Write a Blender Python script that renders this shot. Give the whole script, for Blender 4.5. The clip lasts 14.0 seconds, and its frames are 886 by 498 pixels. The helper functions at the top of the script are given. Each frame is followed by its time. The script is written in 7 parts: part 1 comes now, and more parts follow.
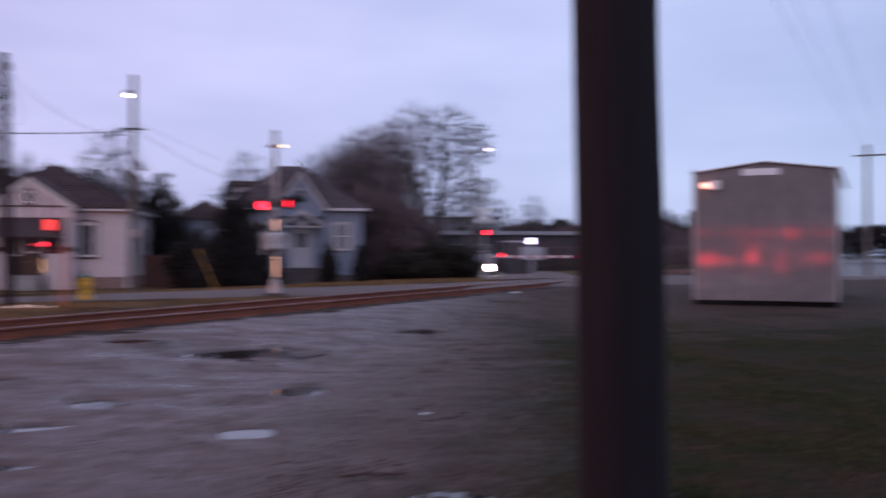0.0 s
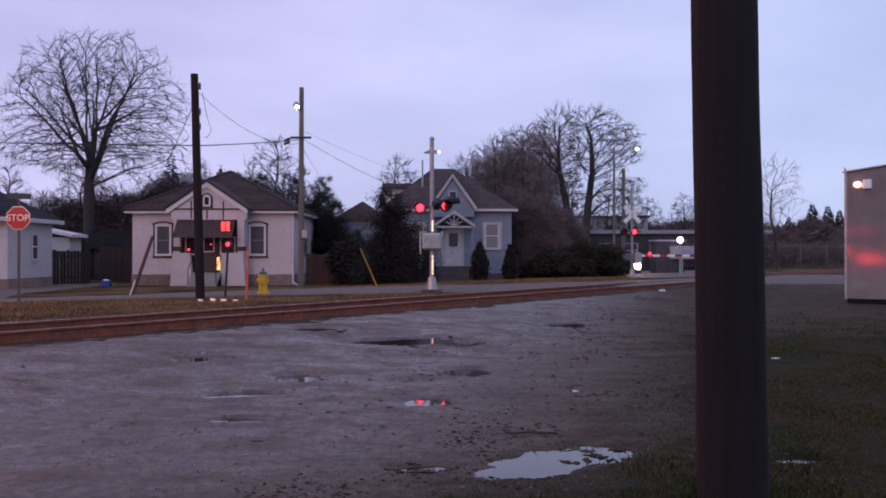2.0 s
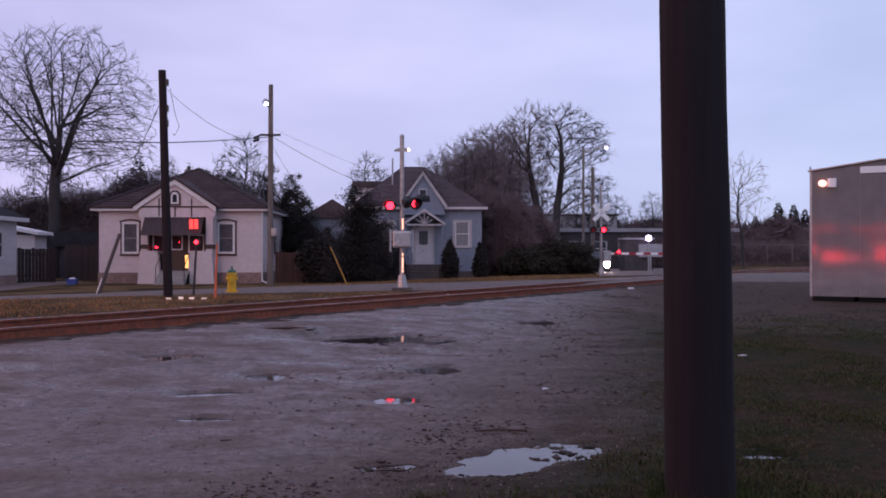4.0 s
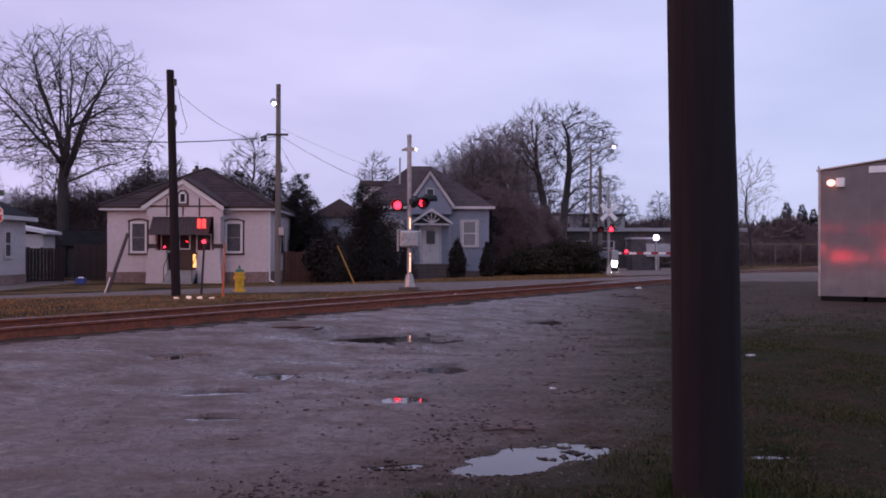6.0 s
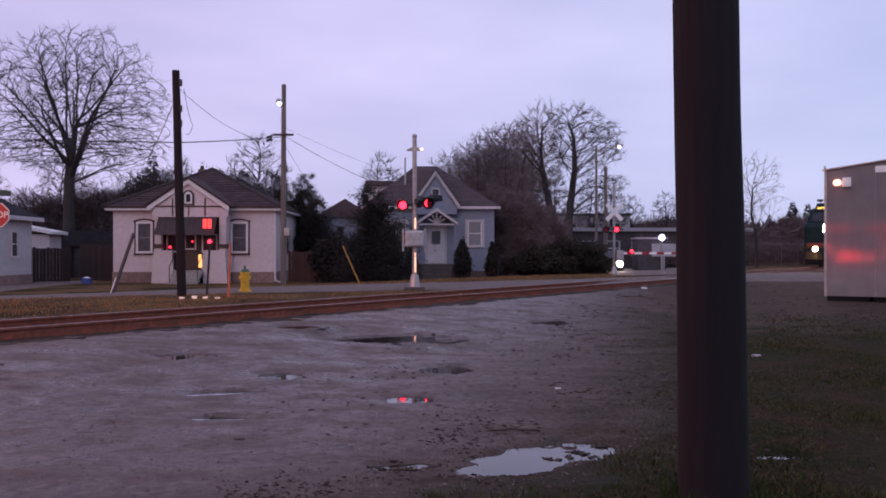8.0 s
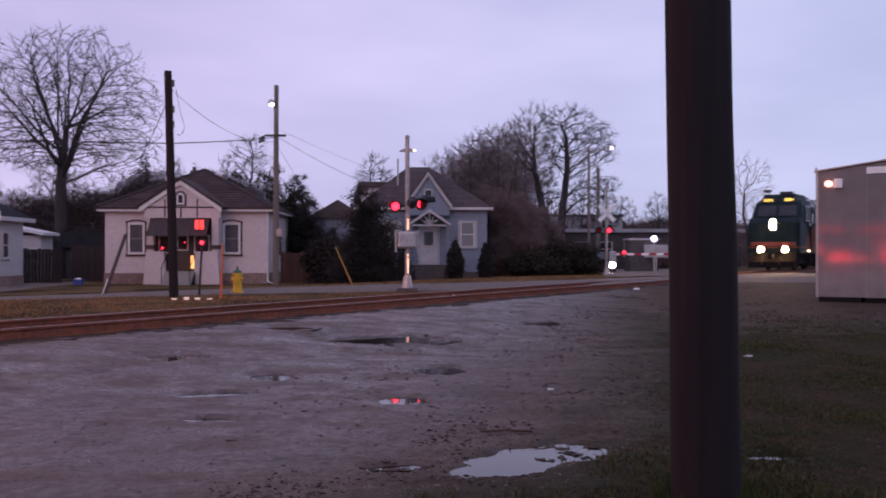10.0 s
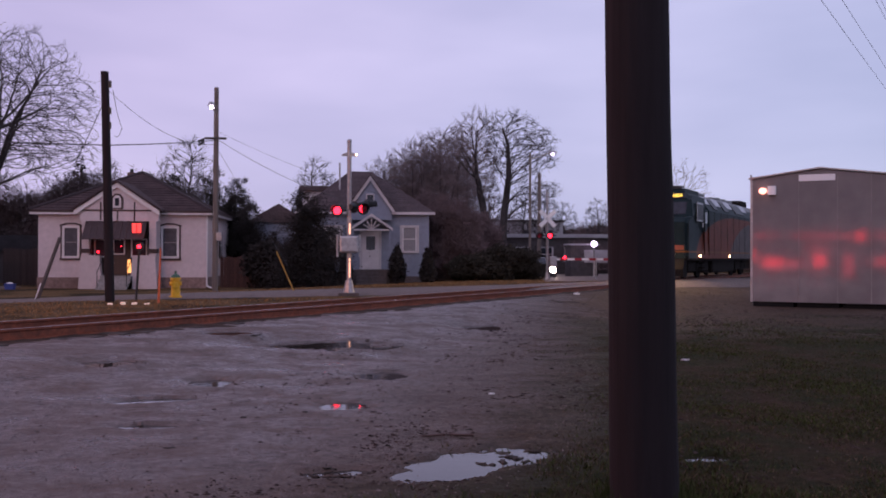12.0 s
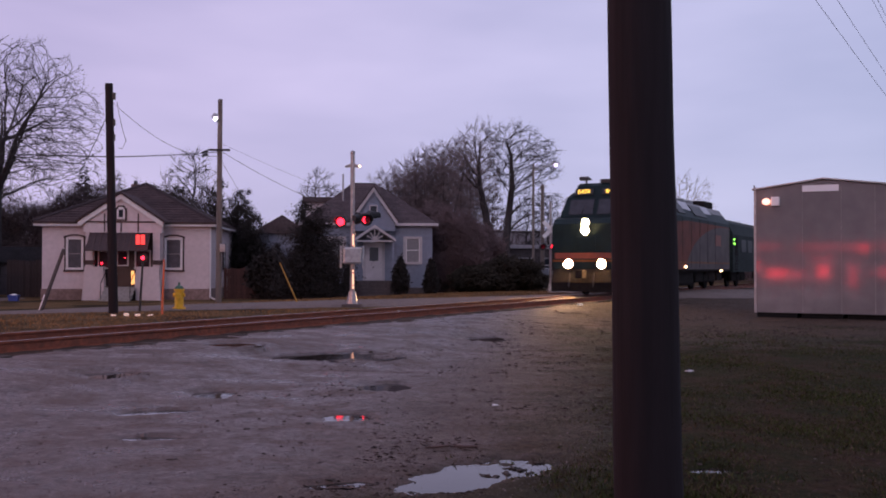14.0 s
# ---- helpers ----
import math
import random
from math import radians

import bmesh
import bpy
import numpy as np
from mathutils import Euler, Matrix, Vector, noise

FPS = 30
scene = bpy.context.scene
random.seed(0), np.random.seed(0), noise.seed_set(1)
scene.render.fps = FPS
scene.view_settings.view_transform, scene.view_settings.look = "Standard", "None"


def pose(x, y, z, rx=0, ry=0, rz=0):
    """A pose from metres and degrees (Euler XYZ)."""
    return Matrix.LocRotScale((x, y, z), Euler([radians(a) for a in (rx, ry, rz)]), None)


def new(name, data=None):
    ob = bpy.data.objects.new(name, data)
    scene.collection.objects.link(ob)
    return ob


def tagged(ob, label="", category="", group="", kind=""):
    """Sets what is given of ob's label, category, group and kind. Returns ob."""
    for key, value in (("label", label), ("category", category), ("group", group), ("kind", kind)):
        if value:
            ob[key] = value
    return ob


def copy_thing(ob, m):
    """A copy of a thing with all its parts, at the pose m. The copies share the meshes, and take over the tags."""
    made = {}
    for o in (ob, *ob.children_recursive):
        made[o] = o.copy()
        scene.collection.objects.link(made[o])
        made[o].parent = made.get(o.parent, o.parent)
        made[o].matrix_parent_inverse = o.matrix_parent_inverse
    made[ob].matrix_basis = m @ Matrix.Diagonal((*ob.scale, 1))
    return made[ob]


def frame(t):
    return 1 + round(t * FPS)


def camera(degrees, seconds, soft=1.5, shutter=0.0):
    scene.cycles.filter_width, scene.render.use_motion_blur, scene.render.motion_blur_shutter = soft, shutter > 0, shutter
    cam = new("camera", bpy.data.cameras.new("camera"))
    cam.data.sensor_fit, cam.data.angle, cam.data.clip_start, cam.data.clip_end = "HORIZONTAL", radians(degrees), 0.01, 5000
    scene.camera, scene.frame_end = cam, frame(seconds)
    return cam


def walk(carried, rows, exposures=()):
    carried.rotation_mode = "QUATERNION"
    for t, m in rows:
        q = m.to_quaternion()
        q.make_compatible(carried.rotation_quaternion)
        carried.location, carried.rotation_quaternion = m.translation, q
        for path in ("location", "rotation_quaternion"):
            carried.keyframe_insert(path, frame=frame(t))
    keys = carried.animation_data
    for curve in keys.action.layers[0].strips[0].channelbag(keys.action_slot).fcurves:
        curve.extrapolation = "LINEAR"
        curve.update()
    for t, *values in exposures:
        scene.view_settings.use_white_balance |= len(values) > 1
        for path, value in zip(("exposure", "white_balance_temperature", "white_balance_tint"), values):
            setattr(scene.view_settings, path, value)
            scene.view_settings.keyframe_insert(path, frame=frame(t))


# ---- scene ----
EYE = 1.5
cam = camera(50.0, 14.0, soft=1.8, shutter=1.2)
# seconds, yaw, pitch, roll, metres ahead of the standing place
ROWS = [
    (0.0, -8.7, 0.37, 0.0, 1.50), (0.2, -5.5, 0.40, 0.0, 1.05), (0.4, -1.9, 0.44, 0.1, 0.50), (0.5, 1.6, 0.46, 0.2, 0.28),
    (0.6, 5.11, 0.46, 0.4, 0.0), (0.8, 4.1, 0.46, 0.2, 0.0), (1.0, 1.83, 0.44, -0.03, 0.0), (1.5, 0.0, 0.37, 0.0, 0.0),
    (2.0, 0.15, 0.31, 0.0, 0.0), (2.5, -0.10, 0.27, -0.03, 0.0), (3.0, -1.65, 0.23, 0.0, 0.0), (3.2, -1.68, 0.22, 0.0, 0.0),
    (5.5, -1.37, 0.16, -0.03, 0.0), (6.0, -1.21, 0.16, -0.03, 0.0), (6.5, -1.10, 0.17, -0.01, 0.0), (7.0, -1.0, 0.17, 0.0, 0.0),
    (7.5, -0.89, 0.16, -0.02, 0.0), (9.8, -1.15, 0.20, 0.0, 0.0), (10.0, -1.33, 0.22, -0.01, 0.0), (10.5, -3.31, 0.35, -0.05, 0.0),
    (11.0, -5.12, 0.53, 0.02, 0.0), (11.5, -5.0, 0.60, -0.4, 0.0), (12.0, -4.83, 0.51, -0.16, 0.0), (12.5, -4.71, 0.51, -0.06, 0.0),
    (13.0, -4.79, 0.62, -0.04, 0.0), (13.5, -4.75, 0.89, -0.05, 0.0), (14.0, -4.63, 1.18, -0.1, 0.0)]
walk(cam, [(t, pose(-a * math.sin(radians(y)), a * math.cos(radians(y)), EYE, 90 + p, r, y)) for t, y, p, r, a in ROWS],
     [(0.0, -0.03, 6270, 6), (3.2, 0.0, 6350, 7), (5.4, 0.02, 6550, 11), (8.0, 0.0, 6630, 13), (11.0, -0.10, 6740, 15), (14.0, -0.19, 6860, 16)])

# ---- sky and light: an overcast dusk ----
SUN_ELEVATION, SUN_TURN = 24.0, 205.0
world = bpy.data.worlds.new("world")
scene.world = world
world.use_nodes = True
wn, wl = world.node_tree.nodes, world.node_tree.links
wn.clear()
w_out, w_bg = wn.new("ShaderNodeOutputWorld"), wn.new("ShaderNodeBackground")
w_sky = wn.new("ShaderNodeTexSky")
w_sky.sky_type, w_sky.sun_disc = "NISHITA", False
w_sky.sun_elevation, w_sky.sun_rotation = radians(SUN_ELEVATION), radians(SUN_TURN)
w_scale = wn.new("ShaderNodeMix")
w_scale.data_type, w_scale.blend_type = "RGBA", "MULTIPLY"
w_scale.inputs[0].default_value = 1.0
w_scale.inputs[7].default_value = (0.10, 0.10, 0.10, 1)
wl.new(w_sky.outputs[0], w_scale.inputs[6])
w_co, w_map, w_noise, w_ramp = (wn.new("ShaderNode" + k) for k in ("TexCoord", "Mapping", "TexNoise", "ValToRGB"))
w_map.inputs["Scale"].default_value = (1.0, 1.0, 3.6)
w_noise.inputs["Scale"].default_value, w_noise.inputs["Detail"].default_value = 2.3, 4.0
w_noise.inputs["Roughness"].default_value = 0.45
wl.new(w_co.outputs["Generated"], w_map.inputs["Vector"])
wl.new(w_map.outputs[0], w_noise.inputs["Vector"])
wl.new(w_noise.outputs["Fac"], w_ramp.inputs[0])
w_ramp.color_ramp.elements[0].position, w_ramp.color_ramp.elements[1].position = 0.33, 0.68
w_ramp.color_ramp.elements[0].color = (0.53, 0.535, 0.86, 1)
w_ramp.color_ramp.elements[1].color = (0.76, 0.73, 1.10, 1)
w_mix = wn.new("ShaderNodeMix")
w_mix.data_type = "RGBA"
w_mix.inputs[0].default_value = 0.9
wl.new(w_scale.outputs[2], w_mix.inputs[6])
wl.new(w_ramp.outputs[0], w_mix.inputs[7])
w_sep, w_side, w_hue = wn.new("ShaderNodeSeparateXYZ"), wn.new("ShaderNodeMapRange"), wn.new("ShaderNodeMix")
w_side.interpolation_type = "SMOOTHSTEP"
w_side.inputs["From Min"].default_value, w_side.inputs["From Max"].default_value = -0.7, 0.8
wl.new(w_co.outputs["Generated"], w_sep.inputs[0])
wl.new(w_sep.outputs["X"], w_side.inputs["Value"])
w_hue.data_type = "RGBA"
w_hue.inputs[6].default_value, w_hue.inputs[7].default_value = (1.03, 0.935, 0.97, 1), (0.85, 0.97, 0.96, 1)
wl.new(w_side.outputs[0], w_hue.inputs[0])
w_tint = wn.new("ShaderNodeMix")
w_tint.data_type, w_tint.blend_type = "RGBA", "MULTIPLY"
w_tint.inputs[0].default_value = 1.0
wl.new(w_mix.outputs[2], w_tint.inputs[6])
wl.new(w_hue.outputs[2], w_tint.inputs[7])
wl.new(w_tint.outputs[2], w_bg.inputs["Color"])
w_bg.inputs["Strength"].default_value = 1.0
wl.new(w_bg.outputs[0], w_out.inputs[0])

sun = new("sun", bpy.data.lights.new("sun", "SUN"))
sun.data.energy, sun.data.angle, sun.data.color = 0.35, radians(35), (1.0, 0.90, 0.92)
sun.rotation_euler = (radians(90 - SUN_ELEVATION), 0, radians(-25))
scene.view_settings.exposure = 0.0


# ---- materials ----
def mat(name, base, rough=0.7, metal=0.0, scale=6.0, vary=0.25, bump=0.0, bump_scale=40.0, stain=None, stretch=(1, 1, 1), random=0.0, spec=0.5):
    """A surface with grain and stains: two sizes of noise on the base colour, and fine relief."""
    m = bpy.data.materials.new(name)
    m.use_nodes = True
    n, l = m.node_tree.nodes, m.node_tree.links
    b = n["Principled BSDF"]
    b.inputs["Roughness"].default_value, b.inputs["Metallic"].default_value = rough, metal
    b.inputs["Specular IOR Level"].default_value = spec
    co, mp = n.new("ShaderNodeTexCoord"), n.new("ShaderNodeMapping")
    mp.inputs["Scale"].default_value = stretch
    l.new(co.outputs["Object"], mp.inputs["Vector"])
    dark = tuple(c * (1 - vary) for c in base)
    light = tuple(min(1, c * (1 + vary * 0.6)) for c in base)
    stain = stain or tuple(c * (1 - vary * 1.2) for c in base)
    fine, wide = n.new("ShaderNodeTexNoise"), n.new("ShaderNodeTexNoise")
    fine.inputs["Scale"].default_value, fine.inputs["Detail"].default_value = scale, 5.0
    wide.inputs["Scale"].default_value, wide.inputs["Detail"].default_value = scale * 0.13, 3.0
    for t in (fine, wide):
        l.new(mp.outputs[0], t.inputs["Vector"])
    r1, r2 = n.new("ShaderNodeValToRGB"), n.new("ShaderNodeValToRGB")
    r1.color_ramp.elements[0].position, r1.color_ramp.elements[1].position = 0.3, 0.7
    r1.color_ramp.elements[0].color, r1.color_ramp.elements[1].color = (*dark, 1), (*light, 1)
    r2.color_ramp.elements[0].position, r2.color_ramp.elements[1].position = 0.45, 0.75
    r2.color_ramp.elements[0].color, r2.color_ramp.elements[1].color = (0, 0, 0, 1), (0.7, 0.7, 0.7, 1)
    l.new(fine.outputs["Fac"], r1.inputs[0])
    l.new(wide.outputs["Fac"], r2.inputs[0])
    mix = n.new("ShaderNodeMix")
    mix.data_type = "RGBA"
    l.new(r2.outputs[0], mix.inputs[0])
    l.new(r1.outputs[0], mix.inputs[6])
    mix.inputs[7].default_value = (*stain, 1)
    out = mix.outputs[2]
    if random:
        info, hsv = n.new("ShaderNodeObjectInfo"), n.new("ShaderNodeHueSaturation")
        mr = n.new("ShaderNodeMapRange")
        mr.inputs["To Min"].default_value, mr.inputs["To Max"].default_value = 1 - random, 1 + random
        l.new(info.outputs["Random"], mr.inputs["Value"])
        l.new(mr.outputs[0], hsv.inputs["Value"])
        l.new(out, hsv.inputs["Color"])
        out = hsv.outputs[0]
    l.new(out, b.inputs["Base Color"])
    if bump:
        bn, bt = n.new("ShaderNodeBump"), n.new("ShaderNodeTexNoise")
        bt.inputs["Scale"].default_value, bt.inputs["Detail"].default_value = bump_scale, 4.0
        l.new(mp.outputs[0], bt.inputs["Vector"])
        l.new(bt.outputs["Fac"], bn.inputs["Height"])
        bn.inputs["Strength"].default_value, bn.inputs["Distance"].default_value = min(1, bump), 0.02
        l.new(bn.outputs[0], b.inputs["Normal"])
    return m


def glow(name, colour, strength):
    m = bpy.data.materials.new(name)
    m.use_nodes = True
    b = m.node_tree.nodes["Principled BSDF"]
    b.inputs["Base Color"].default_value = (*[min(1, c) for c in colour], 1)
    b.inputs["Roughness"].default_value = 0.3
    b.inputs["Emission Color"].default_value = (*colour, 1)
    b.inputs["Emission Strength"].default_value = strength
    return m


def leafy(name, base, vary=0.5):
    """Foliage whose pieces differ from one another."""
    m = bpy.data.materials.new(name)
    m.use_nodes = True
    n, l = m.node_tree.nodes, m.node_tree.links
    b = n["Principled BSDF"]
    b.inputs["Roughness"].default_value = 0.85
    b.inputs["Specular IOR Level"].default_value = 0.05
    g, r = n.new("ShaderNodeNewGeometry"), n.new("ShaderNodeValToRGB")
    r.color_ramp.elements[0].color = (*[c * (1 - vary) for c in base], 1)
    r.color_ramp.elements[1].color = (*[c * (1 + vary) for c in base], 1)
    l.new(g.outputs["Random Per Island"], r.inputs[0])
    l.new(r.outputs[0], b.inputs["Base Color"])
    return m


def ground_material():
    """Wet gravel lot that gives way to thin grass towards the near right and to rough grass past the track."""
    m = bpy.data.materials.new("wet_gravel_and_grass")
    m.use_nodes = True
    n, l = m.node_tree.nodes, m.node_tree.links
    b = n["Principled BSDF"]
    geo, sep = n.new("ShaderNodeNewGeometry"), n.new("ShaderNodeSeparateXYZ")
    l.new(geo.outputs["Position"], sep.inputs[0])

    def noise_at(scale, detail=5.0, rough=0.55):
        t = n.new("ShaderNodeTexNoise")
        t.inputs["Scale"].default_value, t.inputs["Detail"].default_value, t.inputs["Roughness"].default_value = scale, detail, rough
        l.new(geo.outputs["Position"], t.inputs["Vector"])
        return t.outputs["Fac"]

    def op(kind, a, c, clamp=False):
        o = n.new("ShaderNodeMath")
        o.operation, o.use_clamp = kind, clamp
        for k, v in enumerate((a, c)):
            if hasattr(v, "is_output"):
                l.new(v, o.inputs[k])
            else:
                o.inputs[k].default_value = v
        return o.outputs[0]

    def ramp(fac, p0, p1, c0, c1):
        r = n.new("ShaderNodeValToRGB")
        r.color_ramp.elements[0].position, r.color_ramp.elements[1].position = p0, p1
        r.color_ramp.elements[0].color, r.color_ramp.elements[1].color = (*c0, 1), (*c1, 1)
        l.new(fac, r.inputs[0])
        return r.outputs[0]

    def mixed(fac, a, c):
        x = n.new("ShaderNodeMix")
        x.data_type = "RGBA"
        l.new(fac, x.inputs[0])
        l.new(a, x.inputs[6])
        l.new(c, x.inputs[7])
        return x.outputs[2]

    tracks = n.new("ShaderNodeMapping")
    tracks.inputs["Rotation"].default_value = (0, 0, radians(-57))
    tracks.inputs["Scale"].default_value = (0.45, 1.3, 1.0)
    l.new(geo.outputs["Position"], tracks.inputs["Vector"])
    ruts = n.new("ShaderNodeTexNoise")
    ruts.inputs["Scale"].default_value, ruts.inputs["Detail"].default_value = 1.3, 5.0
    l.new(tracks.outputs[0], ruts.inputs["Vector"])
    wide, mid, fine, grit = noise_at(0.35, 4), noise_at(1.7, 6, 0.65), noise_at(11, 6, 0.7), noise_at(55, 4, 0.7)
    # some of the lamps' warm glow is put into the gravel and mud tints
    gravel = ramp(grit, 0.3, 0.75, (0.040, 0.026, 0.021), (0.180, 0.127, 0.104))
    mud = ramp(fine, 0.34, 0.66, (0.032, 0.020, 0.016), (0.122, 0.083, 0.067))
    lot = mixed(ramp(op("ADD", op("MULTIPLY", mid, 0.5), op("MULTIPLY", ruts.outputs["Fac"], 0.5)), 0.42, 0.58, (0, 0, 0), (1, 1, 1)), gravel, mud)
    grass = mixed(ramp(op("ADD", op("MULTIPLY", mid, 0.6), op("MULTIPLY", wide, 0.4)), 0.46, 0.60, (0, 0, 0), (1, 1, 1)), ramp(fine, 0.3, 0.7, (0.010, 0.014, 0.006), (0.032, 0.036, 0.014)),
                  ramp(fine, 0.3, 0.7, (0.020, 0.012, 0.007), (0.070, 0.044, 0.027)))
    # near grass: to the right of a line that leans away from the eye
    edge = op("SUBTRACT", sep.outputs["X"], op("MINIMUM", op("SUBTRACT", op("MULTIPLY", sep.outputs["Y"], 0.24), 0.35), op("SUBTRACT", sep.outputs["Y"], 5.75)))
    edge = op("ADD", edge, op("MULTIPLY", op("SUBTRACT", mid, 0.5), 3.4))
    near = op("MULTIPLY", op("MULTIPLY", op("ADD", edge, 0.8), 0.6, True), op("MULTIPLY", op("SUBTRACT", 25.0, op("ADD", sep.outputs["Y"], op("MULTIPLY", op("SUBTRACT", wide, 0.5), 14.0))), 0.13, True))
    # past the track: across = how far to the camera's side of the centre line
    across = op("SUBTRACT", op("MULTIPLY", sep.outputs["X"], 0.838), op("MULTIPLY", sep.outputs["Y"], 0.545))
    across = op("ADD", across, 12.98)
    past = op("MULTIPLY", op("SUBTRACT", -2.6, op("ADD", across, op("MULTIPLY", op("SUBTRACT", fine, 0.5), 1.2))), 2.0, True)
    far_verge = ramp(fine, 0.3, 0.7, (0.070, 0.043, 0.022), (0.200, 0.120, 0.056))
    verge = mixed(ramp(wide, 0.45, 0.6, (0, 0, 0), (1, 1, 1)), far_verge, grass)
    # trodden mud between gravel and grass, dark blotches and pale silt on the gravel
    speck = noise_at(4.5, 6, 0.7)
    silt = ramp(op("ADD", op("MULTIPLY", speck, 0.5), op("MULTIPLY", wide, 0.5)), 0.55, 0.64, (0, 0, 0), (0.75, 0.75, 0.75))
    blot = ramp(op("ADD", op("MULTIPLY", speck, 0.6), op("MULTIPLY", mid, 0.4)), 0.36, 0.45, (0.8, 0.8, 0.8), (0, 0, 0))
    lot = mixed(silt, lot, ramp(grit, 0.3, 0.7, (0.15, 0.122, 0.112), (0.28, 0.23, 0.215)))
    lot = mixed(blot, lot, ramp(grit, 0.3, 0.7, (0.018, 0.013, 0.012), (0.05, 0.037, 0.033)))
    soil = op("MULTIPLY", op("MULTIPLY", op("ADD", op("ADD", edge, op("MULTIPLY", op("SUBTRACT", ruts.outputs["Fac"], 0.5), 5.0)), 2.3), 0.34, True), op("MULTIPLY", op("SUBTRACT", 62.0, sep.outputs["Y"]), 0.12, True))
    dark_soil = mixed(blot, ramp(fine, 0.3, 0.72, (0.032, 0.020, 0.0135), (0.124, 0.083, 0.056)), ramp(grit, 0.3, 0.7, (0.012, 0.009, 0.008), (0.04, 0.03, 0.025)))
    dark_soil = mixed(ramp(op("ADD", op("MULTIPLY", noise_at(0.8, 7, 0.78), 0.6), op("MULTIPLY", speck, 0.4)), 0.44, 0.56, (0, 0, 0), (0.9, 0.9, 0.9)), dark_soil, ramp(grit, 0.3, 0.7, (0.020, 0.014, 0.010), (0.068, 0.048, 0.035)))
    lot = mixed(soil, lot, dark_soil)
    colour = mixed(past, mixed(near, lot, grass), verge)
    l.new(colour, b.inputs["Base Color"])
    wet = op("MULTIPLY", op("SUBTRACT", 1.0, op("MAXIMUM", near, op("MULTIPLY", soil, 0.8))), op("SUBTRACT", 1.0, past))
    damp = ramp(op("ADD", op("MULTIPLY", ruts.outputs["Fac"], 0.3), op("ADD", op("MULTIPLY", mid, 0.45), op("MULTIPLY", fine, 0.25))), 0.42, 0.59, (0.66, 0.66, 0.66), (0.20, 0.20, 0.20))
    rgb = n.new("ShaderNodeMix")
    rgb.data_type = "RGBA"
    l.new(wet, rgb.inputs[0])
    rgb.inputs[6].default_value = (0.9, 0.9, 0.9, 1)
    l.new(damp, rgb.inputs[7])
    l.new(rgb.outputs[2], b.inputs["Roughness"])
    gloss = n.new("ShaderNodeMapRange")
    gloss.inputs["To Min"].default_value, gloss.inputs["To Max"].default_value = 0.05, 0.33
    l.new(wet, gloss.inputs["Value"])
    l.new(gloss.outputs[0], b.inputs["Specular IOR Level"])
    bm = n.new("ShaderNodeBump")
    bm.inputs["Distance"].default_value = 0.03
    relief = n.new("ShaderNodeMapRange")
    relief.inputs["From Min"].default_value, relief.inputs["From Max"].default_value = 0.2, 0.72
    relief.inputs["To Min"].default_value, relief.inputs["To Max"].default_value = 0.32, 0.9
    l.new(rgb.outputs[2], relief.inputs["Value"])
    l.new(relief.outputs[0], bm.inputs["Strength"])
    l.new(op("ADD", op("MULTIPLY", fine, 1.2), op("MULTIPLY", grit, 0.7)), bm.inputs["Height"])
    l.new(bm.outputs[0], b.inputs["Normal"])
    return m


M_GROUND = ground_material()
M_WATER = mat("still_brown_water", (0.035, 0.030, 0.027), 0.035, scale=3, vary=0.3, bump=0.03, bump_scale=9, spec=0.18)
M_ASPHALT = mat("damp_worn_asphalt", (0.17, 0.134, 0.120), 0.8, spec=0.10, scale=22, vary=0.35, bump=0.4, bump_scale=60)
M_CONCRETE = mat("old_concrete", (0.30, 0.28, 0.27), 0.8, scale=9, vary=0.3, bump=0.3)
M_BALLAST = mat("dark_ballast", (0.060, 0.040, 0.032), 0.95, spec=0.1, scale=24, vary=0.5, bump=1.0, bump_scale=28)
M_RUST = mat("rusty_steel", (0.24, 0.058, 0.024), 0.62, scale=12, vary=0.45, bump=0.3, bump_scale=80)
M_RAILTOP = mat("rail_running_surface", (0.36, 0.29, 0.27), 0.34, 0.8, scale=20, vary=0.3)
M_TIE = mat("creosoted_tie", (0.055, 0.042, 0.036), 0.85, scale=14, vary=0.5, bump=0.6, stretch=(8, 1, 1), random=0.3)
M_POLE = mat("dark_weathered_pole_wood", (0.024, 0.0185, 0.0205), 0.9, spec=0.15, scale=18, vary=0.2, bump=0.4, bump_scale=30, stretch=(1, 1, 0.06))
M_POLE_GREY = mat("grey_weathered_pole_wood", (0.16, 0.13, 0.115), 0.85, scale=14, vary=0.35, bump=0.6, stretch=(1, 1, 0.06))
M_STUCCO = mat("white_stucco", (0.61, 0.51, 0.515), 0.85, scale=5, vary=0.1, bump=0.5, bump_scale=30, stain=(0.54, 0.45, 0.44))
M_TRIMWHITE = mat("white_trim_paint", (0.70, 0.66, 0.66), 0.6, scale=8, vary=0.1)
# Greyer, darker version of the white trim, for the blue house.
M_BLUETRIM = mat("dull_off_white_trim", (0.46, 0.42, 0.43), 0.7, scale=8, vary=0.15)
M_BROWN = mat("dark_brown_trim_paint", (0.045, 0.022, 0.022), 0.55, scale=9, vary=0.3)
M_SHINGLE = mat("brown_shingle_roof", (0.070, 0.048, 0.049), 0.9, spec=0.15, scale=16, vary=0.4, bump=0.6, bump_scale=24, random=0.14)
M_RIDGE = mat("dark_ridge_tile", (0.040, 0.028, 0.031), 0.85, scale=12, vary=0.3)
M_GREYSHINGLE = mat("grey_shingle_roof", (0.090, 0.069, 0.072), 0.9, spec=0.15, scale=14, vary=0.35, bump=0.6, random=0.12)
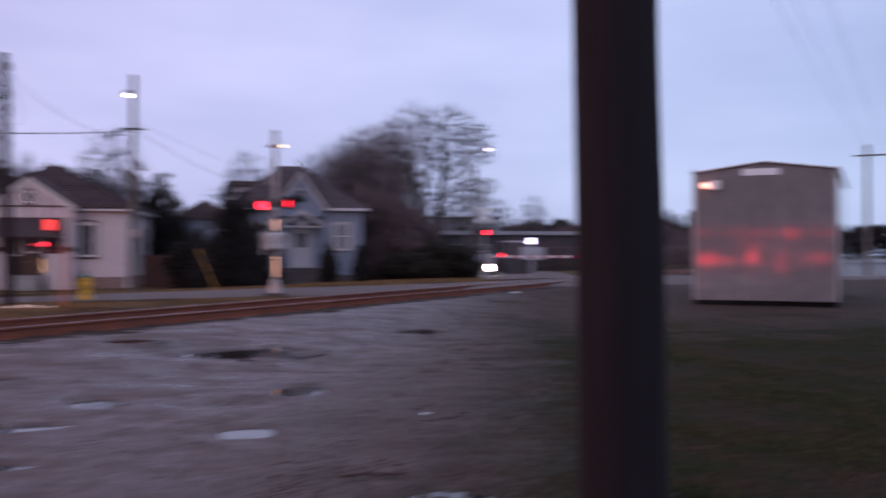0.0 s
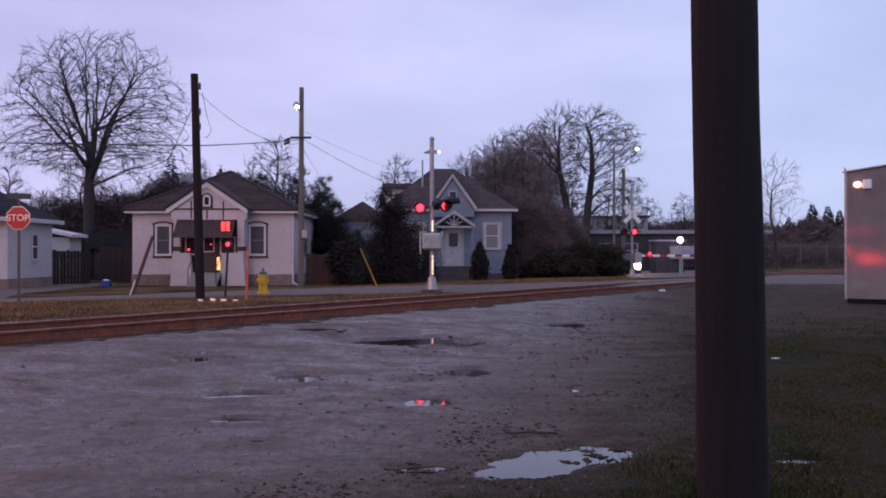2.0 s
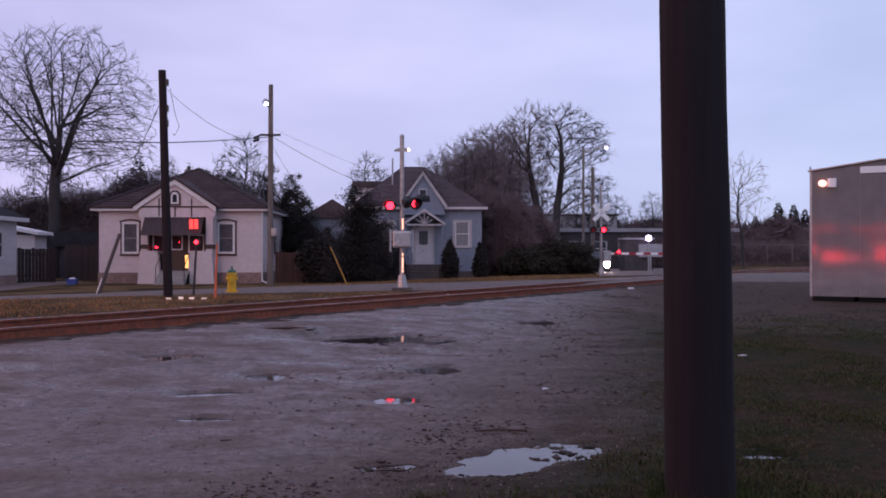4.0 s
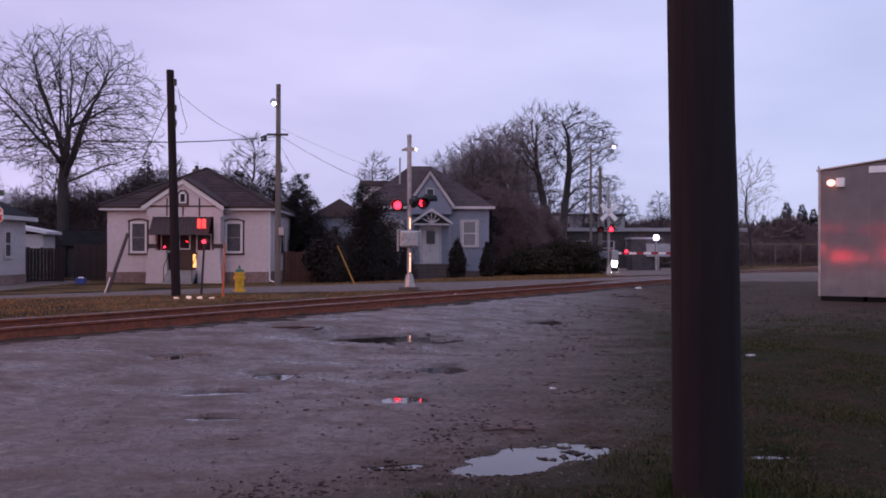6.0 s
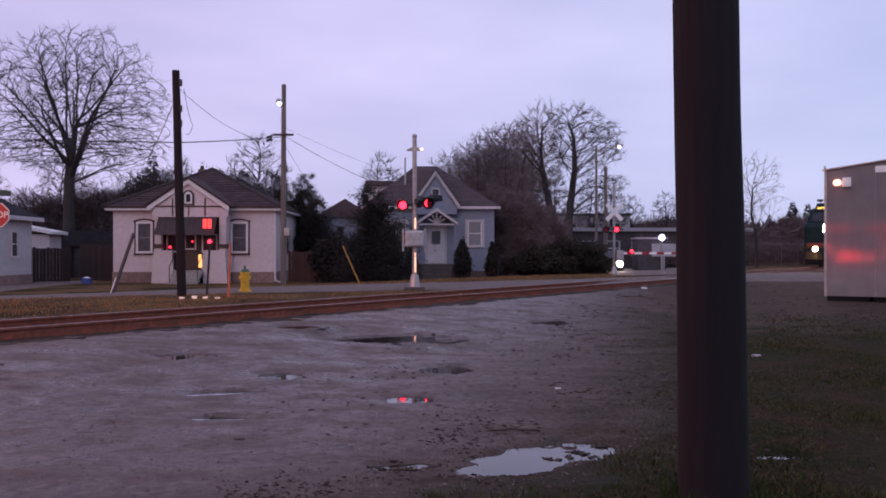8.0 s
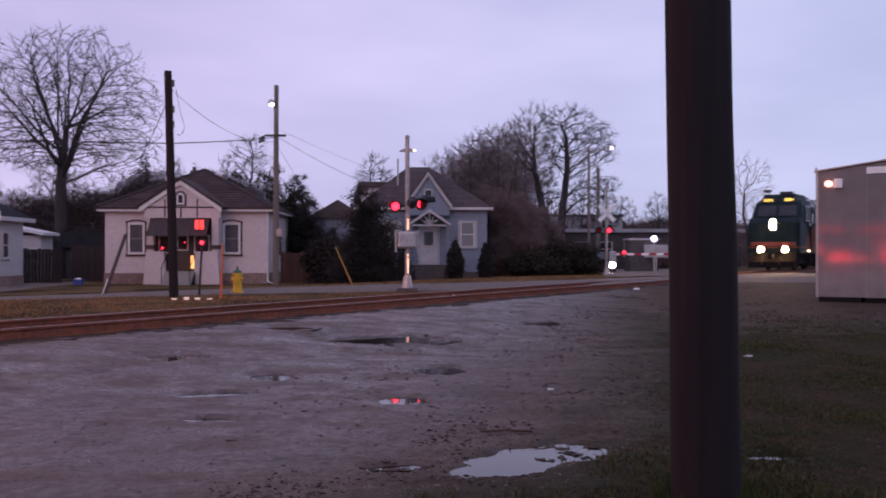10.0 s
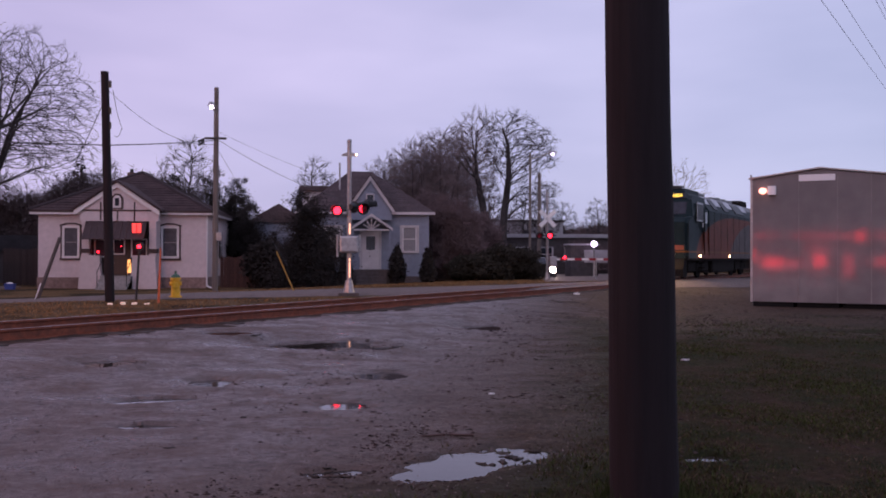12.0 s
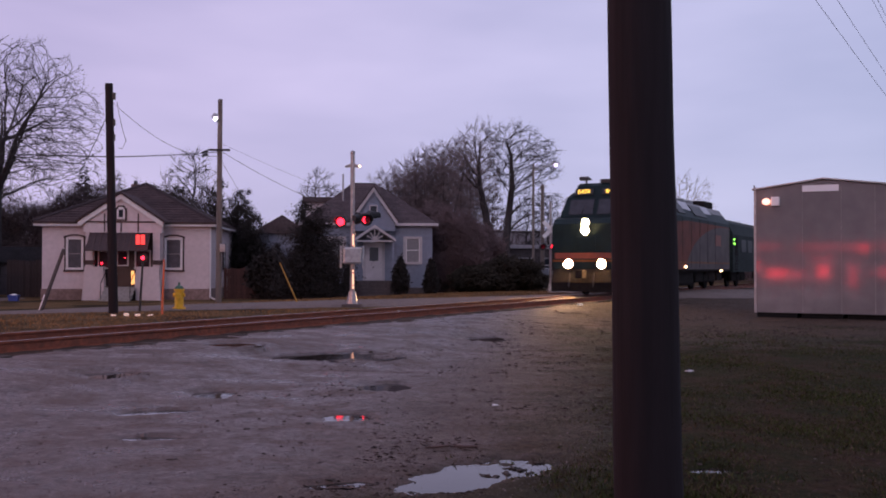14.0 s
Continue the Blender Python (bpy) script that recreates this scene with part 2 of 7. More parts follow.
M_DARKSHINGLE = mat("charcoal_shingle_roof", (0.032, 0.031, 0.036), 0.9, spec=0.12, scale=14, vary=0.35, bump=0.5, random=0.12)
M_STONE = mat("pink_stone_footing", (0.27, 0.18, 0.16), 0.85, scale=7, vary=0.35, bump=0.6, random=0.2)
M_BLUE = mat("pale_blue_siding", (0.205, 0.225, 0.285), 0.8, scale=5, vary=0.12, random=0.03)
M_WHITESIDE = mat("white_siding", (0.55, 0.50, 0.51), 0.7, scale=5, vary=0.12, random=0.03)
M_GLASS = mat("dark_window_glass", (0.03, 0.034, 0.042), 0.06, spec=0.35, scale=3, vary=0.3)
M_BLIND = mat("drawn_grey_blind", (0.22, 0.21, 0.22), 0.7, scale=8, vary=0.15)
M_HALFBLIND = mat("grey_curtained_glass", (0.075, 0.073, 0.088), 0.5, spec=0.3, scale=5, vary=0.3)
M_DARKDOOR = mat("dark_stained_door", (0.06, 0.03, 0.025), 0.5, scale=8, vary=0.3, stretch=(6, 1, 1))
M_BRICK = mat("dark_chimney_brick", (0.12, 0.07, 0.06), 0.9, scale=12, vary=0.35, bump=0.4, random=0.2)
M_BARK = mat("dark_wet_bark", (0.042, 0.034, 0.034), 0.85, scale=10, vary=0.4, bump=0.5)
# Distance haze is put into this paler twig colour.
M_TWIG_PALE = mat("pale_hazy_twigs", (0.19, 0.155, 0.16), 0.85, scale=3, vary=0.35)
M_TWIG = mat("fine_grey_brown_twigs", (0.155, 0.116, 0.116), 0.85, scale=3, vary=0.35)
M_SPRUCE = leafy("dark_evergreen", (0.030, 0.026, 0.024), 0.3)
M_HEDGE = leafy("dull_dark_hedge_leaf", (0.036, 0.031, 0.024), 0.35)
M_REDBUSH = leafy("brown_red_twig_bush", (0.132, 0.091, 0.090), 0.35)
M_GRASSBLADE = leafy("short_winter_grass", (0.046, 0.056, 0.019), 0.6)
M_GRASSDRY = leafy("dead_winter_grass", (0.085, 0.062, 0.042), 0.6)
M_STONES = leafy("wet_loose_stone", (0.12, 0.098, 0.092), 0.8)
M_LEAFDEAD = leafy("dead_leaf_and_weed", (0.21, 0.122, 0.058), 0.6)
M_GALV = mat("galvanised_steel", (0.42, 0.41, 0.42), 0.42, 0.7, scale=9, vary=0.25)
M_ALU = mat("brushed_aluminium_mast", (0.36, 0.33, 0.33), 0.4, 0.6, scale=9, vary=0.2)
M_BLACK = mat("black_painted_metal", (0.02, 0.02, 0.022), 0.5, scale=8, vary=0.3)
M_SHED = mat("dull_aluminium_sheet", (0.40, 0.355, 0.355), 0.062, 0.5, scale=2.2, vary=0.16, bump=0.012, bump_scale=2.0)
M_YELLOW = mat("yellow_hydrant_paint", (0.78, 0.42, 0.02), 0.5, scale=9, vary=0.2)
M_GUARD = mat("weathered_yellow_plastic", (0.40, 0.21, 0.035), 0.6, scale=9, vary=0.3)
M_SEAM = mat("grimy_sheet_joint", (0.25, 0.22, 0.22), 0.5, 0.3, scale=6, vary=0.3)
M_ORANGE = mat("orange_marker_plastic", (0.62, 0.13, 0.05), 0.5, scale=9, vary=0.25)
M_GREENCAP = mat("green_cap_paint", (0.05, 0.12, 0.07), 0.5)
M_SIGNRED = mat("red_sign_sheeting", (0.36, 0.010, 0.028), 0.45, scale=5, vary=0.1)
M_SIGNWHITE = mat("white_sign_sheeting", (0.82, 0.80, 0.80), 0.4, scale=5, vary=0.06)
M_SIGNGREEN = mat("faded_green_sign_sheeting", (0.045, 0.075, 0.06), 0.5)
M_UNDERPOST = mat("dull_dark_steel", (0.07, 0.06, 0.06), 0.6)
M_WIRE = mat("black_wire", (0.018, 0.018, 0.02), 0.6)
M_FENCE = mat("brown_fence_board", (0.032, 0.021, 0.020), 0.85, scale=9, vary=0.4, stretch=(5, 5, 1), random=0.3)
M_FENCERED = mat("red_brown_fence_board", (0.060, 0.025, 0.021), 0.85, scale=9, vary=0.4, stretch=(5, 5, 1), random=0.25)
M_FARWALL = mat("far_grey_wall", (0.36, 0.35, 0.37), 0.8, scale=3, vary=0.2)
M_FARDARK = mat("far_dark_wall", (0.07, 0.06, 0.065), 0.85, scale=3, vary=0.3)
M_BLUEBIN = mat("blue_plastic", (0.03, 0.07, 0.30), 0.45)
M_RUBBER = mat("black_rubber", (0.015, 0.014, 0.014), 0.9, spec=0.08)
M_SCRUB = leafy("dim_brown_scrub", (0.080, 0.061, 0.061), 0.4)
# Light purple-brown, with the thicket's hazy look put into the colour.
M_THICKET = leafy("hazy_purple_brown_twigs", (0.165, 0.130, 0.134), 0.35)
M_STEPS = mat("dark_stained_concrete", (0.11, 0.085, 0.08), 0.85, scale=8, vary=0.35, bump=0.3)
M_CLOD = leafy("dark_wet_mud_clod", (0.042, 0.030, 0.026), 0.6)
G_RED = glow("lit_red_lens", (1.0, 0.02, 0.045), 6.5)
G_REDSOFT = glow("lit_red_panel", (1.0, 0.05, 0.05), 1.6)
G_WARM = glow("lit_headlight", (1.0, 0.62, 0.30), 420.0)
G_DITCH = glow("lit_ditch_light", (1.0, 0.58, 0.27), 380.0)
G_MARK = glow("lit_step_light", (1.0, 0.58, 0.32), 9.0)
G_AMBER = glow("lit_number_board_digits", (1.0, 0.62, 0.08), 2.6)
G_CAR = glow("lit_car_headlight", (1.0, 0.74, 0.66), 160.0)
G_STREET = glow("lit_street_lamp", (0.95, 0.82, 1.0), 12.0)
G_VIOLET = glow("lit_violet_street_lamp", (0.74, 0.60, 1.0), 6.0)
G_SHEDLAMP = glow("lit_wall_lamp", (1.0, 0.42, 0.33), 3.0)
G_DOOR = glow("warm_glowing_glass", (1.0, 0.50, 0.16), 1.6)
G_TAPE = glow("self_glowing_reflector_tape", (1.0, 0.50, 0.33), 1.8)
G_PLATE = glow("self_glowing_reflector_plate", (1.0, 0.80, 0.68), 0.22)
# Red glows behind the camera, added for the shed's wall to mirror.
G_MIRRORBAND = glow("lit_red_mirrored_band", (1.0, 0.04, 0.07), 1.5)
G_MIRRORPANEL = glow("bright_red_mirrored_panel", (1.0, 0.03, 0.05), 3.6)
G_GREEN = glow("lit_green_marker", (0.25, 1.0, 0.1), 3.5)


# ---- mesh helpers ----
def part(name, bm, material, parent=None, label=""):
    """Links a bmesh as one mesh object under a thing or under a part."""
    me = bpy.data.meshes.new(name)
    bm.to_mesh(me)
    bm.free()
    for one in material if isinstance(material, (list, tuple)) else (material,):
        me.materials.append(one)
    ob = new(name, me)
    if parent is not None:
        ob.parent = parent
    if label:
        ob["label"] = label
    return ob


def raw(name, verts, faces, material, parent=None, smooth=False):
    me = bpy.data.meshes.new(name)
    me.from_pydata(verts, [], faces)
    for one in material if isinstance(material, (list, tuple)) else (material,):
        me.materials.append(one)
    if smooth:
        me.polygons.foreach_set("use_smooth", [True] * len(me.polygons))
    ob = new(name, me)
    if parent is not None:
        ob.parent = parent
    return ob


def thing(name, x, y, z, label, category, group="", turn=0.0, kind=""):
    ob = new(name)
    ob.matrix_basis = pose(x, y, z, 0, 0, turn)
    return tagged(ob, label, category, group, kind)


def box(x0, x1, y0, y1, z0, z1, bevel=0.0, bm=None):
    bm = bm or bmesh.new()
    got = bmesh.ops.create_cube(bm, size=1)
    bmesh.ops.transform(bm, matrix=Matrix.Translation(((x0 + x1) / 2, (y0 + y1) / 2, (z0 + z1) / 2)) @ Matrix.Diagonal((x1 - x0, y1 - y0, z1 - z0, 1)), verts=got["verts"])
    if bevel:
        edges = list({e for v in got["verts"] for e in v.link_edges})
        bmesh.ops.bevel(bm, geom=edges, offset=bevel, segments=2, affect="EDGES", profile=0.6)
    return bm


def rod(a, b, r0, r1=None, sides=10, bm=None):
    """A tapered round bar from a to b."""
    bm = bm or bmesh.new()
    a, b = Vector(a), Vector(b)
    r1 = r0 if r1 is None else r1
    got = bmesh.ops.create_cone(bm, cap_ends=True, segments=sides, radius1=r0, radius2=r1, depth=(b - a).length)
    turn = (b - a).to_track_quat("Z", "Y").to_matrix().to_4x4()
    bmesh.ops.transform(bm, matrix=Matrix.Translation((a + b) / 2) @ turn, verts=got["verts"])
    return bm


def ball(c, r, bm=None, sx=1, sy=1, sz=1, u=12, v=8):
    bm = bm or bmesh.new()
    got = bmesh.ops.create_uvsphere(bm, u_segments=u, v_segments=v, radius=r)
    bmesh.ops.transform(bm, matrix=Matrix.Translation(c) @ Matrix.Diagonal((sx, sy, sz, 1)), verts=got["verts"])
    return bm


def prism(points, y0, y1, bm=None):
    """A solid with the outline points (x, z), from y0 to y1."""
    bm = bm or bmesh.new()
    a = [bm.verts.new((x, y0, z)) for x, z in points]
    b = [bm.verts.new((x, y1, z)) for x, z in points]
    bm.faces.new(a)
    bm.faces.new(b[::-1])
    for i in range(len(points)):
        j = (i + 1) % len(points)
        bm.faces.new((a[j], a[i], b[i], b[j]))
    bmesh.ops.recalc_face_normals(bm, faces=bm.faces)
    return bm


def solid(verts, faces, bm=None):
    bm = bm or bmesh.new()
    vs = [bm.verts.new(v) for v in verts]
    for f in faces:
        bm.faces.new([vs[i] for i in f])
    bmesh.ops.recalc_face_normals(bm, faces=bm.faces)
    return bm


def smooth(ob):
    ob.data.polygons.foreach_set("use_smooth", [True] * len(ob.data.polygons))
    return ob


def lettering(name, text, size, material, parent, m, thick=0.004):
    """Raised letters as a mesh."""
    cu = bpy.data.curves.new(name, "FONT")
    cu.body, cu.size, cu.extrude, cu.align_x, cu.align_y = text, size, thick, "CENTER", "CENTER"
    tmp = bpy.data.objects.new(name, cu)
    me = bpy.data.meshes.new_from_object(tmp)
    bpy.data.objects.remove(tmp)
    me.materials.clear()
    me.materials.append(material)
    ob = new(name, me)
    ob.parent = parent
    ob.matrix_basis = m
    return ob


# ---- the lie of the land ----
TRACK_AT, TRACK_WAY = (-6.56, 13.72), (0.545, 0.838)
TRACK_TURN = math.degrees(math.atan2(TRACK_WAY[1], TRACK_WAY[0]))
RAIL_TOP = 0.43


def on_track(s, n=0.0):
    """The place s metres along the track and n metres to the camera's side of its centre."""
    return TRACK_AT[0] + s * TRACK_WAY[0] + n * TRACK_WAY[1], TRACK_AT[1] + s * TRACK_WAY[1] - n * TRACK_WAY[0]


def across(x, y):
    return (x - TRACK_AT[0]) * TRACK_WAY[1] - (y - TRACK_AT[1]) * TRACK_WAY[0]


def ease(a, b, v):
    t = min(1, max(0, (v - a) / (b - a)))
    return t * t * (3 - 2 * t)


# puddles: x, y, half width, half depth, turn
PUDDLES = [(0.80, 6.98, 0.75, 0.32, 38), (-0.15, 6.75, 0.30, 0.10, 10), (-0.20, 9.75, 0.30, 0.26, 5), (-0.66, 15.5, 1.0, 0.85, 10),
           (0.24, 12.2, 0.36, 0.40, 0), (-3.25, 12.5, 0.36, 0.40, 0), (-2.15, 10.2, 0.42, 0.18, 15), (-1.9, 8.7, 0.28, 0.11, 0),
           (-1.78, 11.5, 0.26, 0.3, 0), (2.5, 19.5, 0.5, 0.75, 0), (-2.25, 16.3, 0.42, 0.4, 0), (-0.2, 6.6, 0.15, 0.07, 0), (2.62, 7.0, 0.2, 0.12, 0)]


def level_of(x, y):
    """The water level of a puddle there."""
    return 0.25 * (1 - ease(1.5, 6.0, across(x, y))) - 0.028


def land(x, y):
    n = across(x, y)
    z = 0.25 * (1 - ease(1.5, 6.0, n)) if n > -1.5 else 0.25
    if n < -2:
        z = 0.25 + 0.05 * ease(2, 4, -n) - 0.30 * ease(6.5, 18, -n)
    near = 1 - ease(30, 60, math.hypot(x, y))
    if near > 0:
        z += near * (0.014 * noise.noise(Vector((x * 0.5, y * 0.5, 1))) + 0.009 * noise.noise(Vector((x * 2.1, y * 2.1, 5))) + 0.007 * noise.noise(Vector((x * 6, y * 6, 9))))
    for px, py, w, d, a in PUDDLES:
        dx, dy = x - px, y - py
        if abs(dx) < 3 and abs(dy) < 3:
            c, s = math.cos(radians(a)), math.sin(radians(a))
            q = math.hypot((dx * c + dy * s) / w, (-dx * s + dy * c) / d)
            if q < 1.8:
                hole = level_of(px, py) + 0.06 * (q - 0.97) + 0.030 * noise.noise(Vector((x * 2.2, y * 4.5, 2))) + 0.020 * noise.noise(Vector((x * 7, y * 9, 2))) + 0.010 * noise.noise(Vector((x * 19, y * 19, 4)))
                z = z * ease(1.0, 1.8, q) + hole * (1 - ease(1.0, 1.8, q))
    return z


def axis(lo, hi, fine_lo, fine_hi, fine, grow=1.22):
    v = list(np.arange(fine_lo, fine_hi, fine))
    step, x = fine, fine_hi
    while x < hi:
        v.append(x)
        step *= grow
        x += step
    v.append(hi)
    step, x, low = fine, fine_lo - fine, []
    while x > lo:
        low.append(x)
        step *= grow
        x -= step
    low.append(lo)
    return low[::-1] + v


def build_ground():
    xs, ys = axis(-900, 900, -7.5, 4.5, 0.06), axis(-300, 1500, 4.8, 20.0, 0.07)
    verts = [(x, y, land(x, y)) for y in ys for x in xs]
    w = len(xs)
    faces = [(j * w + i, j * w + i + 1, (j + 1) * w + i + 1, (j + 1) * w + i) for j in range(len(ys) - 1) for i in range(w - 1)]
    ob = raw("ground", verts, faces, M_GROUND, smooth=True)
    tagged(ob, "wet gravel lot with puddles turning to thin winter grass", "ground", kind="structure")
    for px, py, pw, pd, a in PUDDLES:
        n = 28
        vs = [(pw * 1.35 * math.cos(k * math.tau / n), pd * 1.35 * math.sin(k * math.tau / n), 0) for k in range(n)]
        water = raw("water", vs, [tuple(range(n))], M_WATER)
        water.matrix_basis = pose(px, py, level_of(px, py), 0, 0, a)
        tagged(water, "shallow rain puddle lying in the gravel lot", "puddle", kind="structure")


def ribbon(name, centre, width, lift, material, label, category):
    """A road laid along a smooth line of places, following the land."""
    pts = [Vector((*p, 0)) for p in centre]
    line = []
    for i in range(len(pts) - 1):
        p0, p1, p2, p3 = pts[max(0, i - 1)], pts[i], pts[i + 1], pts[min(len(pts) - 1, i + 2)]
        for k in range(14):
            t = k / 14
            line.append(0.5 * ((2 * p1) + (p2 - p0) * t + (2 * p0 - 5 * p1 + 4 * p2 - p3) * t * t + (3 * p1 - p0 - 3 * p2 + p3) * t ** 3))
    line.append(pts[-1])
    verts, faces, m = [], [], 9
    for i, p in enumerate(line):
        d = (line[min(i + 1, len(line) - 1)] - line[max(0, i - 1)]).normalized()
        side = Vector((d.y, -d.x, 0))
        for k in range(m):
            q = p + side * width * (k / (m - 1) - 0.5)
            ground_z = land(q.x, q.y)
            base = max(ground_z, 0.36 * (1 - ease(1.2, 10.0, abs(across(q.x, q.y)))))
            verts.append((q.x, q.y, ground_z - 0.06 if k in (0, m - 1) else base + lift - (base - ground_z) * (0.45 if k in (1, m - 2) and base > ground_z + 0.05 else 0)))
    for i in range(len(line) - 1):
        for k in range(m - 1):
            a = i * m + k
            faces.append((a, a + 1, a + m + 1, a + m))
    ob = raw(name, verts, faces, material, smooth=True)
    return tagged(ob, label, category, kind="structure")


# ---- large structure ----
build_ground()
STREET = [(-60, 24.5), (-30, 26.0), (-12, 28.3), (-4, 30.8), (4, 35.6), (12, 42.4), (22, 50.5), (40, 60.0), (80, 70.0)]
ribbon("road", STREET, 5.4, 0.05, M_ASPHALT, "pale damp asphalt street crossing the railway", "road")
ribbon("road", [(11.6, 45.5), (12.6, 51.0), (14.0, 58.0), (17.0, 75.0), (21.0, 110.0)], 6.4, 0.045, M_ASPHALT, "damp side street leading up to the crossing", "road")
ribbon("driveway", [(-15.5, 30.5), (-17.2, 36.0), (-17.8, 48.0)], 2.8, 0.04, M_ASPHALT, "wet asphalt drive between the two houses", "driveway")


def build_track():
    bed = thing("railway_track", 0, 0, 0, "rusty single railway track on dark ballast", "railway track", kind="structure")
    vs, fs = [], []
    stations = [i * 0.5 for i in range(-80, 400)]
    prof = [(-2.1, -0.12), (-1.55, 0.23), (-0.9, 0.27), (0, 0.26), (0.9, 0.27), (1.55, 0.23), (2.3, -0.05)]
    for s in stations:
        for n, z in prof:
            x, y = on_track(s, n)
            vs.append((x, y, z + 0.035 * noise.noise(Vector((x * 2.5, y * 2.5, 3)))))
    k = len(prof)
    for i in range(len(stations) - 1):
        for j in range(k - 1):
            fs.append((i * k + j, i * k + j + 1, (i + 1) * k + j + 1, (i + 1) * k + j))
    raw("ballast", vs, fs, M_BALLAST, bed, True)
    shape = [(-0.07, 0), (0.07, 0), (0.07, 0.012), (0.012, 0.03), (0.010, 0.125), (0.037, 0.14), (0.037, 0.172), (-0.037, 0.172), (-0.037, 0.14), (-0.010, 0.125), (-0.012, 0.03), (-0.07, 0.012)]
    for n in (-0.755, 0.755):
        bm = prism([(a, b * 1.05) for a, b in shape], -40, 200)
        for f in bm.faces:
            if f.normal.z > 0.9 and f.calc_center_median().z > 0.17:
                f.material_index = 1
        rail = part("rail", bm, (M_RUST, M_RAILTOP), bed)
        x, y = on_track(0, n)
        rail.matrix_basis = pose(x, y, RAIL_TOP - 0.18, 0, 0, TRACK_TURN - 90)
    tie = box(-1.3, 1.3, -0.115, 0.115, -0.15, 0.0, 0.01)
    first = None
    rnd = random.Random(4)
    for i in range(150):
        x, y = on_track(-12 + i * 0.56)
        if first is None:
            first = ob = part("tie", tie, M_TIE, bed)
        else:
            ob = new("tie", first.data)
            ob.parent = bed
        ob.matrix_basis = pose(x, y, 0.262 + rnd.uniform(-0.008, 0.006), 0, 0, TRACK_TURN - 90 + rnd.uniform(-1.5, 1.5))


build_track()


# ---- poles and wires ----
def wood_pole(name, foot, head, r0, r1, material, label, category, knots=0.0):
    foot, head = Vector(foot), Vector(head)
    ob = thing(name, *foot, label, category)
    way = head - foot
    rings, sides, vs, fs = 46, 22, [], []
    for i in range(rings + 1):
        t = i / rings
        c = way * t
        r = r0 + (r1 - r0) * t
        for k in range(sides):
            a = k * math.tau / sides
            q = r * (1 + knots * noise.noise(Vector((math.cos(a) * 1.2, math.sin(a) * 1.2, t * way.length * 0.9))) + knots * 0.35 * noise.noise(Vector((math.cos(a) * 6, math.sin(a) * 6, t * way.length * 1.5))))
            vs.append((c.x + q * math.cos(a), c.y + q * math.sin(a), c.z + (-0.15 if i == 0 else 0)))
    for i in range(rings):
        for k in range(sides):
            a, b = i * sides + k, i * sides + (k + 1) % sides
            fs.append((a, b, b + sides, a + sides))
    fs.append(tuple(rings * sides + k for k in range(sides)))
    raw("pole_shaft", vs, fs, material, ob, True)
    return ob


def wire(points, sag, r, label, category="wire"):
    """A hanging wire through the given places."""
    vs, fs = [], []
    line = []
    for a, b in zip(points[:-1], points[1:]):
        a, b = Vector(a), Vector(b)
        for k in range(16):
            t = k / 16
            line.append(a.lerp(b, t) - Vector((0, 0, sag * 4 * t * (1 - t))))
    line.append(Vector(points[-1]))
    for p in line:
        for k in range(4):
            a = k * math.pi / 2
            vs.append((p.x + r * math.cos(a) * 0.7, p.y + r * math.cos(a) * 0.7, p.z + r * math.sin(a)))
    for i in range(len(line) - 1):
        for k in range(4):
            fs.append((i * 4 + k, i * 4 + (k + 1) % 4, i * 4 + 4 + (k + 1) % 4, i * 4 + 4 + k))
    return tagged(raw("wire", vs, fs, M_WIRE), label, category)


near_pole = wood_pole("utility_pole", (1.725, 5.70, 0.0), (1.570, 5.72, 9.0), 0.210, 0.160, M_POLE, "thick dark weathered wooden utility pole in the grass", "utility pole", 0.035)
pole_a = wood_pole("utility_pole", (-6.66, 25.8, 0.28), (-6.83, 25.8, 6.40), 0.125, 0.10, M_POLE, "short dark wooden pole with cut wires by the street", "utility pole", 0.03)
for z in (6.0, 5.3, 4.9):
    part("bracket", box(0.06, 0.16, -0.05, 0.05, z - 0.30, z - 0.12, 0.01), M_BLACK, pole_a).matrix_basis = pose(-0.16, 0, 0)
pole_b = wood_pole("street_lamp", (-5.48, 36.0, 0.15), (-5.46, 36.0, 7.82), 0.115, 0.085, M_POLE_GREY, "grey wooden pole carrying a lit street lamp", "street lamp", 0.03)
part("arm", rod((0, -0.05, 6.7), (-0.10, -0.45, 6.95), 0.025), M_GALV, pole_b)
part("lamp_head", rod((-0.10, -0.45, 6.92), (-0.10, -0.45, 7.06), 0.14, 0.07, 14), M_GALV, pole_b)
part("lamp_bulb", ball((-0.08, -0.47, 6.86), 0.075, sz=0.9), G_STREET, pole_b, "glowing lamp glass")
part("insulator", box(-0.40, 0.40, -0.12, -0.04, 5.72, 5.80, 0.01), M_BLACK, pole_b)
part("meter_box", box(0.06, 0.26, -0.20, -0.08, 1.95, 2.25, 0.02), M_GALV, pole_b)
for dz in (0.0, 0.12):
    part("cable_coil", rod((-0.62, -0.15, 5.62 - dz), (-0.40, -0.12, 5.72 - dz), 0.05), M_BLACK, pole_b)
wire([(-40, 30, 5.5), (-6.74, 25.8, 4.45), (-5.46, 36, 5.85)], 0.03, 0.015, "black overhead cable strung between wooden poles")
wire([(-6.72, 25.75, 5.9), (-5.47, 36, 5.7)], 0.45, 0.008, "thin slack wire hanging between poles")
wire([(-5.46, 36, 5.9), (-1.3, 50, 4.6)], 0.22, 0.010, "service wire running to the blue house")
wire([(-5.46, 36, 6.2), (2.0, 50, 4.6)], 0.3, 0.005, "thin service wire running to the house roof")
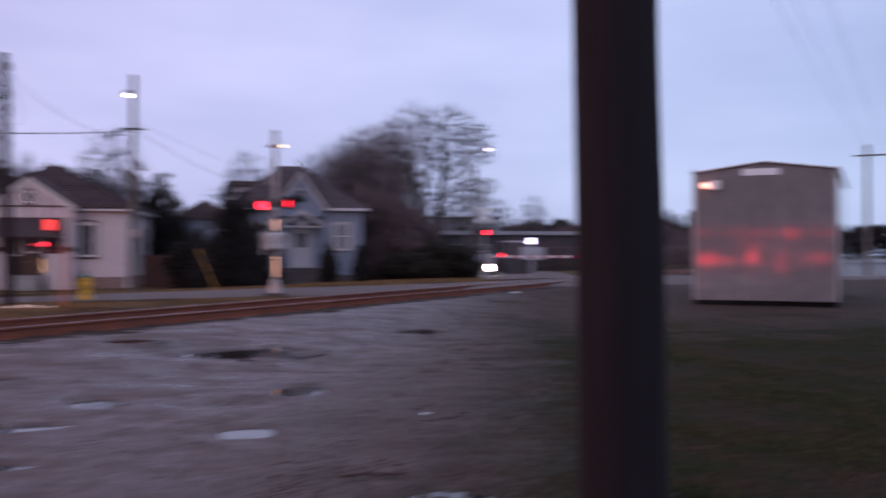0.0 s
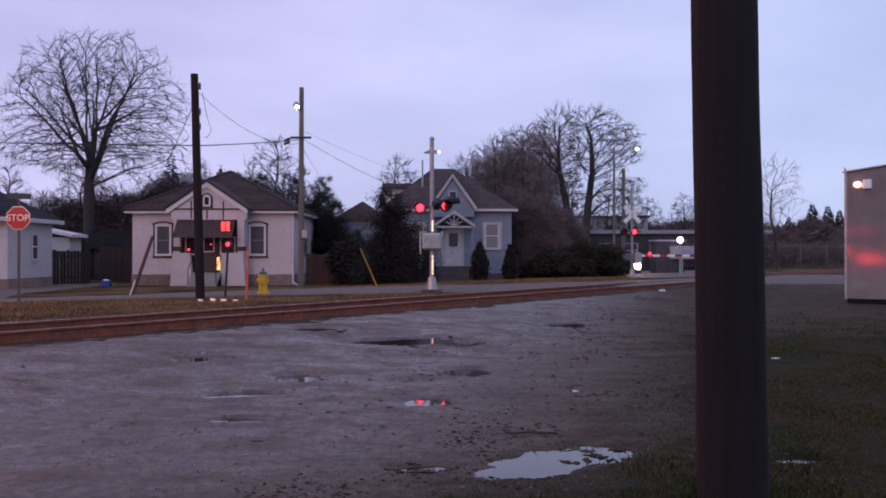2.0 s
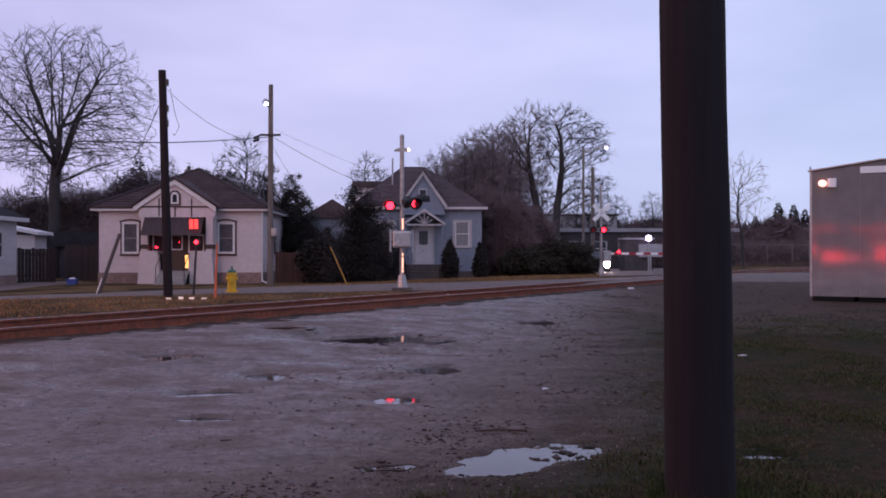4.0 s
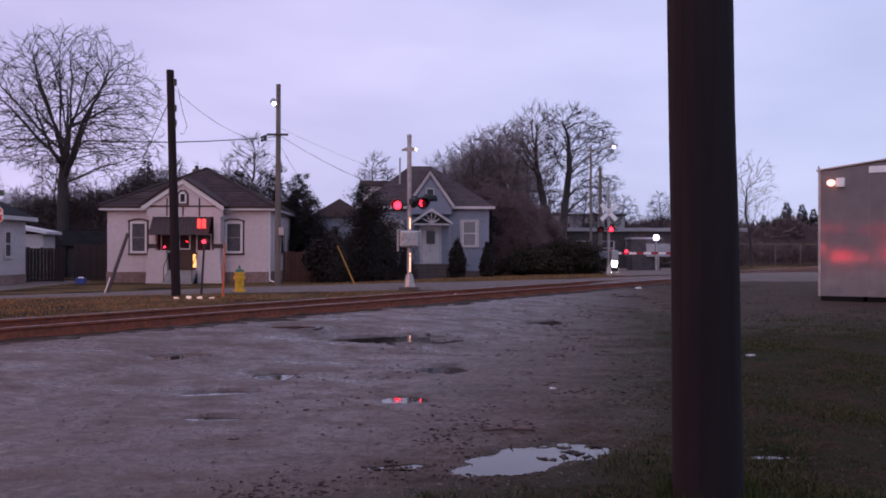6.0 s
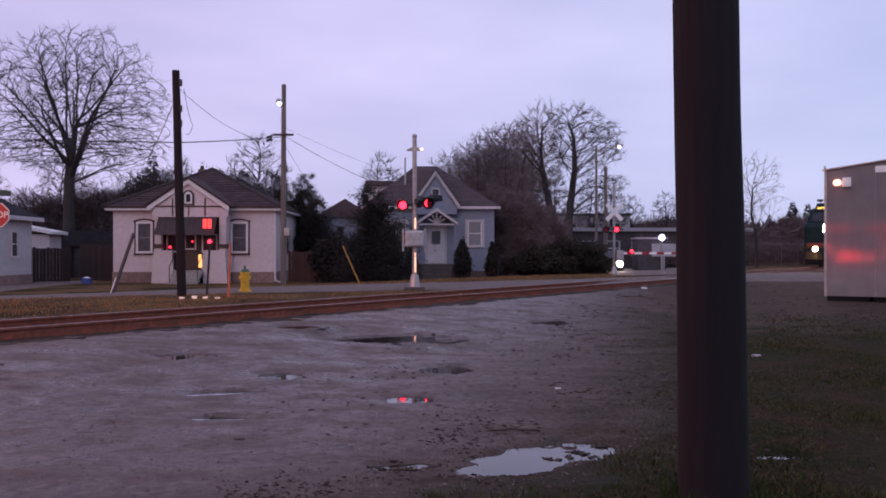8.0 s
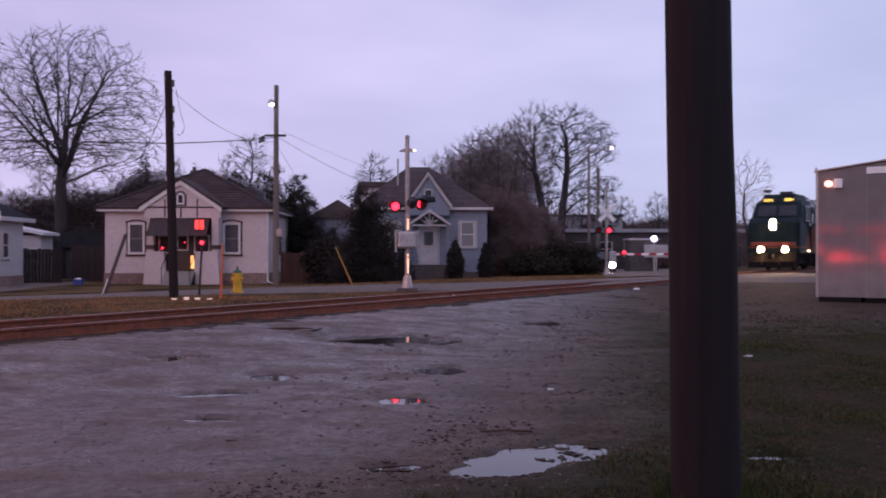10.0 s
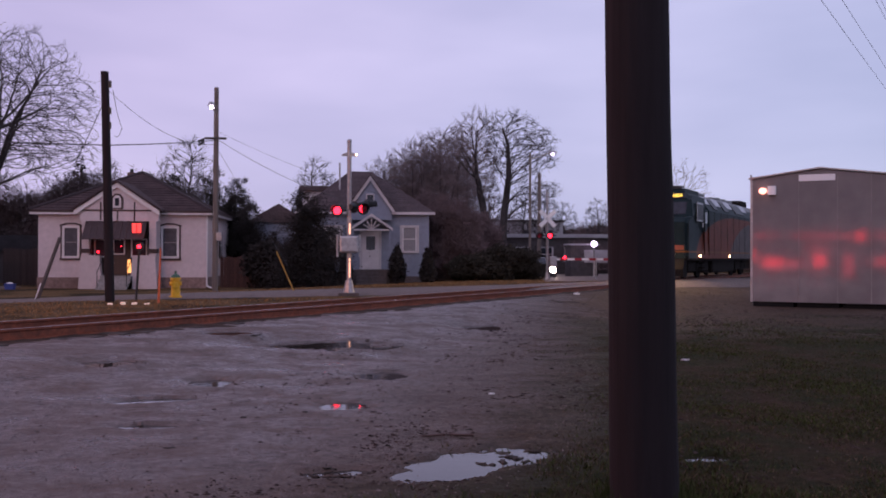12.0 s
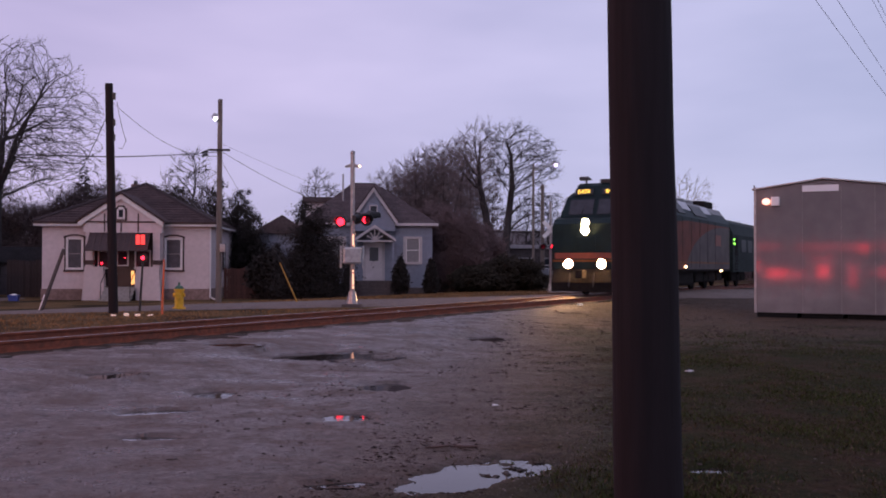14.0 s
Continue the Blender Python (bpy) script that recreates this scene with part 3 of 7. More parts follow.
wire([(-6.79, 25.8, 5.75), (-7.55, 25.6, 3.9)], 0.05, 0.012, "cut wire dangling from the short pole")
wire([(-6.6, 25.75, 5.9), (-6.35, 25.7, 4.9), (-6.55, 25.75, 4.7)], 0.12, 0.008, "loose loop of wire on the short pole")
wire([(-5.46, 36, 5.6), (-2.62, 33.6, 1.2)], 0.02, 0.010, "steel guy wire from the lamp pole to its anchor")
# the line along the railway: two poles with crossarms, four wires
LINE_FROM, LINE_TO = (-10.9, -7.6), (41.5, 65.6)
for foot in (LINE_FROM, LINE_TO):
    host = wood_pole("utility_pole", (*foot, 0.0), (*foot, 9.6), 0.19, 0.13, M_POLE_GREY, "tall grey wooden utility pole along the railway", "utility pole", 0.03)
    part("crossarm", box(-0.9, 1.9, -0.06, 0.06, 8.75, 8.88, 0.01), M_POLE_GREY, host).matrix_basis = pose(0, 0, 0, 0, 0, -35.6)
for k in (0.0, 0.5, 1.3, 1.42):
    wire([(LINE_FROM[0] + 0.813 * k, LINE_FROM[1] - 0.582 * k, 9.0), (LINE_TO[0] + 0.813 * k, LINE_TO[1] - 0.582 * k, 9.0)], 0.35, 0.014, "thin overhead line strung along the railway")

sodium = thing("street_lamp", -18.5, 9.4, 0.0, "sodium street lamp at the edge of the lot", "street lamp")
part("column", rod((0, 0, -0.2), (0, 0, 6.0), 0.10, 0.07), M_GALV, sodium)
part("arm", rod((0, 0, 5.9), (1.4, 0.6, 6.2), 0.04), M_GALV, sodium)
part("lamp_head", ball((1.5, 0.65, 6.22), 0.25, sx=1.4, sz=0.4), M_GALV, sodium)
sodium_glow = new("sodium_light", bpy.data.lights.new("sodium_light", "POINT"))
sodium_glow.data.energy, sodium_glow.data.color, sodium_glow.data.shadow_soft_size = 3500, (1.0, 0.33, 0.15), 0.15
sodium_glow.location = (-17.0, 10.05, 5.85)

# ---- crossing signals ----
def signal_head(name, x, y, z, turn, parent, lit):
    head = new(name)
    head.parent = parent
    head.matrix_basis = pose(x, y, z, 0, 0, turn)
    part("backboard", rod((0, 0.02, 0), (0, 0.05, 0), 0.19, 0.19, 24), M_BLACK, head)
    bm = bmesh.new()
    n = 16
    for i in range(n):
        a0, a1 = math.pi * (-0.08 + 1.16 * i / n), math.pi * (-0.08 + 1.16 * (i + 1) / n)
        q = [bm.verts.new((0.165 * math.cos(a), yy, 0.165 * math.sin(a))) for a, yy in ((a0, 0.02), (a1, 0.02), (a1, -0.30), (a0, -0.30))]
        bm.faces.new(q)
    bmesh.ops.solidify(bm, geom=bm.faces, thickness=0.006)
    part("hood", bm, M_BLACK, head)
    part("housing", rod((0, 0.05, 0), (0, 0.25, 0), 0.16, 0.09, 16), M_BLACK, head)
    lens = part("lens", ball((0, 0, 0), 0.125, sy=0.3, u=16, v=8), G_RED if lit else M_SIGNRED, head)
    return head


def crossing_mast(x, y, z, turn, label):
    """Mast with two pairs of lamps, a cabinet and the crossed boards on top."""
    ob = thing("crossing_signal", x, y, z, label, "crossing signal", "railway crossing signals", turn)
    part("pedestal", rod((0, 0, 0), (0, 0, 0.42), 0.19, 0.11, 8), M_ALU, ob)
    part("foundation", box(-0.32, 0.32, -0.32, 0.32, -0.25, 0.03, 0.02), M_STEPS, ob)
    part("mast", rod((0, 0, 0.4), (0, 0, 4.78), 0.075, 0.07, 14), M_ALU, ob)
    part("cap", ball((0, 0, 4.78), 0.08), M_ALU, ob)
    return ob


mast = crossing_mast(-0.43, 30.0, 0.36, 0, "aluminium crossing signal mast with lit red lamp beside the track")
part("top_arm", solid([(-0.24, -0.05, 4.36), (0.0, -0.05, 4.47), (0.24, -0.05, 4.36), (0.24, -0.05, 4.32), (-0.24, -0.05, 4.32), (-0.24, 0.05, 4.36), (0.0, 0.05, 4.47), (0.24, 0.05, 4.36), (0.24, 0.05, 4.32), (-0.24, 0.05, 4.32)],
      [(0, 1, 2, 3, 4), (9, 8, 7, 6, 5), (0, 5, 6, 1), (1, 6, 7, 2), (2, 7, 8, 3), (3, 8, 9, 4), (4, 9, 5, 0)]), M_ALU, mast)
part("top_lamp", ball((0.22, -0.05, 4.36), 0.035), G_MARK, mast, "small lit lamp")
part("crossarm", rod((-0.42, 0, 2.62), (0.48, 0, 2.62), 0.035), M_BLACK, mast)
signal_head("lamp_unit", -0.37, -0.10, 2.60, -8, mast, True)
right_unit = signal_head("lamp_unit", 0.44, -0.10, 2.66, 8, mast, False)
for k, (dx, dz, tr) in enumerate(((0.16, 2.72, 150), (0.55, 2.78, 115))):
    signal_head("lamp_unit", dx, 0.12, dz, tr, mast, False)
beacon = part("rotating_lens", ball((0, 0, 0), 0.12, u=18, v=10), (M_SIGNRED, G_RED), mast, "red lens that lights in turn")
for f in beacon.data.polygons:
    if f.center.y < -0.02:
        f.material_index = 1
part("cabinet", box(-0.29, 0.29, -0.24, 0.16, 1.28, 1.80, 0.05), M_GALV, mast)
part("cabinet_door", box(-0.24, 0.24, -0.262, -0.244, 1.33, 1.75, 0.006), M_GALV, mast)
# Reflector strips emit a little, standing in for headlight they throw back.
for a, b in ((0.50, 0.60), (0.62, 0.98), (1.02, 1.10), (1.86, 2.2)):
    part("reflector_strip", box(0.0, 0.045, -0.088, -0.076, a, b), G_TAPE, mast, "reflector strip given its own glow")
for sx in (-0.36, 0.33):
    part("gate_arm_counterweight", box(sx - 0.03, sx + 0.03, -0.1, 0.1, 1.15, 1.85, 0.01), M_GALV, mast)

gate = crossing_mast(10.0, 51.0, 0.28, 0, "far crossing signal with lowered striped gate arm")
for a in (-1, 1):
    board = part("crossbuck_board", box(-0.6, 0.6, -0.012, 0.012, -0.11, 0.11, 0.004), M_SIGNWHITE, gate)
    board.matrix_basis = pose(0, -0.10, 3.35, 0, 45 * a, 6)
part("crossarm", rod((-0.5, 0, 2.42), (0.5, 0, 2.42), 0.035), M_BLACK, gate)
signal_head("lamp_unit", 0.12, -0.1, 2.42, 0, gate, True)
signal_head("lamp_unit", -0.45, -0.1, 2.42, 0, gate, False)
part("gate_mechanism", box(0.12, 0.5, -0.2, 0.2, 0.7, 1.3, 0.04), M_GALV, gate)
for i in range(16):
    part("gate_arm_stripe", box(0.3 + i * 0.4, 0.7 + i * 0.4, -0.03, 0.03, 1.08, 1.2), M_SIGNRED if i % 2 else M_SIGNWHITE, gate)
part("gate_lamp", ball((0.95, -0.06, 1.24), 0.085), G_RED, gate, "lit red lamp on the arm")
part("gate_prop", rod((2.7, 0, -0.1), (2.7, 0, 1.1), 0.04), M_GALV, gate)

# ---- roadside things ----
stop = thing("stop_sign", -11.24, 25.0, 0.15, "red octagonal stop sign on a steel post in the verge", "stop sign")
part("post", box(-0.03, 0.03, -0.02, 0.02, -0.1, 2.95, 0.005), M_UNDERPOST, stop)
bm = bmesh.new()
bmesh.ops.create_circle(bm, cap_ends=True, segments=8, radius=0.335)
bmesh.ops.transform(bm, matrix=Matrix.Translation((0, -0.04, 2.30)) @ Matrix.Rotation(math.pi / 2, 4, "X") @ Matrix.Rotation(math.pi / 8, 4, "Z"), verts=bm.verts)
bmesh.ops.solidify(bm, geom=bm.faces, thickness=0.006)
part("sign_border", bm, M_SIGNWHITE, stop)
bm = bmesh.new()
bmesh.ops.create_circle(bm, cap_ends=True, segments=8, radius=0.312)
bmesh.ops.transform(bm, matrix=Matrix.Translation((0, -0.052, 2.30)) @ Matrix.Rotation(math.pi / 2, 4, "X") @ Matrix.Rotation(math.pi / 8, 4, "Z"), verts=bm.verts)
bmesh.ops.solidify(bm, geom=bm.faces, thickness=0.006)
part("sign_face", bm, M_SIGNRED, stop)
lettering("word", "STOP", 0.245, M_SIGNWHITE, stop, pose(0, -0.066, 2.30, 90, 0, 0))
part("street_name_blade", box(-0.30, 0.30, -0.012, 0.012, 2.80, 2.95, 0.004), M_SIGNGREEN, stop, "green street name blade").matrix_basis = pose(0, 0, 0, 0, 0, 25)

hyd = thing("fire_hydrant", -5.38, 28.0, 0.30, "yellow fire hydrant with green bonnet on the verge", "fire hydrant")
part("flange", rod((0, 0, -0.03), (0, 0, 0.07), 0.19, 0.19, 16), M_YELLOW, hyd)
part("barrel", rod((0, 0, 0.05), (0, 0, 0.56), 0.13, 0.12, 18), M_YELLOW, hyd)
part("collar", rod((0, 0, 0.54), (0, 0, 0.60), 0.15, 0.15, 18), M_YELLOW, hyd)
part("bonnet", ball((0, 0, 0.60), 0.135, sz=0.8), M_GREENCAP, hyd, "green domed bonnet")
part("operating_nut", rod((0, 0, 0.69), (0, 0, 0.79), 0.035, 0.03, 5), M_GREENCAP, hyd)
for sx in (-1, 1):
    part("outlet", rod((sx * 0.08, 0, 0.43), (sx * 0.165, 0, 0.43), 0.05, 0.06, 12), M_YELLOW, hyd)
part("pumper_outlet", rod((0, -0.1, 0.40), (0, -0.21, 0.40), 0.08, 0.08, 14), M_YELLOW, hyd)

lean = thing("leaning_post", -9.62, 29.0, 0.2, "grey weathered post leaning over beside the street", "post")
part("post_shaft", rod((0, 0, -0.1), (0.68, 0, 1.86), 0.06, 0.052, 10), M_UNDERPOST, lean)
part("stub", rod((-0.02, 0.0, -0.05), (0.16, 0, 0.5), 0.04, 0.04, 8), M_SIGNWHITE, lean)
guard = thing("guy_wire_guard", -2.3, 33.0, 0.2, "yellow plastic guard on a slanting guy wire", "guy guard")
part("guard_tube", rod((0, 0, 0.0), (-0.66, 0, 1.50), 0.027, 0.022, 10), M_GUARD, guard)
part("anchor_plate", box(-0.2, 0.25, -0.2, 0.2, -0.06, 0.06, 0.03), M_CONCRETE, guard)
marker = thing("marker_post", -6.27, 27.0, 0.28, "thin black marker post with a self-glowing red reflector target", "marker post")
part("post_shaft", rod((0, 0, -0.1), (0.09, 0, 1.52), 0.035, 0.03, 8), M_BLACK, marker)
# A reflector, made to glow with the red lens material.
part("target", ball((0.09, -0.05, 1.50), 0.055, sy=0.5), G_RED, marker, "red reflector target given its own glow")
part("target_plate", rod((0.09, 0.0, 1.50), (0.09, 0.02, 1.50), 0.12, 0.12, 16), M_BLACK, marker)
snow = thing("orange_marker", -5.28, 25.2, 0.28, "thin orange plastic marker stake in the verge", "marker stake")
part("stake", rod((0, 0, -0.1), (0.05, 0, 1.45), 0.035, 0.022, 8), M_ORANGE, snow)
# The plates are no lamps; faint emission imitates the returned headlight.
for k in range(4):
    plate = thing("reflector_plate", -6.28 + k * 0.30, 24.3, 0.24, "small reflector plate with its own glow on a low stub in the verge", "reflector", "reflector plates")
    part("plate", box(-0.065, 0.065, -0.015, 0.015, 0.03, 0.10, 0.01), G_PLATE, plate).matrix_basis = pose(0.02 * (k % 2), 0, 0.015 * ((k * 2) % 3), 0, 9 - 6 * k, 0)
    part("stub", box(-0.03, 0.03, 0.016, 0.04, -0.1, 0.1), M_GALV, plate)


# ---- sheet metal shed ----
def build_shed():
    W, H, L = 4.05, 3.94, 9.0
    ob = thing("storage_shed", 12.12, 28.85, 0.02, "dull aluminium storage shed with a low gable, on black skids", "shed", turn=-33.0)
    part("front_wall", prism([(0, 0.135), (W, 0.135), (W, H), (W / 2, H + 0.26), (0, H)], 0, 0.06), M_SHED, ob)
    part("side_wall", box(0, 0.05, 0.06, L, 0.12, H), M_SHED, ob)
    part("side_wall", box(W - 0.05, W, 0.06, L, 0.12, H), M_SHED, ob)
    part("back_wall", prism([(0, 0.135), (W, 0.135), (W, H), (W / 2, H + 0.26), (0, H)], L - 0.06, L), M_SHED, ob)
    part("roof_panel", prism([(-0.06, H + 0.01), (W / 2, H + 0.28), (W / 2, H + 0.32), (-0.06, H + 0.05)], -0.08, L + 0.08), M_GALV, ob)
    part("roof_panel", prism([(W + 0.06, H + 0.01), (W / 2, H + 0.28), (W / 2, H + 0.32), (W + 0.06, H + 0.05)], -0.08, L + 0.08), M_GALV, ob)
    for x in (1.42, 2.52, 3.45):
        part("seam", box(x - 0.012, x + 0.012, -0.012, 0.0, 0.16, H + 0.04), M_SEAM, ob)
    for x in (0.02, W - 0.02):
        part("corner_post", box(x - 0.035, x + 0.035, -0.02, 0.02, 0.12, H + 0.10, 0.006), M_GALV, ob)
    part("sign_board", box(1.42, 2.46, -0.035, -0.004, H - 0.10, H + 0.10, 0.005), M_SIGNWHITE, ob, "blank white board")
    part("lamp_bracket", box(0.52, 0.76, -0.13, 0.0, H - 0.50, H - 0.22, 0.02), M_SIGNWHITE, ob)
    part("lamp", ball((0.38, -0.16, H - 0.37), 0.10, sx=1.2), G_SHEDLAMP, ob, "lit wall lamp")
    for x in (0.06, 1.36, 2.66):
        part("skid", box(x, x + (1.2 if x < 2 else 1.34), 0.03 + 0.04 * x, L, -0.12, 0.155, 0.02), M_RUBBER, ob)
    part("finial", rod((0.0, 0.0, H), (0.0, 0.0, H + 0.16), 0.025), M_GALV, ob)


build_shed()


# ---- houses ----
def window(parent, x, z0, z1, w, y, frame_mat, glass=None, sash=True, trim=0.09, arch=False):
    """A window in a wall that faces -y at y: trim, sash bars and a pane set back in it."""
    win = new("window")
    win.parent = parent
    h = z1 - z0
    part("pane", box(x - w / 2, x + w / 2, y - 0.01, y + 0.02, z0, z1), glass or M_GLASS, win)
    for sx in (-1, 1):
        part("window_frame", box(x + sx * w / 2 - (0 if sx > 0 else trim), x + sx * w / 2 + (trim if sx > 0 else 0), y - 0.06, y + 0.02, z0 - trim * 0.4, z1), frame_mat, win)
    part("window_sill", box(x - w / 2 - trim, x + w / 2 + trim, y - 0.09, y + 0.02, z0 - trim, z0), frame_mat, win)
    if arch:
        part("window_head", prism([(x - w / 2 - trim * 1.6, z1), (x + w / 2 + trim * 1.6, z1), (x + w / 2 + trim * 1.6, z1 + 0.05), (x + w * 0.2, z1 + 0.16), (x - w * 0.2, z1 + 0.16), (x - w / 2 - trim * 1.6, z1 + 0.05)], y - 0.07, y + 0.02), frame_mat, win)
    else:
        part("window_head", box(x - w / 2 - trim, x + w / 2 + trim, y - 0.06, y + 0.02, z1, z1 + trim), frame_mat, win)
    if sash:
        part("sash_bar", box(x - w / 2, x + w / 2, y - 0.03, y - 0.012, z0 + h * 0.49, z0 + h * 0.53), M_TRIMWHITE, win)
        for sx in (-1, 1):
            part("sash_stile", box(x + sx * (w / 2 - 0.03) - 0.025, x + sx * (w / 2 - 0.03) + 0.025, y - 0.03, y - 0.012, z0, z1), M_TRIMWHITE, win)
    return win


def courses(name, parent, material, quad, rows, lift=0.03, split=1):
    """Roof courses: boards that overlap up the slope between the lower edge a-b and the upper edge d-c."""
    a, b, c, d = (Vector(p) for p in quad)
    up = ((d - a) + (c - b)).normalized()
    n = (b - a).cross(d - a).normalized()
    for i in range(rows):
        t0, t1 = i / rows, (i + 1) / rows
        l0, r0, l1, r1 = a.lerp(d, t0), b.lerp(c, t0), a.lerp(d, t1), b.lerp(c, t1)
        vs = [l0 + n * lift, r0 + n * lift, r1 + n * 0.006, l1 + n * 0.006, l0, r0, r1, l1]
        fs = [(0, 1, 2, 3), (4, 5, 1, 0), (5, 6, 2, 1), (7, 4, 0, 3), (6, 7, 3, 2), (7, 6, 5, 4)]
        raw(name, [tuple(v) for v in vs], fs, material, parent)


def build_white_house():
    # local x: to the right along the front; y: into the house
    ob = thing("white_house", -15.17, 46.0, 0.0, "white stucco bungalow with brown trim and hipped shingle roof", "house")
    W, D, E = 7.73, 9.0, 3.57
    part("wall", box(0, W, 0, 0.25, 0.5, E), M_STUCCO, ob)
    part("wall", box(0, 0.25, 0.25, D, 0.5, E), M_STUCCO, ob)
    part("wall", box(W - 0.25, W, 0.25, D, 0.5, E), M_STUCCO, ob)
    part("wall", box(0.25, W - 0.25, D - 0.25, D, 0.5, E), M_STUCCO, ob)
    part("footing", box(-0.04, W + 0.04, -0.04, D, -0.3, 0.52), M_STONE, ob, "pinkish stone footing")
    o = 0.34
    ax, ay, az = 3.95, 3.6, 5.78
    bx, by = 3.95, 5.6
    part("eave", box(-o, W + o, -o, D + o, E + 0.0, E + 0.08), M_BROWN, ob, "dark brown eave board")
    part("fascia", box(-o + 0.03, W + o - 0.03, -o + 0.03, D + o - 0.03, E - 0.09, E - 0.002), M_TRIMWHITE, ob, "white fascia board")
    P = [(-o, -o, E + 0.08), (W + o, -o, E + 0.08), (W + o, D + o, E + 0.08), (-o, D + o, E + 0.08), (ax, ay, az), (bx, by, az)]
    roof = part("roof", solid(P, [(0, 1, 4), (1, 2, 5, 4), (2, 3, 5), (3, 0, 4, 5), (3, 2, 1, 0)]), M_SHINGLE, ob)
    courses("shingle_course", roof, M_SHINGLE, (P[0], P[1], P[4], P[4]), 16)
    courses("shingle_course", roof, M_SHINGLE, (P[1], P[2], P[5], P[4]), 14)
    for a, b in ((P[0], P[4]), (P[1], P[4]), (P[4], P[5])):
        part("ridge_cap", rod(Vector(a) + Vector((0, 0, 0.03)), Vector(b) + Vector((0, 0, 0.03)), 0.075, 0.075, 8), M_RIDGE, roof, "dark ridge tiles")
    ch = part("chimney", box(3.0, 3.36, 4.4, 4.8, 5.0, 5.86), M_BRICK, ob)
    part("chimney_pot", rod((3.18, 4.6, 5.84), (3.18, 4.6, 6.05), 0.10, 0.09), M_BLACK, ch)
    # projecting porch with a gable
    g0, g1, gy = 1.93, 5.80, -1.0
    gx = (g0 + g1) / 2
    w0, w1 = 2.27, 5.62
    gable = part("gable", prism([(w0 - 0.1, 3.14), (w1 + 0.1, 3.14), (w1 + 0.1, 3.60), (gx, 4.78), (w0 - 0.1, 3.60)], gy, gy + 0.2), M_STUCCO, ob)
    for sx, e in ((-1, g0), (1, g1)):
        part("barge_board", solid([(e - sx * 0.02, gy - 0.12, 3.40), (gx, gy - 0.12, 4.70), (gx, gy - 0.12, 4.92), (e, gy - 0.12, 3.62), (e - sx * 0.02, gy - 0.04, 3.40), (gx, gy - 0.04, 4.70), (gx, gy - 0.04, 4.92), (e, gy - 0.04, 3.62)],
              [(0, 1, 2, 3), (4, 7, 6, 5), (0, 4, 5, 1), (3, 2, 6, 7), (0, 3, 7, 4), (1, 5, 6, 2)]), M_TRIMWHITE, gable)
        part("gable_roof", solid([(e + sx * 0.08, gy - 0.2, 3.60), (gx, gy - 0.2, 4.94), (gx, 1.9, 4.94), (e + sx * 0.08, 0.1, 3.60), (e + sx * 0.08, gy - 0.2, 3.70), (gx, gy - 0.2, 5.04), (gx, 1.9, 5.04), (e + sx * 0.08, 0.1, 3.70)],
              [(0, 1, 2, 3), (4, 7, 6, 5), (0, 4, 5, 1), (1, 5, 6, 2), (2, 6, 7, 3), (3, 7, 4, 0)]), M_SHINGLE, gable)
    for x in (3.12, 3.87, 4.64):
        part("timber", box(x - 0.03, x + 0.03, gy - 0.03, gy - 0.002, 3.18, 3.62 if x == 3.87 else 4.02), M_BROWN, gable)
    part("timber", box(w0 - 0.05, w1 + 0.05, gy - 0.034, gy - 0.004, 3.60, 3.67), M_BROWN, gable)
    bm = prism([(gx - 0.27, 3.70), (gx + 0.27, 3.70), (gx + 0.27, 4.22), (gx + 0.12, 4.40), (gx - 0.12, 4.40), (gx - 0.27, 4.22)], gy - 0.05, gy - 0.004)
    part("gable_window_surround", bm, M_BROWN, gable)
    part("gable_window_frame", prism([(gx - 0.18, 3.76), (gx + 0.18, 3.76), (gx + 0.18, 4.18), (gx + 0.08, 4.32), (gx - 0.08, 4.32), (gx - 0.18, 4.18)], gy - 0.07, gy - 0.052), M_TRIMWHITE, gable)
    part("gable_window_pane", box(gx - 0.10, gx + 0.10, gy - 0.08, gy - 0.072, 3.84, 4.20), M_GLASS, gable)
    for x in (w0, w1 - 0.32):
        part("pillar", box(x, x + 0.32, gy + 0.02, gy + 0.34, 1.5, 3.16, 0.01), M_STUCCO, ob)
        part("pillar_cap", box(x - 0.06, x + 0.38, gy - 0.03, gy + 0.38, 1.66, 1.86), M_BROWN, ob)
    for a, b in ((w0 - 0.12, w0 + 0.86), (w1 - 1.14, w1 + 0.02)):
        part("porch_wall", prism([(a - 0.05, -0.2), (b + 0.05, -0.2), (b - 0.06, 1.56), (a + 0.08, 1.56)], gy - 0.02, gy + 0.3), M_STUCCO, ob)
    for x in (w0, w1 - 0.2):
        part("porch_side_wall", box(x, x + 0.2, gy + 0.3, 0.0, -0.2, 3.15), M_STUCCO, ob)
    part("porch_floor", box(w0, w1, gy + 0.2, 0.0, -0.2, 0.62), M_CONCRETE, ob)
    part("porch_back_wall", box(w0 + 0.2, w1 - 0.2, gy + 0.62, gy + 0.72, 0.62, 3.15), M_BROWN, ob)
    part("porch_ceiling", box(w0, w1, gy + 0.2, 0, 3.15, 3.22), M_TRIMWHITE, ob)
    aw = [(w0 + 0.25, gy - 0.05, 3.12), (w1 - 0.5, gy - 0.05, 3.12), (w1 - 0.4, gy - 0.75, 2.30), (w0 + 0.15, gy - 0.75, 2.30)]
    awn = part("awning", solid(aw + [(x, y, z - 0.03) for x, y, z in aw], [(0, 1, 2, 3), (7, 6, 5, 4), (0, 4, 5, 1), (1, 5, 6, 2), (2, 6, 7, 3), (3, 7, 4, 0)]), M_BROWN, ob, "dark brown sheet awning")
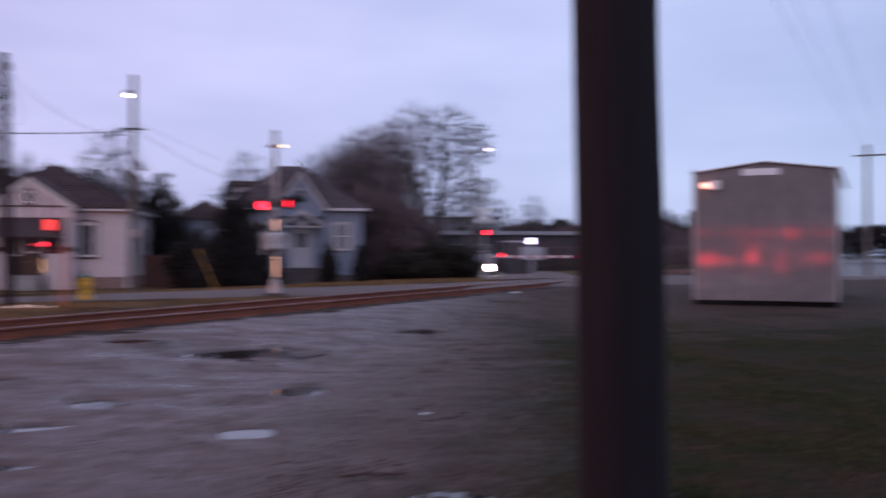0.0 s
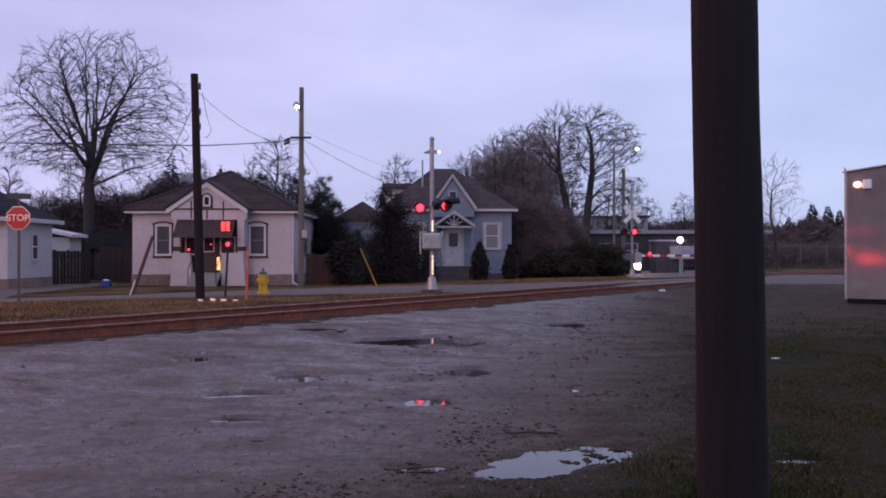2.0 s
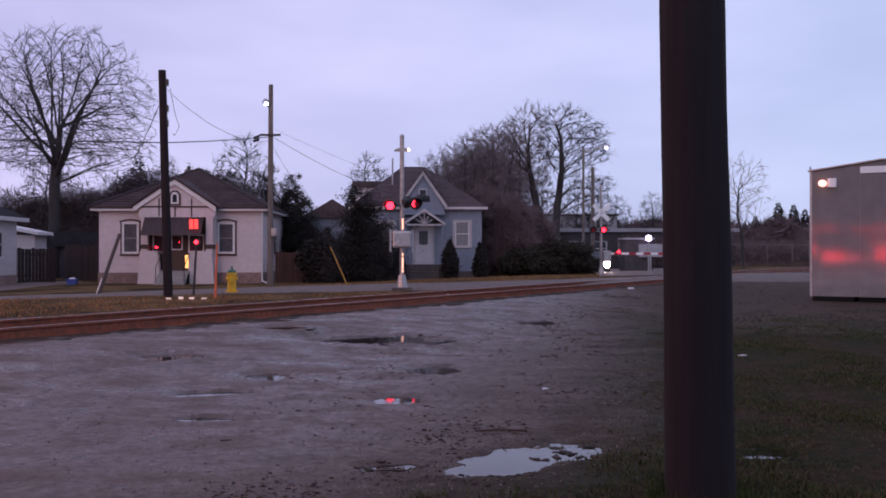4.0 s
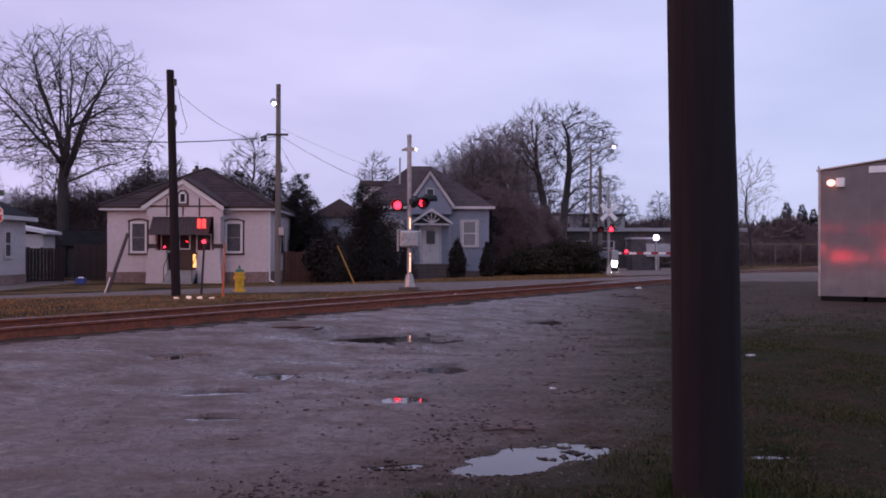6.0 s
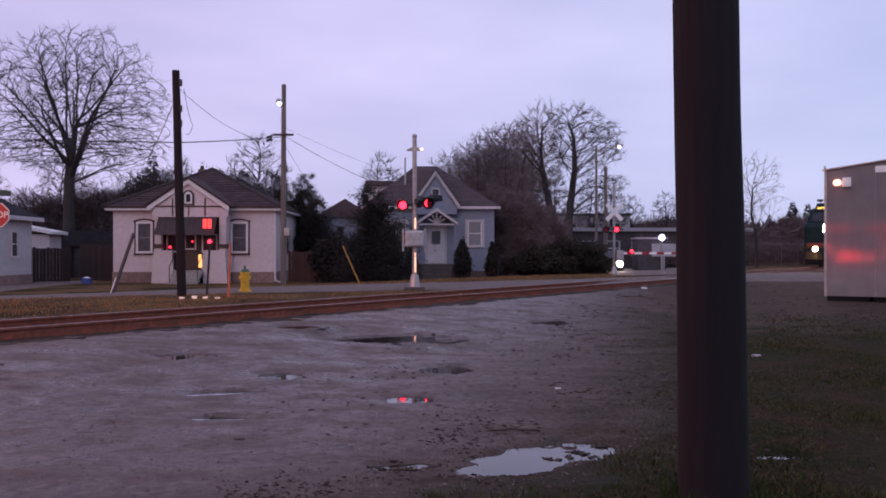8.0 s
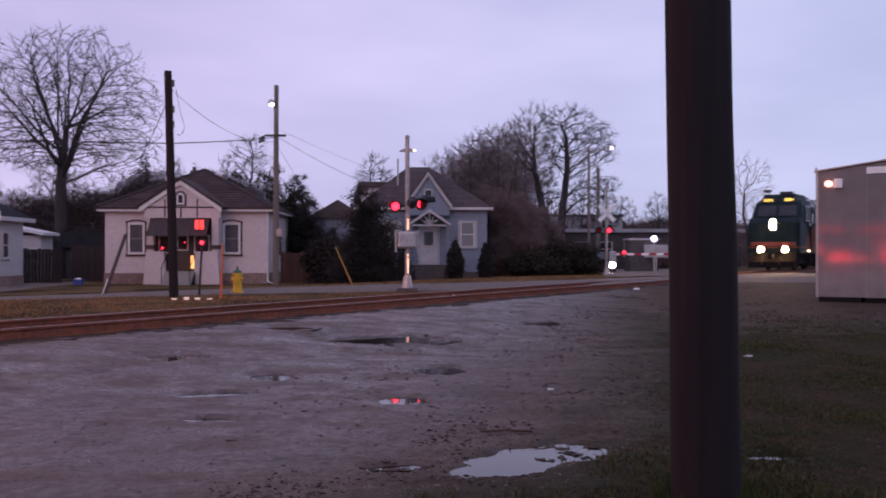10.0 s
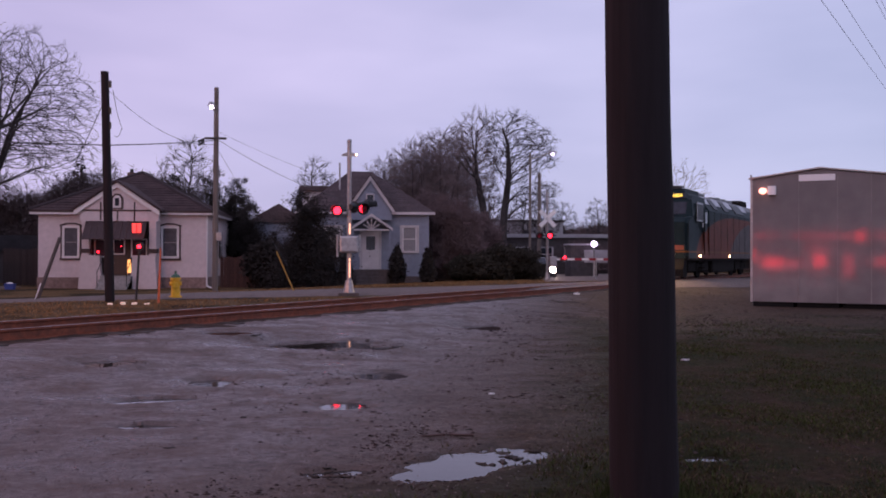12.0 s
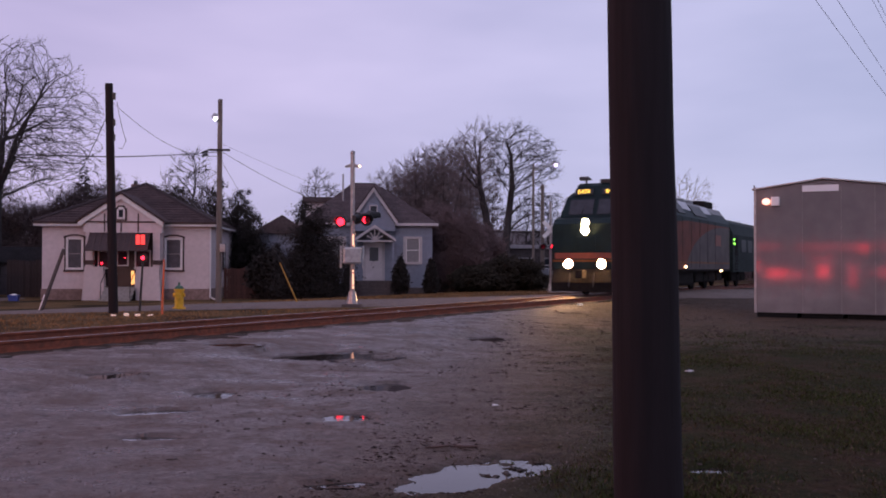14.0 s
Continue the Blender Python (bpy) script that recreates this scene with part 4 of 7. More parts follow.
    for i in range(11):
        x = w0 + 0.2 + i * 0.27
        part("awning_slat", solid([(x, gy - 0.06, 3.13), (x + 0.05, gy - 0.06, 3.13), (x + 0.05, gy - 0.76, 2.31), (x, gy - 0.76, 2.31), (x, gy - 0.06, 3.15), (x + 0.05, gy - 0.06, 3.15), (x + 0.05, gy - 0.76, 2.33), (x, gy - 0.76, 2.33)],
              [(0, 3, 2, 1), (4, 5, 6, 7), (0, 1, 5, 4), (1, 2, 6, 5), (2, 3, 7, 6), (3, 0, 4, 7)]), M_DARKDOOR, awn)
    for x in (4.70, 4.92):
        part("red_sign_bar", box(x, x + 0.17, gy - 0.70, gy - 0.66, 2.58, 3.02), G_REDSOFT, ob, "glowing red bar")
    yb = gy + 0.62
    for x, w in ((3.0, 0.55), (3.80, 0.44), (4.72, 0.62)):
        window(ob, x, 1.52 if x != 3.80 else 1.65, 2.28, w, yb, M_TRIMWHITE, sash=False, trim=0.06)
    # Glowing balls imitate the crossing signal's red reflections in the porch glass.
    for x, z, r in ((2.86, 1.72, 0.055), (3.92, 1.98, 0.03)):
        part("signal_reflection_ball", ball((x, yb - 0.09, z), r, sy=0.6), G_RED, ob, "small glowing red ball imitating a signal's reflection in the window")
    door = part("door", box(3.48, 4.14, yb - 0.04, yb - 0.005, 0.66, 1.55), M_DARKDOOR, ob)
    part("door_handle", ball((3.56, yb - 0.07, 1.2), 0.03), M_GALV, door)
    # pane with a warm orange emission of its own
    part("door_sidelight", box(4.20, 4.35, yb - 0.05, yb - 0.01, 0.74, 1.36), G_DOOR, ob, "warm glowing glass beside the door")
    for i in range(4):
        part("step", box(3.18, 4.55, gy - 0.3 - 0.28 * i, gy + 0.2, -0.2, 0.62 - 0.17 * i), M_CONCRETE, ob)
    for x in (3.22, 4.52):
        part("step_rail", rod((x, gy - 0.95, -0.1), (x, gy - 0.95, 0.8), 0.02, 0.02, 6, rod((x, gy - 0.95, 0.8), (x, gy + 0.1, 1.45), 0.02, 0.02, 6)), M_BLACK, ob)
    for x, w in ((1.50, 0.60), (6.06, 0.64)):
        win = window(ob, x, 1.52, 2.84, w, 0.0, M_TRIMWHITE, glass=M_HALFBLIND, trim=0.10, sash=False)
        part("sash_bar", box(x - w / 2, x + w / 2, -0.03, -0.012, 2.15, 2.19), M_BLIND, win)
        h = w / 2 + 0.115
        for sx in (-1, 1):
            part("window_border", box(x + sx * (h + 0.03) - 0.03, x + sx * (h + 0.03) + 0.03, -0.05, 0.02, 1.36, 2.98), M_BROWN, win, "dark brown border")
        part("window_border", box(x - h - 0.09, x + h + 0.09, -0.07, 0.02, 1.33, 1.41), M_BROWN, win, "dark brown border")
        part("window_border", prism([(x - h - 0.1, 2.90), (x - h - 0.1, 2.99), (x - h * 0.4, 3.09), (x + h * 0.4, 3.09), (x + h + 0.1, 2.99), (x + h + 0.1, 2.90), (x + h * 0.4, 3.02), (x - h * 0.4, 3.02)], -0.06, 0.02), M_BROWN, win, "dark brown arched border")
    window(ob, 0, 1.5, 2.7, 0.7, 0, M_BROWN).matrix_basis = pose(W, 4.5, 0, 0, 0, 90)
    part("downpipe", rod((W + 0.06, -0.06, 0.1), (W + 0.06, -0.06, E), 0.04), M_TRIMWHITE, ob)
    part("downpipe_foot", rod((W + 0.06, -0.06, 0.12), (W + 0.35, -0.4, 0.02), 0.04), M_TRIMWHITE, ob)


def siding(parent, material, x0, x1, y, z0, z1, step=0.14):
    """Lapped boards on a front wall."""
    z = z0
    while z < z1 - 0.02:
        top = min(z + step, z1)
        raw("siding_board", [(x0, y, z), (x1, y, z), (x1, y, top), (x0, y, top), (x0, y - 0.022, z), (x1, y - 0.022, z), (x1, y - 0.004, top), (x0, y - 0.004, top)],
            [(4, 5, 6, 7), (0, 1, 5, 4), (3, 7, 6, 2), (0, 4, 7, 3), (1, 2, 6, 5)], material, parent)
        z += step


def build_blue_house():
    ob = thing("blue_house", 0.0, 50.0, 0.0, "pale blue sided cottage with white gable trim and grey roof", "house")
    x0, x1, D, E = -3.2, 3.48, 8.5, 3.85
    walls = part("wall", box(x0, x1, 0.0, 0.2, 0.5, E), M_BLUE, ob)
    siding(walls, M_BLUE, x0, x1, 0.0, 0.5, E)
    part("wall", box(x0, x0 + 0.2, 0.2, D, 0.5, E), M_BLUE, ob)
    part("wall", box(x1 - 0.2, x1, 0.2, D, 0.5, E), M_BLUE, ob)
    part("wall", box(x0 + 0.2, x1 - 0.2, D - 0.2, D, 0.5, E), M_BLUE, ob)
    part("footing", box(x0 - 0.03, x1 + 0.03, -0.03, D, -0.3, 0.5), M_STEPS, ob)
    o = 0.30
    P = [(x0 - o, -o, E), (x1 + o, -o, E), (x1 + o, D + o, E), (x0 - o, D + o, E), (-0.75, 3.2, 6.28), (0.45, 3.2, 6.28), (0.45, 5.2, 6.28), (-0.75, 5.2, 6.28)]
    roof = part("roof", solid(P, [(0, 1, 5, 4), (1, 2, 6, 5), (2, 3, 7, 6), (3, 0, 4, 7), (4, 5, 6, 7), (3, 2, 1, 0)]), M_GREYSHINGLE, ob)
    courses("shingle_course", roof, M_GREYSHINGLE, (P[0], P[1], P[5], P[4]), 20, 0.02)
    part("eave_board", box(x0 - o, x1 + o, -o - 0.02, -o + 0.02, E - 0.11, E + 0.02), M_WHITESIDE, ob)
    # front gable
    gx, gw, gy, gz = 0.38, 1.12, -0.42, 5.52
    gab = part("gable", prism([(gx - gw, E - 0.4), (gx + gw, E - 0.4), (gx + gw, E), (gx, gz), (gx - gw, E)], gy, gy + 0.2), M_BLUE, ob)
    for sx in (-1, 1):
        part("barge_board", solid([(gx + sx * (gw + 0.12), gy - 0.14, E - 0.14), (gx, gy - 0.14, gz - 0.02), (gx, gy - 0.14, gz + 0.22), (gx + sx * (gw + 0.16), gy - 0.14, E + 0.08),
               (gx + sx * (gw + 0.12), gy - 0.06, E - 0.14), (gx, gy - 0.06, gz - 0.02), (gx, gy - 0.06, gz + 0.22), (gx + sx * (gw + 0.16), gy - 0.06, E + 0.08)],
              [(0, 1, 2, 3), (4, 7, 6, 5), (0, 4, 5, 1), (3, 2, 6, 7), (0, 3, 7, 4), (1, 5, 6, 2)]), M_BLUETRIM, gab)
        q = [(gx + sx * (gw + 0.2), gy - 0.18, E + 0.06), (gx, gy - 0.18, gz + 0.24), (gx, 2.5, gz + 0.24), (gx + sx * (gw + 0.2), 0.3, E + 0.06)]
        part("gable_roof", solid(q + [(a, b, c + 0.07) for a, b, c in q], [(0, 1, 2, 3), (4, 7, 6, 5), (0, 4, 5, 1), (1, 5, 6, 2), (2, 6, 7, 3), (3, 7, 4, 0)]), M_GREYSHINGLE, gab)
    window(gab, gx, 4.25, 4.75, 0.32, gy, M_BLUETRIM, sash=False, trim=0.06)
    # porch hood with fretwork
    px, pz = 0.44, 2.92
    hood = part("porch_hood", prism([(px - 1.05, pz), (px, pz + 0.72), (px + 1.05, pz), (px + 1.05, pz + 0.08), (px, pz + 0.82), (px - 1.05, pz + 0.08)], -1.35, 0.0), M_GREYSHINGLE, ob)
    for sx in (-1, 1):
        part("hood_barge", solid([(px + sx * 1.08, -1.40, pz - 0.06), (px, -1.40, pz + 0.66), (px, -1.40, pz + 0.82), (px + sx * 1.08, -1.40, pz + 0.08), (px + sx * 1.08, -1.352, pz - 0.06), (px, -1.352, pz + 0.66), (px, -1.352, pz + 0.82), (px + sx * 1.08, -1.352, pz + 0.08)],
              [(0, 1, 2, 3), (4, 7, 6, 5), (0, 4, 5, 1), (3, 2, 6, 7), (0, 3, 7, 4), (1, 5, 6, 2)]), M_BLUETRIM, hood)
    part("hood_tie", box(px - 0.9, px + 0.9, -1.40, -1.34, pz - 0.06, pz + 0.02), M_BLUETRIM, hood)
    for a in (-58, -28, 0, 28, 58):
        r = part("fretwork_spoke", box(-0.025, 0.025, -1.39, -1.35, 0.02, 0.62 if a == 0 else 0.5), M_BLUETRIM, hood)
        r.matrix_basis = pose(px, 0, pz, 0, a, 0)
    for x in (px - 0.95, px + 0.95):
        part("porch_post", box(x - 0.04, x + 0.04, -1.35, -1.27, 0.85, pz), M_BLUE, ob)
    part("porch_floor", box(px - 1.05, px + 1.05, -1.4, -0.03, -0.3, 0.86), M_STEPS, ob)
    for i in range(4):
        part("step", box(px - 0.75, px + 0.75, -1.42 - 0.28 * (i + 1), -1.40, -0.3, 0.86 - 0.17 * (i + 1)), M_STEPS, ob)
    part("door_surround", box(-0.16, 0.98, -0.07, -0.024, 0.86, 2.98), M_BLUETRIM, ob)
    door = part("door", box(-0.02, 0.84, -0.10, -0.072, 0.88, 2.86), M_WHITESIDE, ob)
    part("door_window", box(0.18, 0.64, -0.112, -0.101, 1.9, 2.6), M_GLASS, door)
    part("door_handle", ball((0.76, -0.13, 1.8), 0.035), M_GALV, door)
    window(ob, 2.45, 1.85, 3.05, 0.74, -0.02, M_BLUETRIM, glass=M_BLIND, trim=0.13)
    window(ob, -1.55, 1.85, 3.05, 0.74, -0.02, M_BLUETRIM, glass=M_BLIND, trim=0.13)
    part("vent_pipe", rod((-1.25, 1.6, 4.8), (-1.25, 1.6, 6.6), 0.05), M_GALV, ob)
    part("side_wing_wall", box(-6.2, -3.25, 4.0, 8.0, -0.3, 3.5), M_BLUE, ob)
    part("rear_dormer", box(-3.4, -1.9, 4.4, 6.5, 3.5, 5.25), M_WHITESIDE, ob)
    part("rear_dormer_roof", box(-3.6, -1.7, 4.2, 6.7, 5.25, 5.55, 0.04), M_GREYSHINGLE, ob)
    part("side_wing_roof", prism([(-6.5, 3.45), (-4.7, 4.5), (-3.0, 3.45)], 3.8, 8.2), M_GREYSHINGLE, ob)


def build_left_house():
    ob = thing("corner_house", -27.86, 40.0, 0.0, "white sided corner house with charcoal hipped roof and shutters", "house")
    W, D, E = 9.4, 4.5, 3.05
    front = part("wall", box(0, W, 0.0, 0.2, 0.45, E), M_WHITESIDE, ob)
    siding(front, M_WHITESIDE, 0, W, 0.0, 0.45, E, 0.16)
    side = part("wall", box(W - 0.2, W, 0.2, D, 0.45, E), M_WHITESIDE, ob)
    for k in range(16):
        part("siding_board", box(W + 0.002, W + 0.016, 0.0, D, 0.47 + k * 0.16, 0.60 + k * 0.16), M_WHITESIDE, side)
    part("wall", box(0, 0.2, 0.2, D, 0.45, E), M_WHITESIDE, ob)
    part("wall", box(0.2, W - 0.2, D - 0.2, D, 0.45, E), M_WHITESIDE, ob)
    part("footing", box(-0.04, W + 0.04, -0.04, D, -0.3, 0.45), M_STONE, ob)
    o = 0.4
    P = [(-o, -o, E), (W + o, -o, E), (W + o, D + o, E), (-o, D + o, E), (2.8, 2.3, 5.0), (6.5, 2.3, 5.0)]
    roof = part("roof", solid(P, [(0, 1, 5, 4), (1, 2, 5), (2, 3, 4, 5), (3, 0, 4), (3, 2, 1, 0)]), M_DARKSHINGLE, ob)
    courses("shingle_course", roof, M_DARKSHINGLE, (P[0], P[1], P[5], P[4]), 14, 0.02)
    part("eave_board", box(-o, W + o, -o - 0.03, -o + 0.03, E - 0.16, E + 0.02), M_WHITESIDE, ob)
    part("eave_board", box(W + o - 0.03, W + o + 0.03, -o + 0.032, D + o, E - 0.16, E + 0.02), M_WHITESIDE, ob)
    g = part("gable", prism([(4.7, 0.4), (7.0, 0.4), (7.0, E), (5.85, 4.75), (4.7, E)], -0.3, -0.03), M_WHITESIDE, ob)
    for sx in (-1, 1):
        q = [(5.85 + sx * 1.4, -0.55, E - 0.25), (5.85, -0.55, 4.78), (5.85, 1.9, 4.78), (5.85 + sx * 1.4, 0, E - 0.25)]
        part("gable_roof", solid(q + [(a, b, c + 0.10) for a, b, c in q], [(0, 1, 2, 3), (4, 7, 6, 5), (0, 4, 5, 1), (1, 5, 6, 2), (2, 6, 7, 3), (3, 7, 4, 0)]), M_DARKSHINGLE, g)
    part("door_surround", box(5.45, 6.5, -0.36, -0.302, 0.5, 2.75), M_BROWN, ob)
    part("door", box(5.65, 6.3, -0.40, -0.362, 0.5, 2.4), M_DARKDOOR, ob)
    window(ob, 7.85, 1.35, 2.45, 0.62, -0.02, M_WHITESIDE, trim=0.08)
    for sx in (-1, 1):
        part("shutter", box(7.85 + sx * 0.60 - 0.17, 7.85 + sx * 0.60 + 0.17, -0.08, -0.025, 1.30, 2.55, 0.01), M_FARDARK, ob)
    window(ob, 0, 1.3, 2.35, 0.62, 0, M_WHITESIDE, trim=0.10).matrix_basis = pose(W + 0.02, 2.6, 0, 0, 0, 90)
    part("step", box(5.3, 6.6, -1.2, -0.05, -0.3, 0.3), M_CONCRETE, ob)


build_white_house()
build_blue_house()
build_left_house()

garage = thing("dark_garage", -18.6, 55.0, 0.0, "low dark garage behind the houses", "garage")
part("wall", box(-3.0, 3.0, 0, 5, -0.3, 1.8), M_FARDARK, garage)
part("roof", prism([(-3.3, 1.8), (3.3, 1.8), (2.7, 2.68), (-2.7, 2.68)], -0.3, 5.3), M_DARKSHINGLE, garage)
part("garage_door", box(-1.4, 1.2, -0.05, -0.002, -0.1, 1.7), M_FENCE, garage)
shed2 = thing("pale_outbuilding", -21.6, 50.5, 0.0, "small pale outbuilding with a low white roof", "outbuilding")
part("wall", box(-1.6, 1.6, 0, 1.6, -0.3, 2.4), M_WHITESIDE, shed2)
part("roof", prism([(-1.9, 3.1), (1.9, 2.4), (1.9, 2.55), (-1.9, 3.3)], -0.4, 1.8), M_TRIMWHITE, shed2)
window(shed2, 0.3, 1.4, 2.1, 0.5, 0, M_TRIMWHITE, trim=0.06)


def board_fence(x0, y0, x1, y1, z, h, label, material, step=0.16):
    n = int(math.hypot(x1 - x0, y1 - y0) / step)
    a = math.degrees(math.atan2(y1 - y0, x1 - x0))
    ob = thing("fence", x0, y0, z, label, "fence", turn=a)
    first = None
    rnd = random.Random(n)
    for i in range(n):
        if first is None:
            o = first = part("board", box(0, step - 0.012, -0.012, 0.012, -0.2, h, 0.004), material, ob)
        else:
            o = new("board", first.data)
            o.parent = ob
        o.matrix_basis = pose(i * step, rnd.uniform(-0.01, 0.01), rnd.uniform(-0.05, 0.04))
    for z1 in (0.3, h - 0.35):
        part("fence_rail", box(0, n * step, 0.014, 0.06, z1, z1 + 0.09), material, ob)
    return ob


board_fence(-18.4, 50.5, -15.0, 50.5, 0, 1.9, "dark brown board fence across the drive", M_FENCE)
board_fence(-19.9, 46.5, -17.4, 46.8, 0, 1.68, "dark brown board fence beside the corner house", M_FENCE)
board_fence(-6.9, 47.0, -2.6, 46.5, 0, 1.5, "red-brown board fence between the two houses", M_FENCERED)
bins = thing("blue_bin", -15.9, 44.5, 0.0, "blue plastic recycling bin by the house wall", "bin")
bins.scale = (0.62, 0.62, 0.62)
part("bin_body", prism([(-0.30, 0), (0.30, 0), (0.36, 0.40), (-0.36, 0.40)], -0.2, 0.2), M_BLUEBIN, bins)
part("bin_rim", box(-0.38, 0.38, -0.23, 0.23, 0.38, 0.43, 0.01), M_BLUEBIN, bins)
part("bin_contents", ball((0.0, 0, 0.42), 0.2, sx=1.3, sy=0.8, sz=0.5), M_SIGNWHITE, bins)


# ---- trees ----
def tubes(paths):
    """One skin over many tapered branches: a path is a list of (place, radius) and a number of sides."""
    vs, fs = [], []
    for path, sides in paths:
        base = len(vs)
        u = None
        for i, (p, r) in enumerate(path):
            d = (path[min(i + 1, len(path) - 1)][0] - path[max(0, i - 1)][0])
            d = d.normalized() if d.length > 1e-6 else Vector((0, 0, 1))
            u = d.orthogonal().normalized() if u is None else u - d * u.dot(d)
            u = u.normalized() if u.length > 1e-4 else d.orthogonal().normalized()
            v = d.cross(u)
            for k in range(sides):
                a = k * math.tau / sides
                q = p + (u * math.cos(a) + v * math.sin(a)) * r
                vs.append((q.x, q.y, q.z))
        for i in range(len(path) - 1):
            for k in range(sides):
                a, b = base + i * sides + k, base + i * sides + (k + 1) % sides
                fs.append((a, b, b + sides, a + sides))
    return vs, fs


def bare_tree(name, x, y, label, stem, crown, seed, limbs=10, steep=(15, 75), buds=1500, step=0.3, trunk=0.3, tip=0.011, low=0.55, twig_mat=None, sprays=3):
    """A leafless tree: a stem, limbs fanned from it, and branches that grow towards buds strewn through the crown."""
    rnd = random.Random(seed)
    gen = np.random.default_rng(seed)
    places, above = [], []

    def add(p, parent):
        places.append(np.array(p, float))
        above.append(parent)
        return len(places) - 1

    # the stem, in even steps
    last = add(stem[0], -1)
    spine = []
    for p, q in zip(stem[:-1], stem[1:]):
        p, q = np.array(p, float), np.array(q, float)
        m = max(1, int(np.linalg.norm(q - p) / step))
        for i in range(1, m + 1):
            last = add(p + (q - p) * i / m + gen.normal(0, 0.02, 3), last)
            spine.append(last)
    # buds fill the crown's lobes, thinner inside
    pts = []
    sizes = np.array([c[3] * c[4] for c in crown])
    for c, share in zip(crown, sizes / sizes.sum()):
        v = gen.normal(0, 1, (max(8, int(buds * share)), 3))
        v /= np.linalg.norm(v, axis=1)[:, None]
        v *= (gen.uniform(0.03, 1, len(v)) ** 0.42)[:, None]
        pts.append(v * np.array([c[3], c[3], c[4]]) + np.array(c[:3]))
    pts = np.concatenate(pts)
    middle = (pts.max(0) + pts.min(0)) / 2
    hub = np.array([middle[0], middle[1], pts[:, 2].min()])
    half = (pts.max(0) - pts.min(0)) / 2
    # main limbs, bending gently upward
    for k in range(limbs):
        f = (k + 0.5) / limbs
        at = spine[min(len(spine) - 1, int(len(spine) * (low + (1 - low) * (k * 0.618 % 1))))]
        az = k * 2.399963 + rnd.uniform(-0.3, 0.3)
        el = math.radians(steep[0] + (steep[1] - steep[0]) * f + rnd.uniform(-5, 5))
        d = np.array([math.cos(az) * math.cos(el), math.sin(az) * math.cos(el), math.sin(el)])
        p, i = places[at].copy(), at
        rise = rnd.uniform(0.0, 0.035)
        for n in range(60):
            d = d + gen.normal(0, 0.05, 3) + np.array([0, 0, rise])
            d /= np.linalg.norm(d)
            p = p + d * step
            if np.linalg.norm((p - middle) / half) > 0.78 and n > 3:
                break
            i = add(p, i)
    # branches grow towards the buds nearest to them until each bud is reached
    kill, sight = step * 1.35, step * 7
    best = np.full(len(pts), 1e9)
    who = np.zeros(len(pts), int)
    done, shoots = 0, {}
    for turn in range(90):
        fresh = np.array(places[done:])
        if len(fresh) == 0 or len(pts) == 0:
            break
        dist = np.linalg.norm(pts[:, None, :] - fresh[None, :, :], axis=2)
        near = dist.argmin(1)
        dn = dist[np.arange(len(pts)), near]
        closer = dn < best
        best[closer], who[closer] = dn[closer], near[closer] + done
        done = len(places)
        keep = best > kill
        pts, best, who = pts[keep], best[keep], who[keep]
        pull = {}
        for b, w, dd in zip(pts, who, best):
            if dd < sight or turn < 4:
                v = b - places[w]
                pull[w] = pull.get(w, 0) + v / np.linalg.norm(v)
        for w, v in pull.items():
            shoots[w] = shoots.get(w, 0) + 1
            if shoots[w] > 2:
                continue
            back = places[w] - places[above[w]] if above[w] >= 0 else np.array([0, 0, 1.0])
            out = places[w] - hub
            v = v / (np.linalg.norm(v) + 1e-9) + 0.9 * back / (np.linalg.norm(back) + 1e-9) + 0.55 * out / (np.linalg.norm(out) + 1e-9) + gen.normal(0, 0.2, 3)
            add(places[w] + v / np.linalg.norm(v) * step, w)
    # thickness from the tips down
    kids = [[] for _ in places]
    for i, p in enumerate(above):
        if p >= 0:
            kids[p].append(i)
    area = [0.0] * len(places)
    for i in range(len(places) - 1, -1, -1):
        area[i] = 1.0 if not kids[i] else sum(area[k] for k in kids[i]) + 0.06
    power = math.log(trunk / tip) / math.log(area[0])
    thick_of = [tip * v ** power for v in area]
    wood, fine = [], []
    heads = [(0, -1)]
    while heads:
        i, parent = heads.pop()
        path = [(Vector(places[parent]), thick_of[i])] if parent >= 0 else []
        while True:
            path.append((Vector(places[i]), thick_of[i]))
            if not kids[i]:
                break
            order = sorted(kids[i], key=lambda k: -area[k])
            heads += [(k, i) for k in order[1:]]
            i = order[0]
        r = path[0][1]
        (wood if r > 0.045 else fine).append((path, 9 if r > 0.15 else 6 if r > 0.05 else 4 if r > 0.025 else 3))
        end = path[-1][0]
        way = (end - path[-2][0]).normalized()
        for k in range(sprays):
            d = (way + Vector((rnd.gauss(0, 0.5), rnd.gauss(0, 0.5), rnd.gauss(0.15, 0.5)))).normalized()
            mid_at = end + d * rnd.uniform(0.7, 1.5) * step
            d = (d + Vector((rnd.gauss(0, 0.3), rnd.gauss(0, 0.3), rnd.gauss(0.1, 0.3)))).normalized()
            fine.append(([(path[-1 if k == 0 else max(0, len(path) - 2)][0], tip * 0.8), (mid_at, tip * 0.65), (mid_at + d * rnd.uniform(0.5, 1.0) * step, tip * 0.4)], 3))
    ob = thing(name, x, y, 0.0, label, "tree")
    raw("trunk", *tubes(wood), M_BARK, ob, True)
    raw("crown", *tubes(fine), twig_mat or M_BARK, ob)
    return ob


